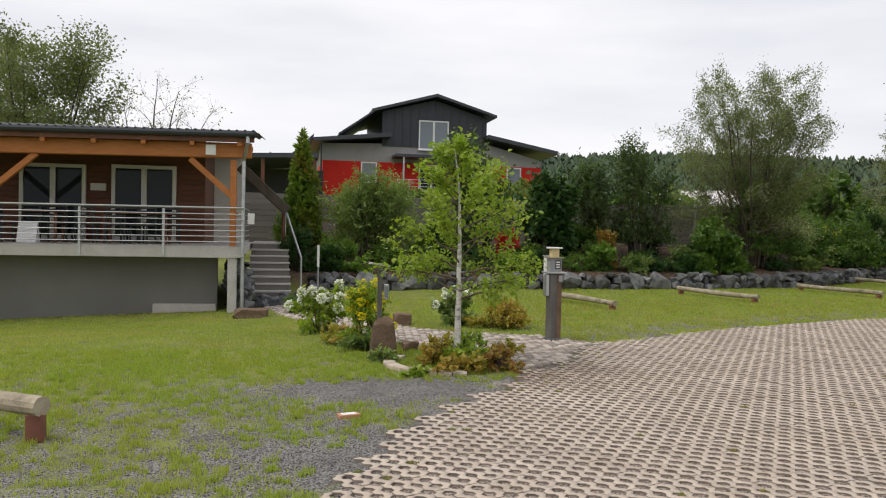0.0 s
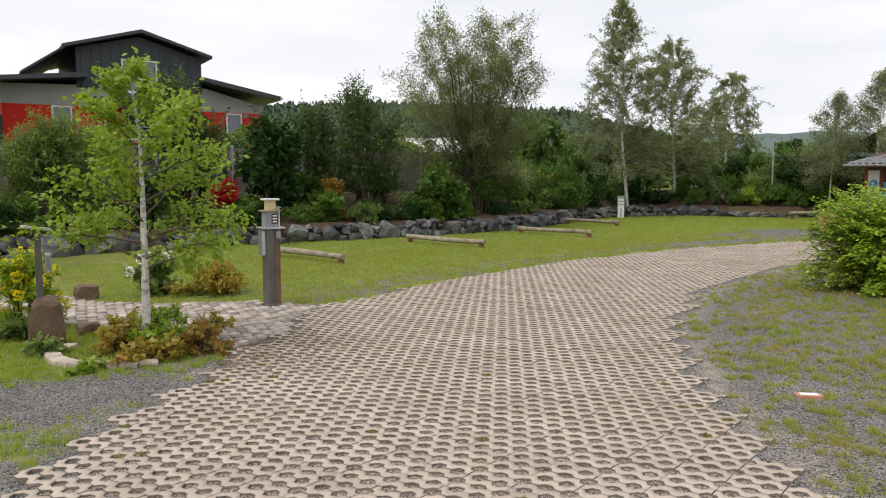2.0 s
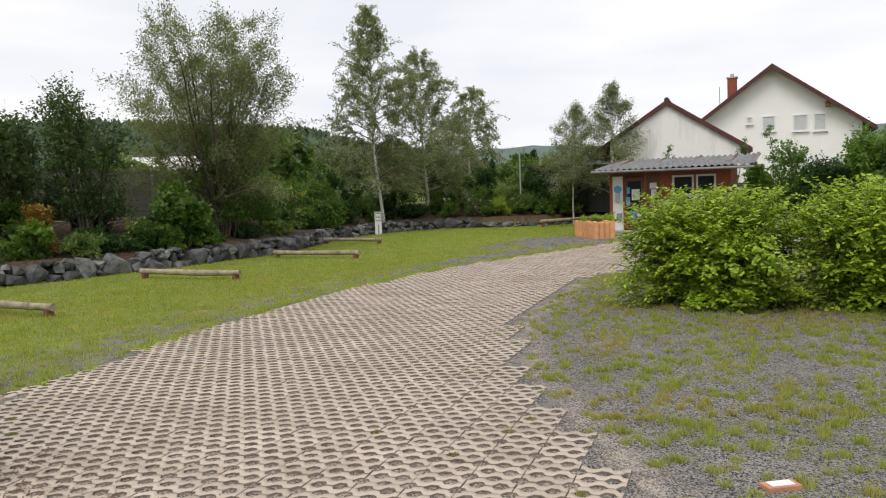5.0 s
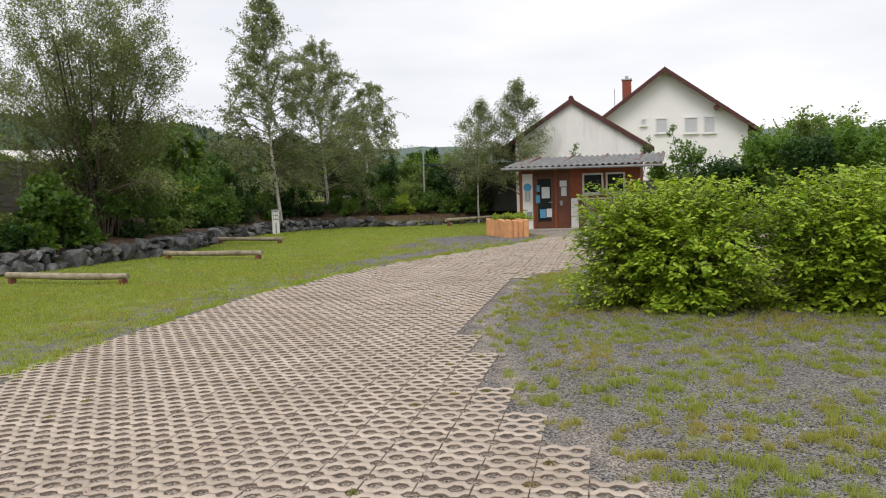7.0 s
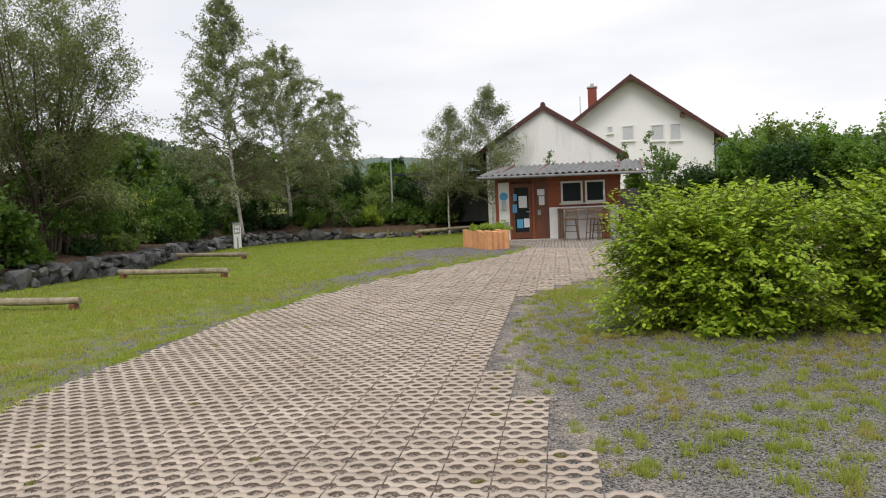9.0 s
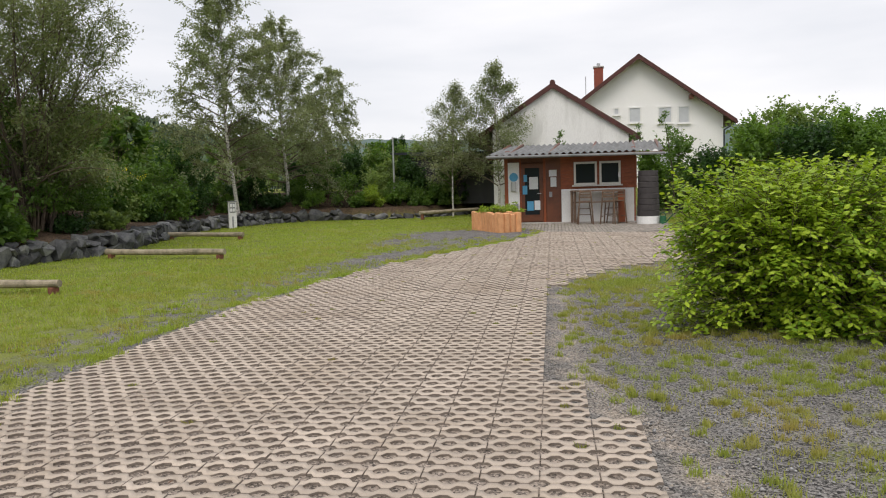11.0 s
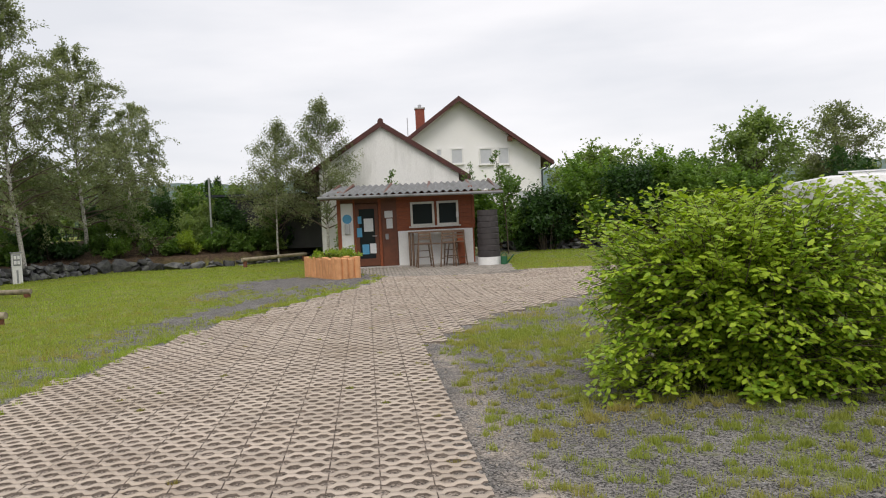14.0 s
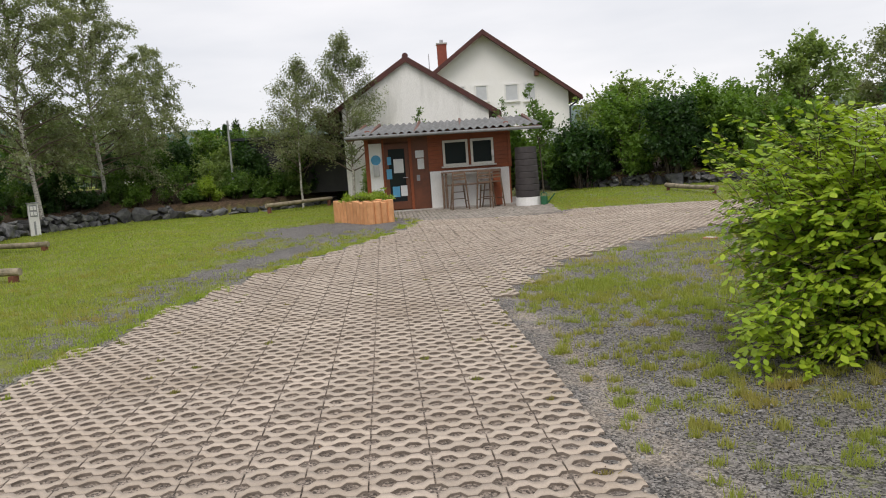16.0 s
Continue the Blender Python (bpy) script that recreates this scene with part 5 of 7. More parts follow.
def tree(name, x, y, height, spread, leafmat, barkmat, label, leaves=9000, leaf=0.07, lw=0.3, stems=1, trunk=0.09, clear=0.25, hang=0.0, upright=0.5, limbs=26, twigs=7, seed=1, z=None,
         category="tree", top_taper=0.35, lean=0.05, scatter=0.1, group="", droop=0.35, twig_len=0.45, suckers=0):
    r = np.random.default_rng(seed)
    z = gz(x, y) - 0.05 if z is None else z
    t = thing(name, (x, y, z), label, category, group)
    mains, wood, tips = [], [], []
    for s in range(stems):
        d = np.array([r.normal(0, lean), r.normal(0, lean), 1.0])
        if stems > 1:
            a = 2 * math.pi * s / stems + r.uniform(-0.4, 0.4)
            k = r.uniform(0.25, 1.0) * spread / height * 0.75
            d = np.array([math.cos(a) * k, math.sin(a) * k, 1.0])
        hs = height * (r.uniform(0.78, 1.0) if stems > 1 else 1.0) / math.sqrt(1 + d[0] ** 2 + d[1] ** 2) * 1.0
        main = limb((r.normal(0, 0.08) if stems > 1 else 0, r.normal(0, 0.08) if stems > 1 else 0, 0), d, hs * 0.97, trunk * (0.55 if stems > 1 else 1), 0.006, 0.035, r, 12, 0.02)
        mains.append(main)
        m = max(4, limbs // stems)
        for i in range(m):
            f = clear + (1 - clear) * (i + r.uniform(0, 0.8)) / m
            p, rad, td = along(main, min(f, 0.985))
            a = i * 2.4 + r.uniform(-0.5, 0.5)
            g = (f - clear) / (1 - clear)
            reach = spread * (0.5 + 0.5 * math.sin(math.pi * min(1.0, 0.25 + g * 0.72))) * (1 - (1 - top_taper) * g ** 1.4) * r.uniform(0.7, 1.12)
            if stems > 1:
                reach *= 0.55
            dd = unit(np.array([math.cos(a), math.sin(a), upright * (0.6 + 0.9 * g)]))
            b = limb(p, dd, reach, max(0.006, rad * 0.5), 0.003, 0.12, r, 6, -0.03 - hang * 0.12)
            wood.append(b)
            for k in range(max(2, round(twigs * (0.25 + reach / spread)) if stems == 1 else twigs)):
                q, rr, bd = along(b, r.uniform(0.3, 1.0))
                e = unit(bd + r.normal(0, 0.6, 3))
                tw = limb(q, e, twig_len * r.uniform(0.5, 1.2) * (0.4 + reach / max(spread, 0.1) * 0.6), max(0.003, rr * 0.6), 0.0015, 0.14, r, 4, -hang)
                wood.append(tw)
                tips.append(tw)
            tips.append(b[2:])
    for i in range(suckers):
        a, q = r.uniform(0, 2 * math.pi), r.uniform(0.05, 0.5)
        wood.append(limb((math.cos(a) * q, math.sin(a) * q, 0), (math.cos(a) * q * 0.7, math.sin(a) * q * 0.7, 1), r.uniform(1.2, 2.8), 0.014, 0.004, 0.05, r, 5))
    per = max(1, leaves // max(1, len(tips)))
    P, D = [], []
    for tw in tips:
        for f in r.uniform(0.1, 1.0, per):
            q, _, bd = along(tw, f)
            P.append(q + r.normal(0, scatter, 3))
            D.append(bd + r.normal(0, 0.7, 3))
    trunk_ob = new("trunk", tubes("trunk", mains, barkmat, 8))
    trunk_ob.parent = t
    limb_ob = new("branchwork", tubes("branchwork", wood, M["twig"], 4))
    limb_ob.parent = t
    crown = new("crown", leaf_mesh("crown", np.array(P), np.array(D), leaf, lw, leafmat, droop, r))
    crown.parent = t
    return t


def bush(name, x, y, w, d, h, leafmat, label, leaves=5000, leaf=0.07, lw=0.32, seed=1, category="shrub", group="", z=None, lobes=9, box_like=0.0, stems=9, droop=0.15, bottom=0.08, flowers=None, barkmat=None, shell=0.55, yaw=0.0):
    """A shrub of many small leaves gathered in uneven lobes round real stems."""
    r = np.random.default_rng(seed)
    z = gz(x, y) - 0.03 if z is None else z
    t = thing(name, (x, y, z), label, category, group, turn=yaw)
    C = []
    for i in range(lobes):
        a, u, v = r.uniform(0, 2 * math.pi), math.sqrt(r.uniform(0, 1)), r.uniform(0.12, 0.86)
        taper = 1 - (1 - box_like) * 0.5 * max(0, v - 0.45) * 2
        C.append((u * w * 0.36 * math.cos(a) * taper, u * d * 0.36 * math.sin(a) * taper, v * h, r.uniform(0.20, 0.30)))
    C = np.array(C)
    # leafy shoots that end on the lobes, some standing clear of them
    each = 13
    ns = max(10, leaves // each)
    k = r.integers(0, lobes, ns)
    q = unit(r.normal(0, 1, (ns, 3)) + np.array([0, 0, 0.3]))
    deep = np.where(r.uniform(0, 1, ns) < 0.22, r.uniform(0.35, 0.75, ns), r.uniform(0.85, 1.08, ns))
    dims = np.array([w, d, h * 0.85])
    tip = C[k, :3] + q * (C[k, 3] * deep)[:, None] * dims
    tip += 0.06 * min(w, h) * np.stack([np.sin(9 * tip[:, 1] / w + seed), np.cos(8 * tip[:, 0] / w), np.sin(7 * tip[:, 0] / w + 5 * tip[:, 1])], -1)
    length = np.clip(0.26 * min(w, h), 0.1, 0.5) * r.uniform(0.7, 1.3, ns)
    way = unit(q + np.array([0, 0, 0.55]) + r.normal(0, 0.25, (ns, 3)))
    proud = (r.uniform(0, 1, ns) < 0.12) & (tip[:, 2] > 0.55 * h)
    way[proud] = unit(way[proud] + np.array([0, 0, 1.4]))
    tip[proud] += way[proud] * (length[proud] * 0.7)[:, None]
    length[proud] *= 1.7
    foot = tip - way * length[:, None]
    f = (np.arange(each)[None, :] + r.uniform(0, 1, (ns, each))) / each
    s1 = unit(np.cross(way, r.normal(0, 1, (ns, 3))))
    s2 = np.cross(way, s1)
    g = r.uniform(0, 2 * math.pi, (ns, each, 1))
    P = (foot[:, None] + way[:, None] * (length[:, None] * f)[..., None]).reshape(-1, 3)
    n = (way[:, None] * 0.55 + s1[:, None] * np.cos(g) + s2[:, None] * np.sin(g)).reshape(-1, 3)
    P[:, 2] = np.where(P[:, 2] < bottom, bottom + np.abs(P[:, 2] - bottom) * 0.6, P[:, 2])
    leaves = len(P)
    wood = []
    for i in range(max(stems, lobes)):
        c = C[i % lobes]
        p0 = np.array([c[0] * 0.45, c[1] * 0.45, 0.0])
        br = [(p0 + (c[:3] * np.array([1, 1, 1.1]) - p0) * f + r.normal(0, 0.02 * h, 3) * f, 0.012 * h * (1 - f * 0.8) + 0.002) for f in np.linspace(0, 1, 6)]
        wood.append(br)
        for _ in range(3):
            pq, rr, bd = along(br, r.uniform(0.4, 1))
            wood.append(limb(pq, unit(bd + r.normal(0, 0.7, 3)), 0.3 * h, max(0.002, rr * 0.5), 0.0015, 0.1, r, 4, 0.02))
    for i in range(min(ns, 60)):
        wood.append([(C[k[i], :3], 0.005), (foot[i], 0.003), (tip[i], 0.0015)])
    stems_ob = new("branchwork", tubes("branchwork", wood, barkmat or M["bark"], 4))
    stems_ob.parent = t
    lv = new("leaves", leaf_mesh("leaves", P, n, leaf * 1.2, lw, leafmat, droop, r))
    lv.parent = t
    if flowers:
        fm, count, fsize, each = flowers
        top = np.argsort(-(P[:, 2] / h + 0.8 * np.hypot(P[:, 0] / w, P[:, 1] / d) + r.uniform(0, 0.5, leaves)))
        heads = count
        picked = []
        for c in P[top]:
            if len(picked) >= heads:
                break
            if all(np.linalg.norm(c - o) > 2.1 * fsize for o in picked):
                picked.append(c)
        for c in picked:
            q = unit(r.normal(0, 1, (each, 3)))
            fo = new("blossom", leaf_mesh("blossom", c + q * fsize * r.uniform(0.55, 0.8, (each, 1)), q, fsize * 0.42, 0.55, fm, 0.0, r))
            fo.parent = t
    return t


def conifer(name, x, y, w, h, leafmat, label, shoots, leaf, lw, seed, group="", z=None, rise=0.5):
    """A pointed evergreen: whorls of short sprays on an upright trunk."""
    r = np.random.default_rng(seed)
    t = thing(name, (x, y, gz(x, y) - 0.05 if z is None else z), label, "conifer", group)
    trunk_ob = new("trunk", tubes("trunk", [limb((0, 0, 0), (0, 0, 1), h * 0.96, 0.012 * h + 0.02, 0.006, 0.01, r, 8)], M["bark"], 7))
    trunk_ob.parent = t
    each = 12
    f = 1 - r.uniform(0, 1, shoots) ** 0.62
    a = r.uniform(0, 2 * math.pi, shoots)
    rad = w / 2 * (1 - f) ** 0.85 * np.minimum(1, 0.72 + f * 3) * (1 + 0.22 * np.sin(3 * a + 9 * f + seed)) * r.uniform(0.78, 1.1, shoots) + 0.03
    tip = np.stack([rad * np.cos(a), rad * np.sin(a), h * (0.03 + 0.97 * f)], -1)
    way = unit(np.stack([np.cos(a), np.sin(a), np.full(shoots, rise) + f], -1) + r.normal(0, 0.2, (shoots, 3)))
    L = np.minimum(0.13 * h, rad + 0.1)[:, None]
    q = r.uniform(0, 1, (shoots, each, 1))
    P = (tip[:, None] - way[:, None] * L[:, None] * q).reshape(-1, 3)
    D = (way[:, None] + r.normal(0, 0.5, (shoots, each, 3))).reshape(-1, 3)
    crown = new("crown", leaf_mesh("crown", P, D, leaf, lw, leafmat, 0.0, r))
    crown.parent = t
    return t


# the young birch in its bed
tree("birch_tree", 0.8, 9.05, 3.0, 1.2, M["leaf_birch"], M["birchbark"], "young white-barked birch with fresh green leaves", 6200, 0.062, 0.38, trunk=0.052, clear=0.3, hang=0.03, upright=0.7, limbs=30, twigs=6, seed=4, lean=0.02, twig_len=0.36, scatter=0.05, top_taper=0.2)
# tall trees behind the stone wall
tree("willow_tree", 15.1, 24.7, 7.0, 5.9, M["leaf_willow"], M["bark"], "tall multi-stemmed grey-green willow with an airy crown", 72000, 0.09, 0.18, stems=12, trunk=0.13, clear=0.05,
     hang=0.02, upright=1.1, limbs=190, twigs=8, seed=12, suckers=130, twig_len=0.85, scatter=0.1, top_taper=0.75, lean=0.1)
tree("birch_tree", 27.2, 29.2, 10.4, 3.3, M["leaf_tall"], M["birchbark"], "tall slender weeping birch with a white trunk", 48000, 0.08, 0.36, trunk=0.085, clear=0.1, lean=0.01,
     hang=0.14, upright=0.75, limbs=84, twigs=10, seed=21, twig_len=1.3, scatter=0.06, top_taper=0.12, group="birches behind the stone wall")
tree("birch_tree", 31.4, 30.0, 8.2, 3.2, M["leaf_tall"], M["birchbark"], "grey-green weeping birch in the planted bank", 44000, 0.08, 0.36, trunk=0.085, clear=0.08, lean=0.01,
     hang=0.16, upright=0.75, limbs=70, twigs=10, seed=22, twig_len=1.3, scatter=0.06, top_taper=0.25, group="birches behind the stone wall")
tree("birch_tree", 46.3, 38.9, 8.2, 2.7, M["leaf_tall"], M["birchbark"], "broad weeping birch with hanging twigs", 26000, 0.12, 0.3, trunk=0.13, clear=0.2,
     hang=0.3, upright=0.5, limbs=48, twigs=8, seed=23, twig_len=1.7, scatter=0.07, top_taper=0.5, group="birches behind the stone wall")
tree("birch_tree", 33.8, 22.75, 6.0, 2.3, M["leaf_tall"], M["birchbark"], "small birch with grey-green leaves beside the kiosk", 17000, 0.066, 0.4, trunk=0.05, clear=0.22,
     hang=0.03, upright=1.0, limbs=58, twigs=11, seed=24, twig_len=0.6, scatter=0.1, top_taper=0.1, group="small birches by the kiosk")
tree("birch_tree", 34.2, 20.75, 6.8, 2.6, M["leaf_tall"], M["birchbark"], "small birch with grey-green leaves beside the kiosk", 24000, 0.066, 0.4, trunk=0.07, clear=0.18,
     hang=0.03, upright=1.0, limbs=64, twigs=11, seed=25, twig_len=0.65, scatter=0.1, top_taper=0.1, group="small birches by the kiosk")


# the hedge beside the bend: flat leafy sprays, layer over layer
def hedge_bush(x, y, wx, wy, h, sprays, seed, leaf=0.078):
    r = np.random.default_rng(seed)
    t = thing("hedge_bush", (x, y, gz(x, y) - 0.03), "dense bright green hornbeam hedge bush at the gravel edge", "hedge", "hornbeam hedge")
    wood, P, D = [], [], []
    for i in range(sprays):
        a = r.uniform(0, 2 * math.pi)
        f = r.uniform(0.02, 1.0) ** 0.85
        c, s = math.cos(a), math.sin(a)
        k = 1 / max(abs(c), abs(s)) ** 0.75
        bulge = 0.86 + 0.17 * min(1.0, f / 0.6) + 0.09 * math.sin(3 * a + 5 * f + seed) + 0.24 * noise.noise(Vector((c * 2.2 + seed, s * 2.2, f * 3.2))) + r.normal(0, 0.06)
        if f > 0.86:
            bulge *= math.sqrt(r.uniform(0.02, 1))
        inner = r.uniform(0.72, 1.0) if f < 0.86 else 1.0
        if r.uniform() < 0.16:
            inner = r.uniform(0.35, 0.7)
        if f < 0.9 and noise.noise(Vector((c * 2.3, s * 2.3 + seed, f * 7.5))) < -0.06 and r.uniform() < 0.85:
            inner *= 0.68
        tip = np.array([c * k * wx / 2 * bulge * inner, s * k * wy / 2 * bulge * inner, h * f * (1 + 0.22 * noise.noise(Vector((c * bulge * 1.9, s * bulge * 1.9, seed * 1.7))) + (0.05 * r.normal() if f > 0.86 else 0))])
        if i % 17 == 0:
            f, k = 1.0, 0.7
            tip = np.array([c * r.uniform(0, 0.5) * wx, s * r.uniform(0, 0.5) * wy, h * r.uniform(1.0, 1.2)])
        L = r.uniform(0.26, 0.5)
        out = np.array([c, s, 0.3 if f < 0.8 else 1.0])
        d = unit(out + r.normal(0, 0.28, 3))
        base = tip - d * L * 0.9
        br = limb(base, d, L, 0.004, 0.0015, 0.05, r, 4, -0.13 if f < 0.8 else -0.03)
        wood.append(br)
        side = unit(np.cross(d, np.array([0, 0, 1.0])) + 1e-6)
        n = int(r.integers(10, 17))
        for q in range(n):
            g = (q + 0.5) / n
            p, _, bd = along(br, g)
            sg = 1 if q % 2 else -1
            P.append(p + r.normal(0, 0.012, 3))
            D.append(bd * 0.75 + side * sg * 0.9 + np.array([0, 0, -0.22]))
    for i in range(16):
        a = r.uniform(0, 6.28)
        e = np.array([math.cos(a) * wx * 0.33, math.sin(a) * wy * 0.33, h * r.uniform(0.6, 0.95)])
        b0 = np.array([e[0] * 0.55, e[1] * 0.55, 0.0])
        wood.append([(b0 + (e - b0) * q + r.normal(0, 0.02, 3) * q, 0.016 * (1 - 0.8 * q)) for q in np.linspace(0, 1, 6)])
    bw = new("branchwork", tubes("branchwork", wood, M["twig"], 3))
    bw.parent = t
    P, D = np.array(P), np.array(D)
    n = len(P)
    s = leaf * r.uniform(0.7, 1.3, n)[:, None]
    A = unit(D + r.normal(0, 0.24, (n, 3)))
    up = unit(np.array([0, 0, 1.0]) + 0.35 * unit(P * np.array([1, 1, 0])) + r.normal(0, 0.25, (n, 3)))
    sd = unit(np.cross(A, up))
    up = np.cross(sd, A)
    m = P + A * s * 0.42 - up * s * 0.06
    m2 = P + A * s * 0.78 - up * s * 0.04
    V = np.stack([P, m + sd * s * 0.3, m2 + sd * s * 0.19, P + A * s - up * s * 0.1, m2 - sd * s * 0.19, m - sd * s * 0.3], 1).reshape(-1, 3)
    lv = new("leaves", raw_mesh("leaves", V, np.arange(6 * n).reshape(n, 6), M["leaf_hedge"]))
    lv.parent = t


hedge_bush(11.4, 7.36, 1.7, 2.25, 1.42, 3000, 31, 0.062)
hedge_bush(12.15, 5.25, 2.0, 2.4, 1.48, 2900, 32, 0.065)
hedge_bush(12.7, 3.6, 2.2, 2.3, 1.5, 1900, 33, 0.075)
hedge_bush(13.4, 1.8, 2.3, 2.3, 1.6, 900, 34, 0.09)
# bank planting, from the steps eastwards
conifer("thuja", -0.85, 23.6, 1.5, 3.6, M["leaf_con_light"], "slim yellow-green conifer with rusty tips beside the steps", 800, 0.15, 0.22, 41)
bush("shrub", 1.3, 23.2, 3.6, 2.2, 2.7, M["leaf_light"], "wide light green willow shrub on the bank", 17000, 0.1, 0.2, 42, "shrub", "bank shrubs", lobes=16, stems=12)
bush("shrub", 4.9, 24.2, 3.0, 2.2, 4.0, M["leaf_olive"], "tall mixed green shrub on the bank", 11000, 0.1, 0.32, 43, "shrub", "bank shrubs", lobes=15, bottom=0.6)
bush("shrub", 3.2, 22.6, 1.8, 1.2, 1.5, M["leaf_dark"], "low dark shrub behind the stone wall", 5000, 0.08, 0.32, 44, "shrub", "bank shrubs")
bush("shrub", 5.74, 23.6, 1.1, 0.8, 1.15, M["redpetal"], "shrub with deep red leaves", 2000, 0.08, 0.4, 45, "shrub")
bush("maple_shrub", 7.2, 23.8, 1.9, 1.7, 3.15, M["leaf_dark"], "dark green maple shrub on the bank", 8000, 0.14, 0.45, 46, "shrub", "bank shrubs", lobes=13, bottom=0.6)
bush("shrub", 9.1, 24.7, 2.3, 1.9, 3.2, M["leaf_olive"], "tall olive green shrub on the bank", 8000, 0.09, 0.3, 47, "shrub", "bank shrubs", lobes=13, bottom=0.6)
bush("shrub", 10.7, 24.5, 2.8, 2.0, 4.2, M["leaf_olive"], "tall dense dark green shrub on the bank", 12000, 0.08, 0.3, 48, "shrub", "bank shrubs", lobes=17, bottom=0.6)
bush("shrub", 9.0, 23.3, 1.0, 0.8, 1.3, M["redleaf"], "low shrub with withered orange-brown leaves", 1800, 0.09, 0.3, 49, "shrub")
bush("rhododendron", 12.85, 23.3, 2.1, 1.5, 1.8, M["leaf_mid"], "rounded leafy green rhododendron behind the wall", 6500, 0.13, 0.32, 50, "shrub", "bank shrubs", lobes=12)
bush("shrub", 15.4, 24.6, 3.6, 2.6, 3.4, M["leaf_mid"], "dense undergrowth round the willow stems", 10000, 0.09, 0.2, 51, "shrub", "bank shrubs", lobes=14, bottom=0.5)
bush("shrub", 18.9, 25.9, 2.6, 1.6, 1.5, M["leaf_mid"], "green perennials with yellow blossoms on the bank", 5000, 0.09, 0.25, 52, "shrub", "bank shrubs", flowers=(M["yellow"], 14, 0.08, 14))
bush("shrub", 21.6, 27.9, 2.8, 2.0, 2.3, M["leaf_mid"], "loose green shrub on the bank", 7000, 0.1, 0.3, 53, "shrub", "bank shrubs")
bush("shrub", 24.2, 29.3, 2.2, 1.8, 2.6, M["leaf_dark"], "dark round shrub on the bank", 6000, 0.1, 0.3, 54, "shrub", "bank shrubs")
bush("shrub", 29.3, 29.9, 3.4, 1.5, 1.4, M["leaf_dark"], "spreading dark cherry laurel over the stones", 7000, 0.13, 0.3, 55, "shrub", "bank shrubs")
bush("shrub", 33.2, 29.2, 2.6, 1.8, 1.7, M["leaf_mid"], "mixed green perennials on the bank", 5000, 0.12, 0.2, 56, "shrub", "bank shrubs")
bush("shrub", 35.6, 27.9, 0.9, 0.8, 1.4, M["leaf_birch"], "bright yellow-green upright perennial", 1800, 0.13, 0.16, 57, "shrub")
bush("ornamental_grass", 37.3, 28.0, 1.6, 1.2, 1.6, M["drygrass"], "pale dry ornamental grass plumes", 2600, 0.2, 0.06, 58, "grass", droop=-0.5)
bush("shrub", 38.8, 26.5, 2.2, 1.8, 1.7, M["leaf_mid"], "mixed green shrub near the dark shed", 5000, 0.1, 0.3, 59, "shrub", "bank shrubs")
bush("shrub", 35.0, 23.5, 2.0, 1.6, 2.4, M["leaf_mid"], "green shrub at the kiosk corner", 6000, 0.1, 0.3, 60, "shrub", "bank shrubs")
bush("shrub", 33.6, 19.4, 1.6, 1.4, 1.5, M["leaf_light"], "green shrub at the kiosk corner", 4500, 0.1, 0.3, 61, "shrub", "bank shrubs")
bush("shrub", 36.8, 22.0, 2.2, 1.4, 1.0, M["leaf_mid"], "low green shrub on the bank", 4000, 0.1, 0.3, 62, "shrub", "bank shrubs")
conifer("fir", 40.5, 29.3, 1.6, 3.0, M["leaf_con"], "small dark fir behind the bank", 500, 0.16, 0.14, 63, rise=0.1)
conifer("thuja", 50.0, 35.6, 2.0, 4.7, M["leaf_con"], "tall narrow dark green conifer", 700, 0.22, 0.25, 64, z=0.0)
bush("shrub", 37.0, 24.2, 1.2, 1.2, 3.0, M["leaf_light"], "slim green climber on a pole", 3500, 0.12, 0.3, 65, "shrub", "bank shrubs")
# low planting all along the wall
def fill_bank(line, first, last, step, off, sizes, seed, group):
    r = random.Random(seed)
    pts = []
    for (ax, ay), (bx, by) in zip(line, line[1:]):
        L = math.hypot(bx - ax, by - ay)
        for k in range(max(1, int(L / step))):
            f = (k + r.uniform(0.2, 0.8)) / max(1, int(L / step))
            pts.append((ax + (bx - ax) * f - (by - ay) / L * off * r.uniform(0.8, 1.25), ay + (by - ay) * f + (bx - ax) / L * off * r.uniform(0.8, 1.25)))
    for i, (x, y) in enumerate(pts):
        if not first < x < last:
            continue
        w, h = r.uniform(*sizes[0]), r.uniform(*sizes[1])
        m = r.choice(("leaf_dark", "leaf_mid", "leaf_fresh", "leaf_light", "leaf_mid" if x > 16 else "leaf_dark"))
        bush("shrub", x, y, w, w * 0.8, h, M[m], {"leaf_dark": "dark green", "leaf_mid": "mid-green", "leaf_fresh": "fresh green", "leaf_light": "pale green"}[m] + " shrub in the planted bank", int(1500 * w * h) + 700, r.choice((0.07, 0.09, 0.12)), r.choice((0.16, 0.3, 0.36)), seed * 50 + i, "shrub", group, lobes=9, stems=6, bottom=0.02)


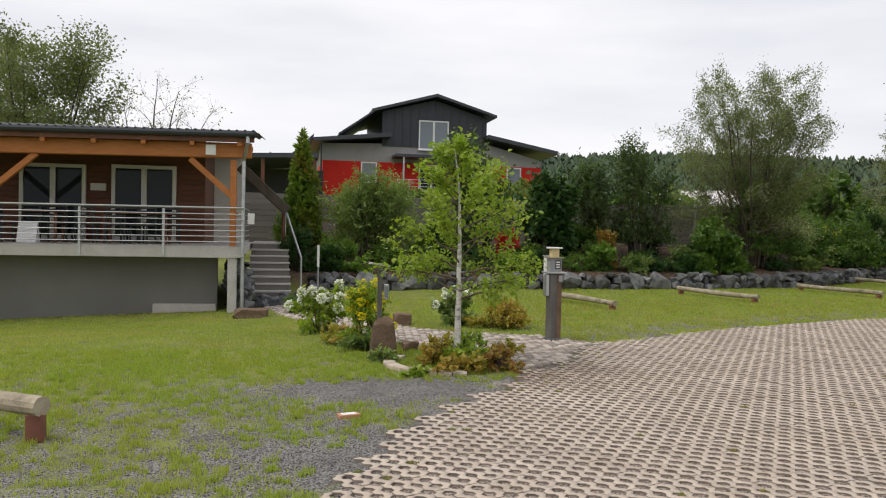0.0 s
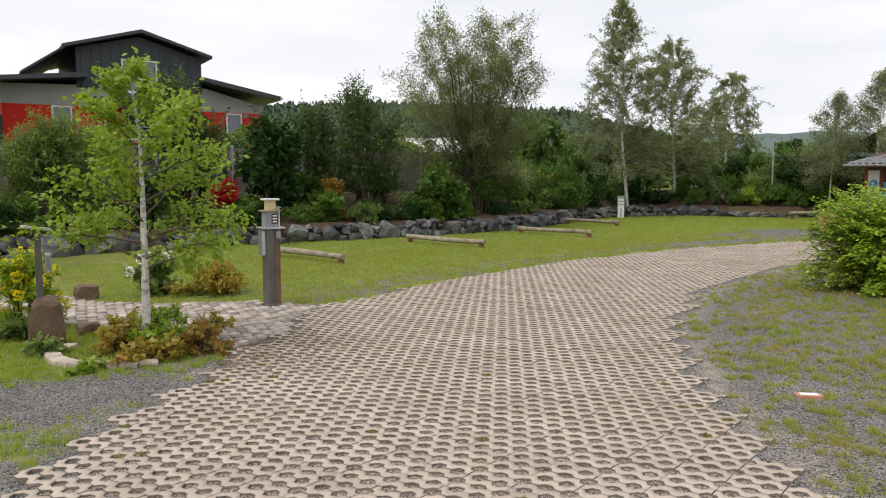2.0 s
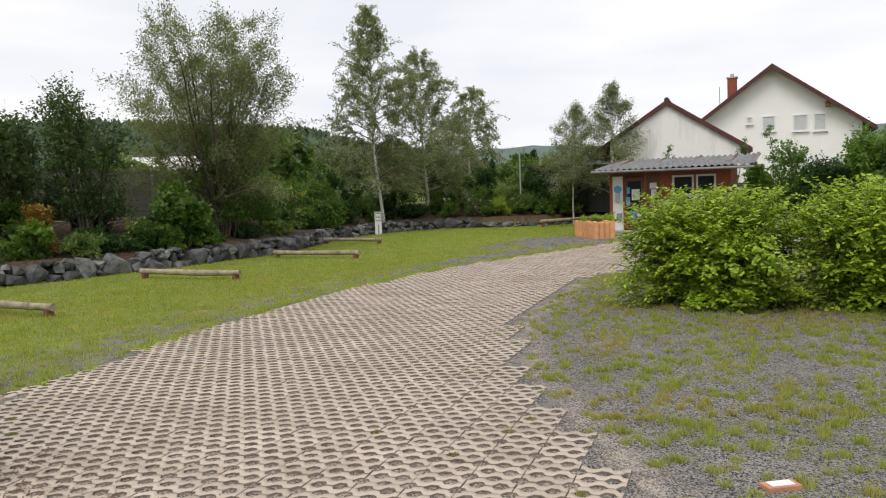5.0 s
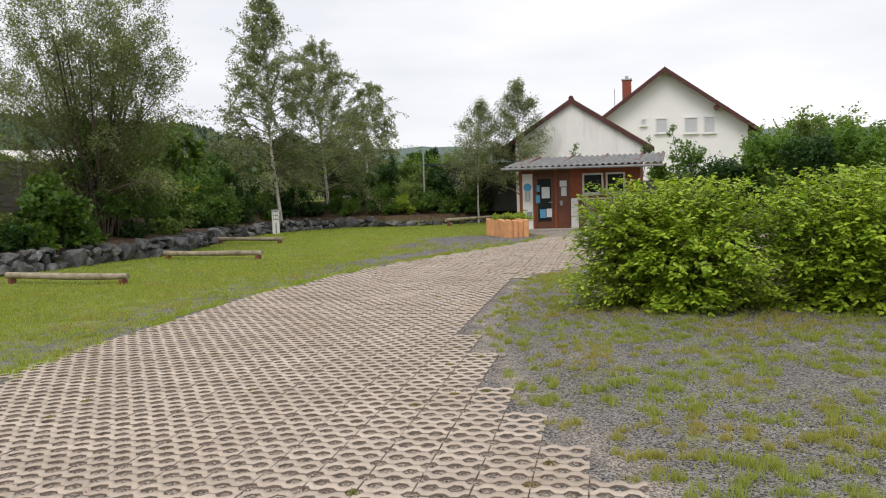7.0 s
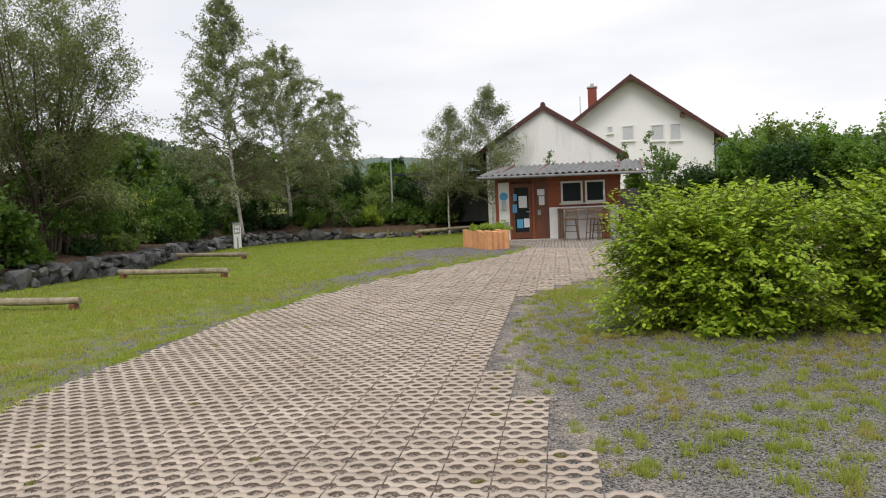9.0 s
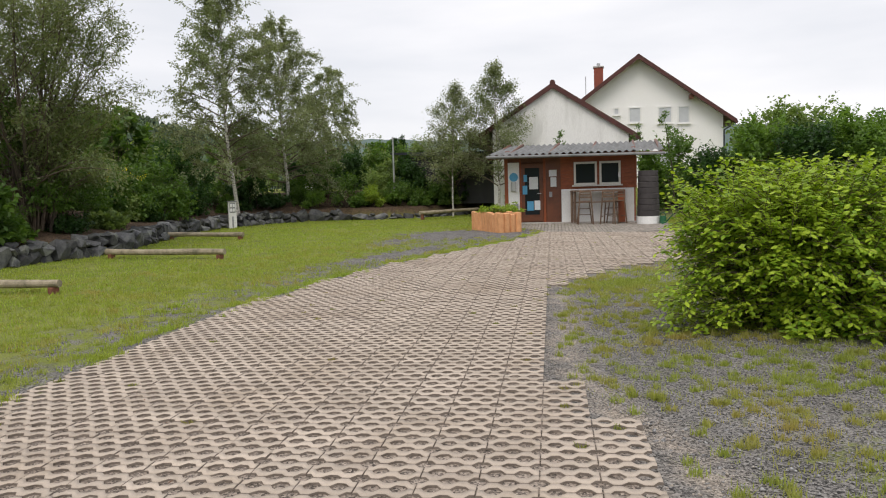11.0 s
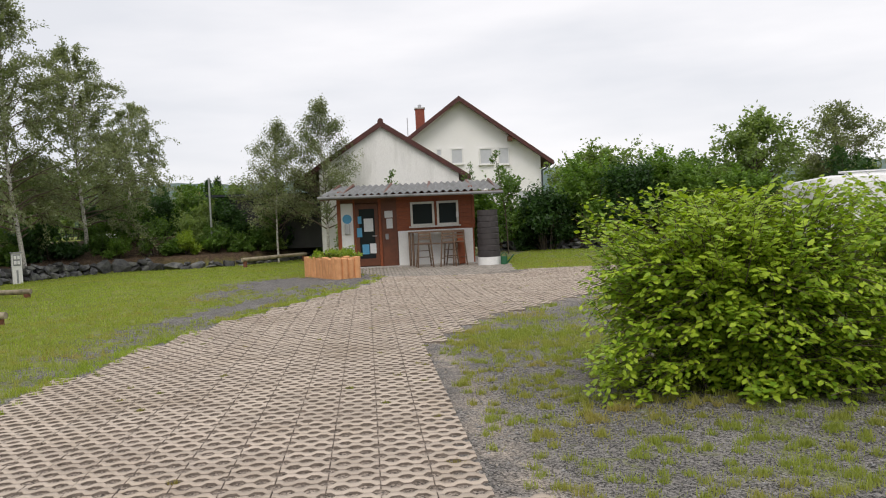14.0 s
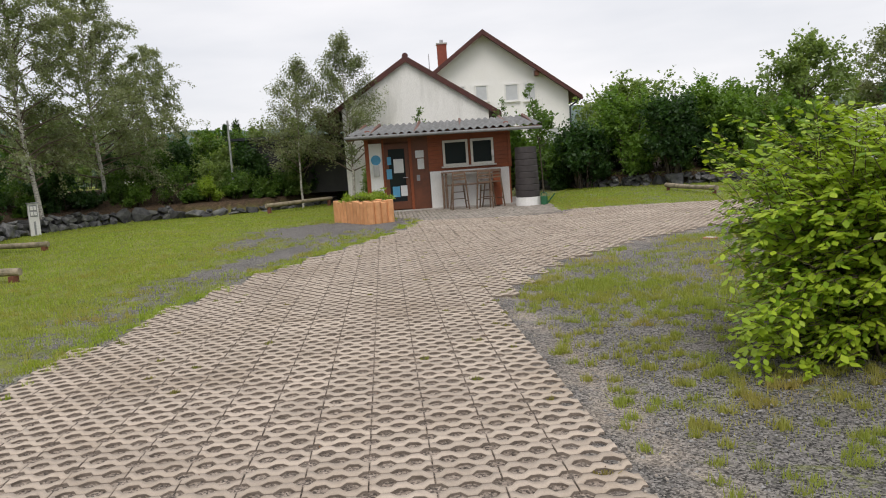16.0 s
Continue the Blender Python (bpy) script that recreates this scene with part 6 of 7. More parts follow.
fill_bank(WALL, -0.3, 14, 0.85, 0.75, ((0.8, 1.3), (0.4, 0.75)), 48, "low bank planting")
fill_bank(WALL, -0.3, 40, 1.5, 1.05, ((0.8, 1.5), (0.4, 0.85)), 41, "low bank planting")
fill_bank(WALL, -0.3, 14.5, 1.25, 1.5, ((1.0, 1.6), (0.55, 1.05)), 46, "low bank planting")
fill_bank(WALL, 1.0, 16, 2.2, 2.4, ((1.3, 2.0), (0.8, 1.4)), 42, "bank shrubs")
fill_bank(WALL, 17, 41, 1.5, 1.7, ((1.1, 1.8), (0.6, 1.2)), 47, "low bank planting")
fill_bank(WALL, 16, 41, 1.6, 2.6, ((1.5, 2.3), (1.0, 1.9)), 45, "bank shrubs")
fill_bank(WALL, 16, 42, 2.0, 4.6, ((2.0, 2.8), (1.6, 2.6)), 43, "bank shrubs")
fill_bank(WALL_EAST, 30, 40, 1.2, 2.0, ((1.6, 2.2), (1.2, 1.9)), 49, "shrubs beyond the kiosk")
fill_bank(WALL_EAST, 30, 40, 1.4, 1.0, ((1.4, 2.0), (0.8, 1.5)), 44, "shrubs beyond the kiosk")
for i, (x, y, w, h) in enumerate(((35.0, 25.6, 2.0, 1.5), (35.2, 27.2, 2.2, 1.9), (36.2, 24.2, 1.6, 1.1), (34.4, 23.9, 1.2, 0.9), (34.6, 28.6, 2.2, 1.8))):
    bush("shrub", x, y, w, w, h, M["leaf_mid" if i % 2 else "leaf_dark"], "leafy shrub before the dark shed", 5000, 0.1, 0.3, 90 + i, "shrub", "bank shrubs")
for i, (x, y, w, h, m, txt) in enumerate(((32.2, 25.9, 1.1, 0.95, "leaf_birch", "yellow-green upright perennial on the bank"), (33.2, 25.2, 1.7, 1.2, "leaf_mid", "leafy shrub on the bank"), (33.9, 24.3, 1.3, 0.9, "leaf_mid", "low green shrub on the bank"), (34.9, 23.5, 1.5, 1.0, "leaf_light", "rounded light green shrub on the bank"), (32.2, 27.3, 1.8, 1.5, "leaf_mid", "leafy shrub on the bank"), (35.9, 23.2, 1.3, 1.2, "leaf_dark", "dark shrub beside the shed"), (32.9, 26.4, 1.5, 1.6, "leaf_light", "tall pale green perennial on the bank"))):
    bush("shrub", x, y, w, w, h, M[m], txt, 2600, 0.085, 0.26, 190 + i, "shrub", "bank shrubs")
for i, (x, y, w, h) in enumerate(((42.0, 30.8, 1.3, 3.2), (40.0, 32.1, 1.5, 2.9))):
    conifer("conifer", x, y, w, h, M["leaf_dark"], "narrow dark conifer rising behind the bank", 500, 0.15, 0.2, 210 + i, "dark conifers", z=0.9)
# greenery east of the kiosk
for i, (x, y, w, d, h, m) in enumerate(((37.9, 13.4, 4.6, 3.0, 3.0, "leaf_mid"), (37.6, 10.2, 4.6, 3.0, 3.4, "leaf_fresh"), (38.5, 6.8, 4.4, 3.0, 3.2, "leaf_fresh"), (36.8, 4.2, 3.8, 2.8, 2.3, "leaf_fresh"), (35.6, 1.2, 3.8, 2.6, 2.6, "leaf_dark"), (35, -2.6, 4, 3, 3.4, "leaf_mid"), (34.6, 14.2, 1.2, 1.0, 2.5, "leaf_mid"), (36.6, 12.0, 3.0, 2.6, 2.6, "leaf_dark"), (36.4, 8.6, 3.4, 2.6, 2.9, "leaf_dark"), (36.9, 6.2, 3.0, 2.4, 2.4, "leaf_fresh"))):
    bush("shrub", x, y, w, d, h, M[m], "tall leafy shrub behind the stone edging", 9000, 0.12, 0.34, 70 + i, "shrub", "shrubs beyond the kiosk", lobes=14)
tree("tree", 38.2, 3.8, 3.7, 2.0, M["leaf_light"], M["bark"], "round-crowned green tree beyond the shrubs", 6500, 0.15, 0.4, trunk=0.14, clear=0.3, upright=0.9, limbs=34, twigs=7, seed=80, scatter=0.1, top_taper=0.7, twig_len=0.8)
tree("tree", 42.5, -0.6, 4.4, 2.3, M["leaf_tall"], M["bark"], "airy grey-green tree beyond the caravan", 6000, 0.13, 0.36, trunk=0.14, clear=0.3, upright=0.9, limbs=34, twigs=7, seed=81, scatter=0.1, top_taper=0.6, twig_len=0.8)
tree("tree", 56.0, 11.2, 4.6, 3.8, M["leaf_light"], M["bark"], "broad light green tree beside the white house", 6500, 0.22, 0.4, trunk=0.2, clear=0.25, upright=0.8, limbs=36, twigs=7, seed=82, scatter=0.15, top_taper=0.7, twig_len=1.2, z=0.0)
for i, (x, y, hh) in enumerate(((33.1, 17.4, 3.5), (33.5, 14.9, 3.6), (34.6, 13.3, 4.3))):
    tree("sapling", x, y, hh, 0.6, M["leaf_mid"], M["bark"], "slender leafy sapling rising behind the kiosk roof", 700, 0.09, 0.34, trunk=0.03, clear=0.3, upright=1.1, limbs=14, twigs=3, seed=120 + i, scatter=0.05, twig_len=0.25, group="saplings behind the kiosk")
# trees behind the terrace pavilion
tree("tree", -9.9, 29.0, 9.0, 5.2, M["leaf_willow"], M["bark"], "tall grey-green tree behind the pavilion", 42000, 0.11, 0.32, stems=7, trunk=0.2, clear=0.2, upright=0.9, limbs=110, twigs=8, seed=83, scatter=0.22, top_taper=0.6, twig_len=0.9, z=0.5)
tree("tree", -6.0, 28.0, 7.2, 3.6, M["leaf_tall"], M["bark"], "nearly bare pale-twigged tree behind the pavilion", 500, 0.1, 0.3, stems=6, trunk=0.18, clear=0.25, upright=0.9, limbs=72, twigs=8, seed=84, scatter=0.1, top_taper=0.6, twig_len=1.2, z=0.5)
# garden bed by the path
bush("hydrangea", -0.75, 12.6, 1.15, 0.95, 0.82, M["leaf_birch"], "hydrangea bush with creamy white flower heads", 1100, 0.09, 0.36, 100, "shrub", flowers=(M["hydrangea"], 14, 0.085, 170), lobes=12, shell=0.8)
bush("goldenrod", -0.2, 10.95, 0.8, 0.7, 0.95, M["leaf_birch"], "goldenrod with bright yellow blossom sprays", 2200, 0.09, 0.16, 101, "flower", flowers=(M["yellow"], 34, 0.07, 60))
bush("hydrangea", 1.7, 13.3, 0.9, 0.8, 0.75, M["leaf_light"], "white hydrangea behind the young birch", 1200, 0.09, 0.36, 102, "shrub", flowers=(M["hydrangea"], 9, 0.075, 120))
bush("shrub", 2.5, 12.7, 1.4, 0.9, 0.52, M["spirea"], "low yellowish russet garden shrub", 4200, 0.05, 0.3, 103, "shrub")
for gx0, gy0, gw, gh, gm, gt in ((1.25, 8.7, 0.8, 0.3, "redleaf", "russet"), (0.8, 8.55, 0.8, 0.28, "spirea", "yellow-green"), (0.6, 9.15, 0.8, 0.4, "spirea", "yellow-green"), (1.4, 9.1, 0.7, 0.32, "spirea", "yellowed"), (1.0, 9.4, 0.8, 0.42, "leaf_birch", "light green"), (0.95, 8.95, 0.8, 0.3, "leaf_birch", "light green"), (0.2, 8.45, 0.5, 0.14, "leaf_birch", "pale"), (-0.1, 9.35, 0.45, 0.2, "leaf_light", "pale")):
    bush("ground_cover", gx0, gy0, gw, gw * 0.75, gh, M[gm], gt + " ground cover round the birch", int(900 * gw), 0.055, 0.38, 500 + int(gx0 * 100), "plant", "birch bed plants", lobes=14, shell=0.9, bottom=0.01)
bush("ground_cover", -0.5, 11.2, 1.1, 0.9, 0.26, M["spirea"], "withered brownish perennials beside the path", 1500, 0.07, 0.25, 106, "plant")
bush("ground_cover", -0.2, 10.5, 0.9, 0.7, 0.28, M["leaf_light"], "green perennials beside the standing stone", 1500, 0.07, 0.25, 107, "plant")
bush("shrub", -0.9, 21.2, 1.4, 1.0, 1.3, M["leaf_dark"], "dark low shrub beside the steps", 4000, 0.07, 0.3, 108, "shrub")
bush("shrub", -1.0, 16.9, 0.8, 0.6, 0.4, M["leaf_mid"], "lavender tuft beside the steps", 1500, 0.08, 0.12, 109, "plant")
bush("herbs", 25.1, 16.6, 1.1, 1.5, 0.35, M["leaf_birch"], "fresh green herbs in the palisade planter", 1400, 0.09, 0.2, 110, "plant", z=0.44)
for i, (x, y) in enumerate(((52, 3), (56, -2), (50, 7.5), (60, 5), (66, -6), (62, 11), (46, 4.5), (45, 0.0))):
    bush("wood_edge_tree", x, y, 5.5, 5.5, 3.6, M[("leaf_mid", "leaf_light")[i % 2]], "distant rounded tree beyond the caravan", 4200, 0.24, 0.4, 240 + i, "tree", "wood edge trees", z=0.2, lobes=14)
# loose woods between bank and hill
for i in range(16):
    r = np.random.default_rng(300 + i)
    x, y = 6 + i * 3.6, 40 + r.uniform(-4, 10) - max(0, i - 9) * 0.6
    if 33 < x < 48 and y < 44 and i > 9:
        y += 6
    bush("wood_edge_tree", x, y, r.uniform(4, 6), r.uniform(4, 6), r.uniform(3.2, 5.2), M[("leaf_mid", "leaf_dark", "leaf_light")[i % 3]], "distant rounded tree at the edge of the wood", 3500, 0.26, 0.4, 200 + i, "tree", "wood edge trees", z=0.3, lobes=13)


def hill():
    """The wooded ridge all round the north and east, built of many small crowns."""
    r = np.random.default_rng(9)
    az = np.radians(np.concatenate([np.linspace(-60, 25, 60), np.linspace(25, 100, 220), np.linspace(100, 200, 60)]))
    el = np.interp(np.degrees(az), [-60, 0, 25, 33, 40, 50, 62, 75, 90, 120, 200], [1.0, 1.0, 1.0, 1.2, 1.8, 4.6, 5.3, 5.0, 4.6, 3.6, 2.5])
    rows = np.linspace(0, 1, 9)
    A, K = np.meshgrid(az, rows, indexing="ij")
    E = np.repeat(el[:, None], len(rows), 1)
    D = 150 + 170 * K
    Z = np.tan(np.radians(E)) * 320 * K ** 0.9 - 1.0
    V = np.stack([D * np.cos(A), D * np.sin(A), Z], -1).reshape(-1, 3)
    m, n = A.shape
    g = np.arange(m * n).reshape(m, n)
    F = np.stack([g[:-1, :-1], g[1:, :-1], g[1:, 1:], g[:-1, 1:]], -1).reshape(-1, 4)
    me = raw_mesh("hill", V, F, M["woods"], True)
    tagged(new("hill", me), "wooded dark green hillside in the distance", "hill", kind="structure")
    # crowns of the wood: low spires and rounds
    cnt = 5200
    a = np.radians(r.uniform(40, 92, cnt))
    k = r.uniform(0.05, 1, cnt) ** 0.6
    e = np.interp(np.degrees(a), np.degrees(az), el)
    d = 150 + 170 * k
    z = np.tan(np.radians(e)) * 320 * k ** 0.9 - 1.0
    h, w = r.uniform(3.5, 7, cnt), r.uniform(1.6, 3.2, cnt)
    ring = 6
    t = np.arange(ring) * 2 * math.pi / ring
    parts = []
    for f, s in ((-0.3, 0.8), (0.25, 1.0), (0.65, 0.62)):
        rr = w[:, None] * s * r.uniform(0.75, 1.2, (cnt, ring))
        parts.append(np.stack([d[:, None] * np.cos(a)[:, None] + rr * np.cos(t), d[:, None] * np.sin(a)[:, None] + rr * np.sin(t), np.repeat((z + h * f)[:, None], ring, 1)], -1))
    tip = np.stack([d * np.cos(a), d * np.sin(a), z + h], -1)[:, None].repeat(ring, 1) + r.normal(0, 0.25, (cnt, ring, 3))
    parts.append(tip)
    V = np.stack(parts, 1).reshape(-1, 3)
    b = (np.arange(cnt) * 4 * ring)[:, None, None]
    i, q = np.meshgrid(np.arange(3), np.arange(ring), indexing="ij")
    one = np.stack([i * ring + q, i * ring + (q + 1) % ring, (i + 1) * ring + (q + 1) % ring, (i + 1) * ring + q], -1).reshape(1, -1, 4)
    F = (b + one).reshape(-1, 4)
    tagged(new("far_woods", raw_mesh("far_woods", V, F, M["woods"])), "dense dark green woods covering the far hillside", "woods", kind="stuff")


M["woods"] = surface("far_wood", (0.05, 0.085, 0.05), (0.08, 0.115, 0.06), 0.02, 0.4, 0.95, 0.0, vary=0.3)
hill()


def far_ridge():
    """The long wooded ridge beyond the valley."""
    az = np.radians(np.linspace(-80, 220, 300))
    top = 78 + 16 * np.sin(az * 3.1 + 0.4) + 6 * np.sin(az * 11) + 2.2 * np.sin(az * 47) + 1.6 * np.sin(az * 131)
    V = np.concatenate([np.stack([d * np.cos(az), d * np.sin(az), z], -1) for d, z in ((900, np.full(300, -2.0)), (1250, top * 0.6), (1600, top), (1900, top * 0.7))])
    k = np.arange(299)
    F = np.concatenate([np.stack([k + a * 300, k + 1 + a * 300, k + 1 + (a + 1) * 300, k + (a + 1) * 300], -1) for a in range(3)])
    tagged(new("ridge", raw_mesh("ridge", V, F, M["ridge"], True)), "distant wooded ridge coloured blue-green with haze", "hill", kind="structure")


# Distance haze is mixed into this cooler, paler wood colour.
M["ridge"] = surface("hazed_ridge_wood", (0.07, 0.115, 0.10), (0.1, 0.145, 0.125), 0.006, 0.05, 0.95, 0.0)
far_ridge()
cb = thing("container", (40.6, 36.2, 0.2), "white garden container standing beyond the bank", "container")
part("body", box(40.2, 41.0, 35.8, 36.8, 0.2, 1.95, 0.04), M["van"], cb)
part("lid", box(40.15, 41.05, 35.75, 36.85, 1.95, 2.05, 0.02), M["van"], cb)



# ---- paving of wavy lattice stones ----
TURN_U = radians(20.2)
UX, UY = math.cos(TURN_U), math.sin(TURN_U)
PITCH, LONG, GAP = 0.11, 0.30, 0.045


def gap_half(v, phase):
    """Half the width of the hollow between two rows at v along the stone."""
    q = (v + (0.075 if phase else 0.0)) % 0.15
    q = np.minimum(q, 0.15 - q)
    return GAP * np.clip((0.052 - q) / 0.029, 0, 1)


def stone_arrays(odd):
    v = np.array([0.0, 0.023, 0.052, 0.098, 0.127, 0.173, 0.202, 0.248, 0.277, 0.30])
    lo = gap_half(v, odd)
    hi = PITCH - gap_half(v, not odd)
    out = np.concatenate([np.stack([lo, v], -1), np.stack([hi, v], -1)[::-1]])
    c = np.array([PITCH / 2, LONG / 2])
    n = len(out)
    top, low = [], []
    for i in range(n):
        e1, e2 = out[i] - out[i - 1], out[(i + 1) % n] - out[i]
        nn = unit(np.array([-(e1 + e2)[1], (e1 + e2)[0]]))
        s = np.sign(np.dot(nn, c - out[i]))
        top.append(out[i] + nn * s * 0.0066)
        low.append(out[i] + nn * s * 0.0056)
    T, B = np.array(top) - c, np.array(low) - c
    for Q, k in ((T, 0.0052), (B, 0.0036)):
        e = np.abs(out[:, 1] - c[1]) > LONG / 2 - 1e-6
        Q[e, 1] = np.sign(Q[e, 1]) * (LONG / 2 - k)
    V = np.concatenate([np.c_[T, np.full(n, 0.009)], np.c_[B, np.full(n, 0.0068)], np.c_[B, np.full(n, -0.03)]])
    m = n // 2
    faces = [(i, i + 1, n - 2 - i, n - 1 - i) for i in range(m - 1)]
    for k in (0, n):
        faces += [(k + i, k + n + i, k + n + (i + 1) % n, k + (i + 1) % n) for i in range(n)]
    F = np.array(faces)
    return V, F


def darker_flanks(me, count, per, clean):
    """The flanks of each stone, its last faces, take a darker concrete."""
    me.materials.append(M["flank_dark"])
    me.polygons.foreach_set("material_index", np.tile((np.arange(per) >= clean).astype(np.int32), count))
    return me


def lay_paving():
    r = np.random.default_rng(3)
    pv = thing("paving", (0, 0, 0), "beige lattice paving stones with gravel-filled hollows", "paving", kind="structure")
    I, J = np.meshgrid(np.arange(-60, 420), np.arange(-90, 90), indexing="ij")
    I, J = I.ravel(), J.ravel()
    cu, cv = (I + 0.5) * PITCH, (J + 0.5) * LONG
    wob = 0.006 * np.sin(cv * 0.7 + cu * 0.3)
    X, Y = UX * (cu + wob) - UY * cv, UY * (cu + wob) + UX * cv
    inn = inside(PAVED, X, Y)
    d, _ = line_distance(PAVED, X, Y, True)
    keep = (inn & (d > 0.02 + 0.06 * r.uniform(0, 1, len(X)))) & (Y > -4)
    keep &= ~inside([(24.1, 11.2), (29, 11.2), (29, 18), (24.1, 18)], X, Y)
    X, Y, I = X[keep], Y[keep], I[keep]
    Z = r.normal(0, 0.0018, len(X))
    tilt = np.radians(r.normal(0, 0.5, len(X)))
    spin = TURN_U + np.radians(r.normal(0, 0.5, len(X)))
    near = np.argsort(np.hypot(X - 9.0, Y - 10.3))[:290]
    is_near = np.zeros(len(X), bool)
    is_near[near] = True
    V, F = stone_arrays(False)
    per, clean = len(F), len(F) - len(V) // 3
    meshes = [darker_flanks(raw_mesh("paving_stone", *stone_arrays(k), M["paver"]), 1, per, clean) for k in (False, True)]
    for i in np.nonzero(is_near)[0]:
        ob = new("paving_stone", meshes[int(I[i] % 2)])
        ob.parent = pv
        ob.matrix_basis = pose(X[i], Y[i], Z[i], math.degrees(tilt[i]), 0, math.degrees(spin[i]))
    VV, FF, base = [], [], 0
    for k in (0, 1):
        V, F = stone_arrays(bool(k))
        s = (~is_near) & (I % 2 == k)
        x, y, z, t, a = X[s], Y[s], Z[s], tilt[s], spin[s]
        vx = V[None, :, 0] * np.cos(a)[:, None] - V[None, :, 1] * np.sin(a)[:, None] + x[:, None]
        vy = V[None, :, 0] * np.sin(a)[:, None] + V[None, :, 1] * np.cos(a)[:, None] + y[:, None]
        vz = V[None, :, 2] + V[None, :, 1] * np.sin(t)[:, None] + z[:, None]
        VV.append(np.stack([vx, vy, vz], -1).reshape(-1, 3))
        FF.append((base + np.arange(len(x))[:, None, None] * len(V) + F[None]).reshape(-1, 4))
        base += len(x) * len(V)
    rest = new("paving_stones", darker_flanks(raw_mesh("paving_stones", np.concatenate(VV), np.concatenate(FF), M["paver"]), int((~is_near).sum()), per, clean))
    rest.parent = pv
    rest["kind"] = "stuff"
    return len(X)


lay_paving()


def lay_blocks(name, label, poly, w, d, gapw, angle, material, near, limit=280, jit=0.004, hole=None, height=0.004):
    """Small rectangular blocks in rows, with open joints."""
    r = np.random.default_rng(17)
    t = thing(name, (poly[0][0], poly[0][1], 0), label, "paving", kind="structure")
    a = radians(angle)
    xs, ys = [p[0] for p in poly], [p[1] for p in poly]
    cx, cy = sum(xs) / len(xs), sum(ys) / len(ys)
    R = max(max(xs) - min(xs), max(ys) - min(ys))
    i, j = np.meshgrid(np.arange(-int(R / w) - 1, int(R / w) + 2), np.arange(-int(R / d) - 1, int(R / d) + 2), indexing="ij")
    u = (i + 0.5 * (j % 2)) * w + r.normal(0, jit, i.shape)
    v = j * d + r.normal(0, jit, i.shape)
    X, Y = (cx + u * math.cos(a) - v * math.sin(a)).ravel(), (cy + u * math.sin(a) + v * math.cos(a)).ravel()
    k = inside(poly, X, Y)
    if hole:
        k &= ~inside(hole, X, Y)
    X, Y = X[k], Y[k]
    order = np.argsort(np.hypot(X - near[0], Y - near[1]))
    variants = []
    for q in range(5):
        rr = np.random.default_rng(40 + q)
        hw, hd, c = (w - gapw) / 2 * rr.uniform(0.9, 1.02), (d - gapw) / 2 * rr.uniform(0.9, 1.02), 0.009
        V = np.array([(sx * (hw - k1), sy * (hd - k1), z) for k1, z in ((c, height), (0.0, height - 0.008), (0.0, -0.035)) for sx, sy in ((-1, -1), (1, -1), (1, 1), (-1, 1))])
        V[:, :2] += np.tile(rr.normal(0, 0.004, (4, 2)), (3, 1))
        F = np.array([(0, 1, 2, 3)] + [(b + s, b + 4 + s, b + 4 + (s + 1) % 4, b + (s + 1) % 4) for b in (0, 4) for s in range(4)])
        variants.append((V, F, raw_mesh("block", V, F, material)))
    VV, FF, base = [], [], 0
    for n, q in enumerate(order):
        V, F, me = variants[int(r.integers(0, 5))]
        m = pose(X[q], Y[q], float(ground_z(X[q], Y[q])) + 0.02 + r.normal(0, 0.003), r.normal(0, 1), r.normal(0, 1), angle + r.normal(0, 2))
        if n < limit:
            ob = new("block", me)
            ob.parent = t
            ob.matrix_basis = ORIGIN[t.name] @ m
        else:
            mm = np.array(ORIGIN[t.name] @ m)
            VV.append(V @ mm[:3, :3].T + mm[:3, 3])
            FF.append(F + base)
            base += len(V)
    if VV:
        rest = new("blocks", raw_mesh("blocks", np.concatenate(VV), np.concatenate(FF), material))
        rest.parent = t
        rest["kind"] = "stuff"


APRON = [(24.25, 14.95), (24.2, 12.2), (25.4, 11.5), (26.6, 11.8), (29.2, 12.4), (28.1, 17.4), (26.4, 17.0), (24.9, 15.1)]
lay_blocks("cobble_path", "winding path of worn pinkish-grey granite setts", PATHWAY, 0.14, 0.115, 0.03, 25, M["sett"], (2.0, 11.0))
lay_blocks("apron", "apron of small grey-beige concrete blocks before the kiosk", APRON, 0.21, 0.105, 0.012, 20, M["block"], (25.5, 13.5))
ed = thing("bed_edging", (0.2, 9.0, 0), "curved edging of pale setts round the birch bed", "edging", kind="structure")
for i in range(12):
    a = radians(146 + i * 10)
    b = box(-0.082, 0.082, -0.075, 0.075, -0.05, 0.06, 0.012)
    me = finish("edging_stone", b, M["paver"])
    ob = new("edging_stone", me)
    ob.parent = ed
    x, y = 0.95 + 0.98 * math.cos(a), 9.15 + 0.78 * math.sin(a)
    ob.matrix_basis = ORIGIN[ed.name] @ pose(x, y, -0.03, random.uniform(-4, 4), random.uniform(-4, 4), math.degrees(a) + 90)


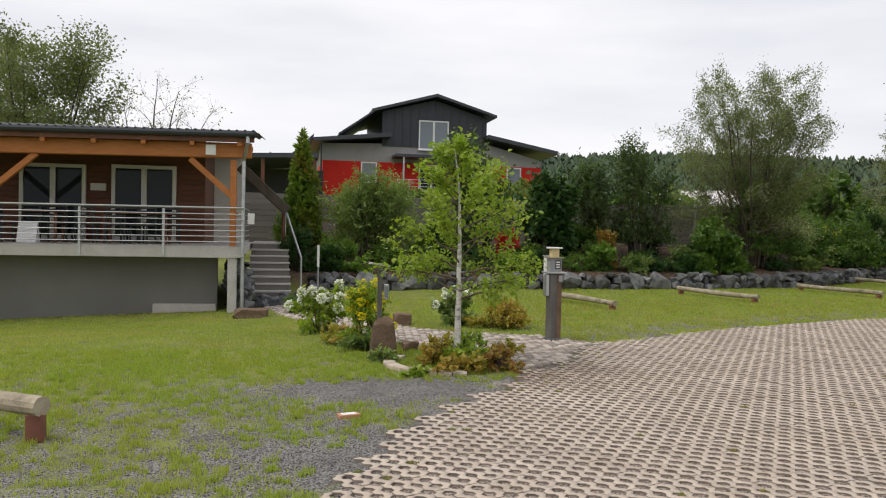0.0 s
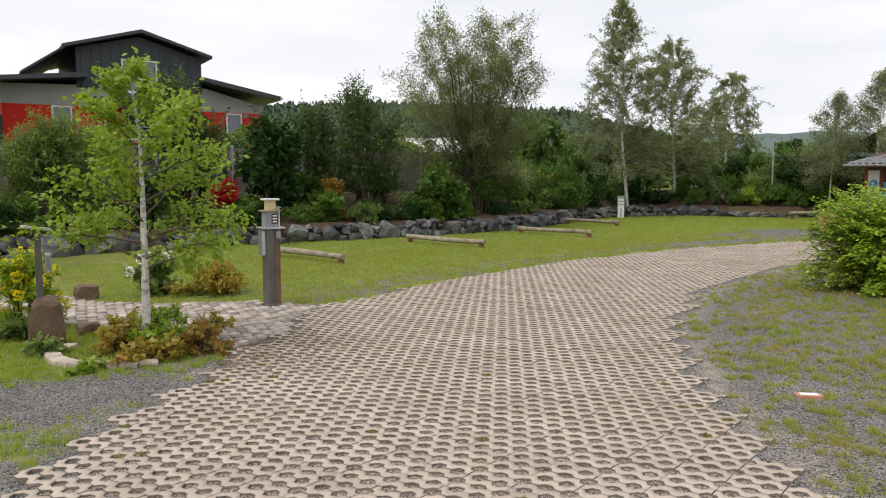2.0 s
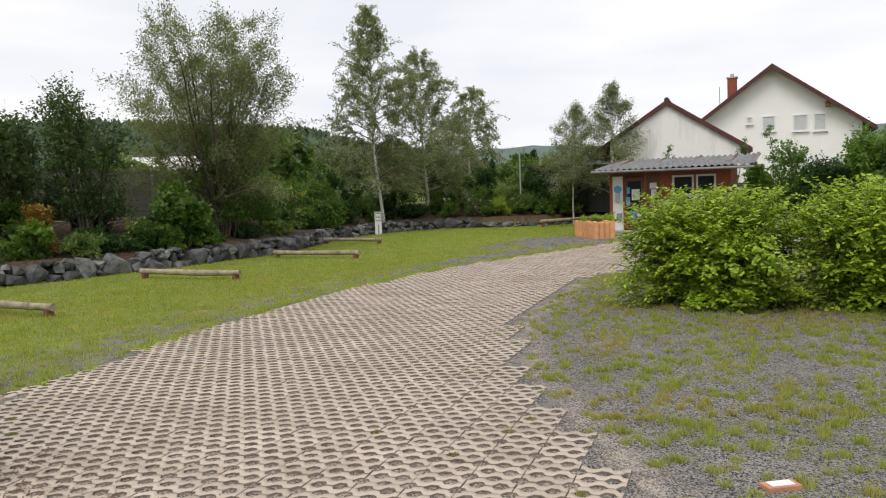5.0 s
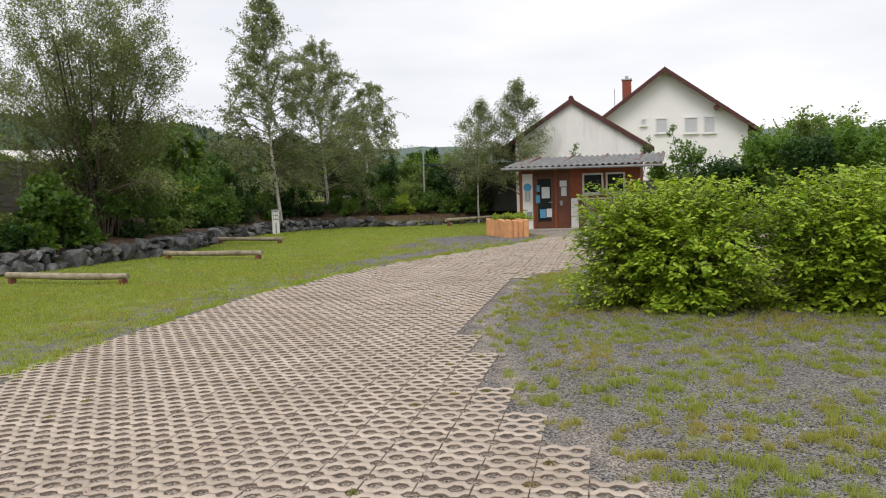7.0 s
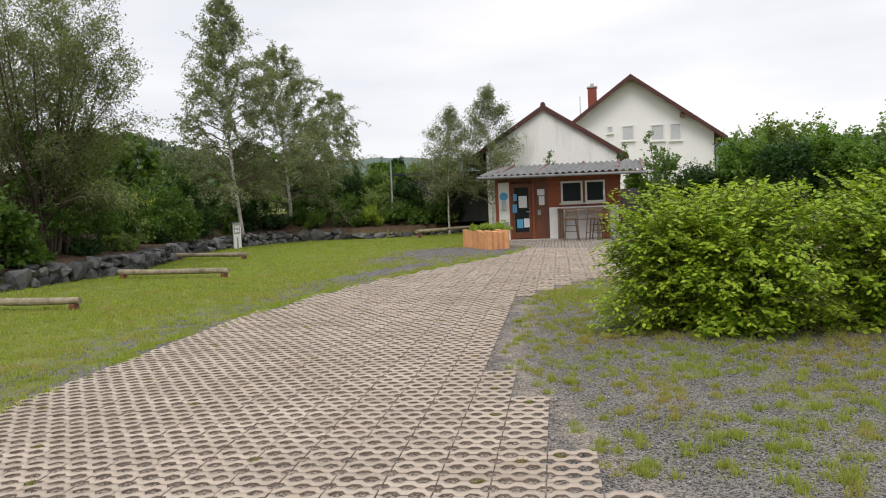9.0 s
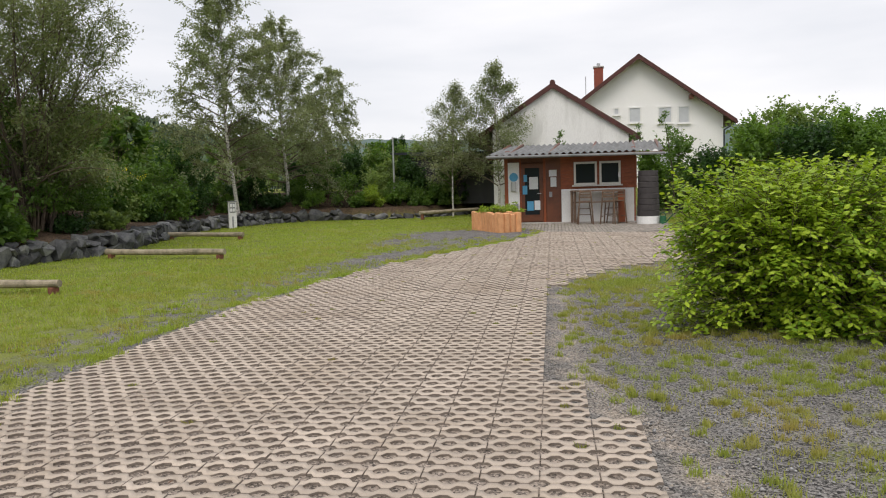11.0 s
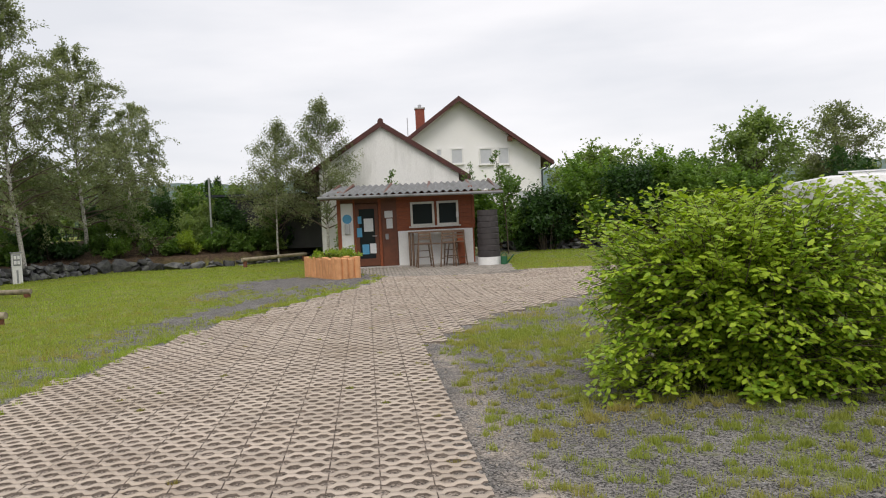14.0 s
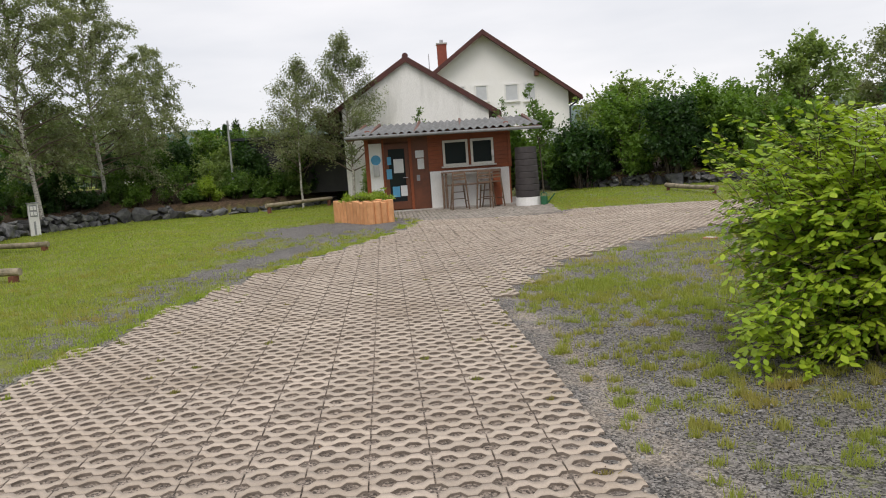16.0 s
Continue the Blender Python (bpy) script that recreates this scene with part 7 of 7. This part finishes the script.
# ---- grass ----
def blades(name, X, Y, count, length, width, material, label, spread, seed, lean=0.42):
    r = np.random.default_rng(seed)
    n = len(X) * count
    x = np.repeat(X, count) + r.normal(0, spread, n)
    y = np.repeat(Y, count) + r.normal(0, spread, n)
    ok = ~inside(PAVED, x, y) | (line_distance(PAVED, x, y, True)[0] < 0.07)
    x, y = x[ok], y[ok]
    n = len(x)
    z = ground_z(x, y) - 0.004
    L = length * r.uniform(0.45, 1.25, n)
    a = r.uniform(0, 2 * math.pi, n)
    k = np.abs(r.normal(0, lean, n))
    dx, dy = np.cos(a) * k, np.sin(a) * k
    s = 1 / np.sqrt(1 + k * k)
    P = np.stack([x, y, z], -1)
    tip = P + np.stack([dx * L, dy * L, L * s], -1)
    sd = np.stack([-np.sin(a), np.cos(a), np.zeros(n)], -1) * width * 0.6
    V = np.stack([P - sd, P + sd, tip], 1).reshape(-1, 3)
    F = np.arange(3 * n).reshape(n, 3)
    me = raw_mesh(name, V, F, material)
    return tagged(new(name, me), label, "grass", kind="stuff")


def scatter_ok(X, Y):
    k = ~inside(PAVED, X, Y) & ~inside(PATHWAY, X, Y)
    d, s = line_distance(WALL, X, Y)
    k &= ~((s > 0) & (Y > 18)) & ~((X > 28.2) & (Y > 12.8) & (Y < 18)) & ~inside(APRON, X, Y) & ~inside([(24.0, 16.1), (25.25, 17.55), (25.7, 17.1), (24.4, 15.72)], X, Y)
    k &= ~((Y > 18.2) & (X < -2))
    return k


def patch_noise(X, Y, f, seed):
    return np.array([noise.noise(Vector((x * f, y * f, seed))) for x, y in zip(X, Y)])


def sow(name, n, x0, x1, y0, y1, count, length, width, material, label, spread, seed, low, high, freq=1.6, amp=0.42, lean=0.42):
    r = np.random.default_rng(seed)
    X, Y = r.uniform(x0, x1, n), r.uniform(y0, y1, n)
    k = scatter_ok(X, Y)
    X, Y = X[k], Y[k]
    p = lawn_amount(X, Y) + amp * patch_noise(X, Y, freq, seed)
    k = r.uniform(0, 1, len(X)) < np.clip((p - low) / (high - low), 0, 1)
    return blades(name, X[k], Y[k], count, length, width, material, label, spread, seed + 1, lean)


sow("lawn_grass", 44000, -9.5, 3.5, -5, 18.4, 7, 0.05, 0.008, M["nearblade"], "patchy green lawn grass growing through gravel", 0.035, 11, 0.15, 0.7, 2.4)
sow("lawn_grass", 40000, 2.5, 38, 10.5, 30, 6, 0.055, 0.015, M["blade"], "mown green lawn between paving and stone wall", 0.05, 13, 0.3, 0.75)
sow("lawn_grass", 9000, 24, 37, 2, 13, 6, 0.055, 0.015, M["blade"], "mown green lawn beside the kiosk", 0.05, 14, -0.3, 0.3)
sow("weed_tufts", 13500, 0.8, 14.5, -5, 10.5, 60, 0.06, 0.0058, M["weedblade"], "wild grass tufts in the grey gravel", 0.023, 15, 0.1, 0.9, 1.2, 0.22, 0.6)
sow("weed_tufts", 8000, 0.8, 14.5, -2, 10.5, 10, 0.035, 0.0055, M["weedblade"], "thin short grass spread over the grey gravel", 0.06, 27, 0.2, 0.75, 1.1, 0.5, 0.8)
sow("weed_tufts", 2800, 13, 25, 2.5, 10.5, 30, 0.065, 0.009, M["weedblade"], "wild grass tufts in the grey gravel", 0.06, 19, 0.15, 0.6, 1.0)
sow("weed_tufts", 9000, 2.5, 24, 0.5, 10.5, 6, 0.035, 0.008, M["weedblade"], "short wild grass in the grey gravel", 0.05, 16, 0.35, 0.8, 0.9)
sow("weed_tufts", 5200, -5.5, 1.5, 1, 10.5, 44, 0.06, 0.006, M["blade"], "bright green grass tufts in gravel", 0.026, 17, 0.15, 0.75, 1.8, 0.3, 0.55)
sow("weed_tufts", 6500, 3, 30, 9.5, 18.5, 30, 0.07, 0.006, M["weedblade"], "ragged grass tufts along the paving edge", 0.03, 18, 0.25, 0.5, 1.2, 0.42, 0.75)


def joint_weeds():
    r = np.random.default_rng(23)
    X, Y = r.uniform(-2, 25, 2600), r.uniform(0, 15, 2600)
    d, _ = line_distance(PAVED, X, Y, True)
    k = inside(PAVED, X, Y) & (r.uniform(0, 1, 2600) < np.where(d < 0.5, 0.5, 0.10))
    X, Y = X[k], Y[k]
    cu, cv = X * UX + Y * UY, -X * UY + Y * UX
    iu, kv = np.round(cu / PITCH), np.round(cv / 0.15)
    cu = iu * PITCH
    cv = kv * 0.15 + np.where(iu % 2 == 0, 0.0, 0.075)
    X, Y = cu * UX - cv * UY, cu * UY + cv * UX
    n = len(X) * 26
    x, y = np.repeat(X, 26) + r.normal(0, 0.02, n), np.repeat(Y, 26) + r.normal(0, 0.02, n)
    L, a, kk = r.uniform(0.008, 0.032, n), r.uniform(0, 6.28, n), np.abs(r.normal(0, 0.7, n))
    P = np.stack([x, y, np.full(n, -0.006)], -1)
    tip = P + np.stack([np.cos(a) * kk * L, np.sin(a) * kk * L, L], -1)
    sd = np.stack([-np.sin(a), np.cos(a), np.zeros(n)], -1) * 0.005
    V = np.stack([P - sd, P + sd, tip + sd * 0.5, tip - sd * 0.5], 1).reshape(-1, 3)
    tagged(new("joint_weeds", raw_mesh("joint_weeds", V, np.arange(4 * n).reshape(n, 4), M["moss"])), "small green and yellowed weeds in the paving hollows", "weeds", kind="stuff")


joint_weeds()



def leaf_litter():
    """Dry leaves and bits of bark blown over the paving, thickest beside the birch bed."""
    r = np.random.default_rng(57)
    X = np.concatenate([r.normal(1.75, 0.6, 4200), r.uniform(-2, 24, 800), r.normal(12.0, 0.8, 500)])
    Y = np.concatenate([r.normal(8.35, 0.6, 4200), r.uniform(0, 15, 800), r.normal(6.1, 1.9, 500)])
    ok = inside(PAVED, X, Y) | (np.hypot(X - 12.0, Y - 6.1) < 3)
    X, Y = X[ok], Y[ok]
    n = len(X)
    a, L = r.uniform(0, 6.28, n), r.uniform(0.006, 0.02, n)
    z = np.where(inside(PAVED, X, Y), 0.0125, ground_z(X, Y) + 0.012)
    P = np.stack([X, Y, z], -1)
    d = np.stack([np.cos(a) * L, np.sin(a) * L, r.uniform(0, 0.3, n) * L], -1)
    q = np.stack([-np.sin(a) * L, np.cos(a) * L, r.uniform(0, 0.4, n) * L], -1) * 0.32
    V = np.stack([P - d, P + q, P + d, P - q], 1).reshape(-1, 3)
    tagged(new("leaf_litter", raw_mesh("leaf_litter", V, np.arange(4 * n).reshape(n, 4), M["litter"])), "dry reddish-brown leaf litter scattered over the paving", "leaves", kind="stuff")


leaf_litter()


def edge_tufts():
    """Grass creeping over the rim of the paving on the lawn side."""
    r = np.random.default_rng(71)
    X, Y = [], []
    line = PAVED[10:21]
    for (ax, ay), (bx, by) in zip(line, line[1:]):
        L = math.hypot(bx - ax, by - ay)
        for _ in range(int(L * 42)):
            f, o = r.uniform(0, 1), r.normal(0.06, 0.11)
            X.append(ax + (bx - ax) * f - (by - ay) / L * o)
            Y.append(ay + (by - ay) * f + (bx - ax) / L * o)
    X, Y = np.array(X), np.array(Y)
    k = patch_noise(X, Y, 0.9, 5.0) + 0.25 * patch_noise(X, Y, 4.0, 9.0) > -0.08
    k &= ~inside(PATHWAY, X, Y)
    X, Y = np.repeat(X[k], 20), np.repeat(Y[k], 20)
    n = len(X)
    x, y = X + r.normal(0, 0.03, n), Y + r.normal(0, 0.03, n)
    L, a, lean = r.uniform(0.015, 0.055, n), r.uniform(0, 6.28, n), np.abs(r.normal(0, 0.55, n))
    P = np.stack([x, y, np.where(inside(PAVED, x, y), -0.004, ground_z(x, y))], -1)
    tip = P + np.stack([np.cos(a) * lean * L, np.sin(a) * lean * L, L], -1)
    sd = np.stack([-np.sin(a), np.cos(a), np.zeros(n)], -1) * 0.0045
    V = np.stack([P - sd, P + sd, tip + sd * 0.3, tip - sd * 0.3], 1).reshape(-1, 3)
    tagged(new("edge_grass", raw_mesh("edge_grass", V, np.arange(4 * n).reshape(n, 4), M["blade"])), "ragged lawn grass creeping over the paving edge", "grass", kind="stuff")


edge_tufts()


def pebbles(name, X, Y, lo, hi, material, label, seed):
    """Loose angular chips, each a squashed octahedron."""
    r = np.random.default_rng(seed)
    n = len(X)
    size = r.uniform(lo, hi, n)
    z = np.where(inside(PAVED, X, Y), 0.008, ground_z(X, Y)) + size * 0.2
    D = np.array([(1, 0, 0), (0, 1, 0), (-1, 0, 0), (0, -1, 0), (0, 0, 1), (0, 0, -1)], float)
    a = r.uniform(0, 6.28, n)[:, None]
    e = D[None] * r.uniform(0.6, 1.2, (n, 6, 1)) * size[:, None, None] * np.array([1.0, 0.75, 0.5])
    e = e + r.normal(0, 0.18, (n, 6, 3)) * size[:, None, None]
    V = np.stack([X[:, None] + e[..., 0] * np.cos(a) - e[..., 1] * np.sin(a), Y[:, None] + e[..., 0] * np.sin(a) + e[..., 1] * np.cos(a), z[:, None] + e[..., 2]], -1).reshape(-1, 3)
    f = np.array([(i, (i + 1) % 4, 4) for i in range(4)] + [((i + 1) % 4, i, 5) for i in range(4)])
    F = (np.arange(n)[:, None, None] * 6 + f[None]).reshape(-1, 3)
    tagged(new(name, raw_mesh(name, V, F, material)), label, "gravel", kind="stuff")


def loose_gravel():
    r = np.random.default_rng(77)
    X, Y = r.uniform(1.5, 12.5, 16000), r.uniform(-1, 9.5, 16000)
    k = ~inside(PAVED, X, Y)
    pebbles("loose_gravel", X[k], Y[k], 0.008, 0.019, M["chip"], "loose pale and dark chips lying on the gravel", 78)
    X, Y = [], []
    line = PAVED[31:47]
    for (ax, ay), (bx, by) in zip(line, line[1:]):
        L = math.hypot(bx - ax, by - ay)
        m = int(L * 260)
        f, o = r.uniform(0, 1, m), r.normal(0.1, 0.11, m)
        X.append(ax + (bx - ax) * f - (by - ay) / L * o)
        Y.append(ay + (by - ay) * f + (bx - ax) / L * o)
    X, Y = np.concatenate(X), np.concatenate(Y)
    pebbles("edge_grit", X, Y, 0.005, 0.014, M["grit_chip"], "pale grit spilling along the paving edge", 79)


loose_gravel()
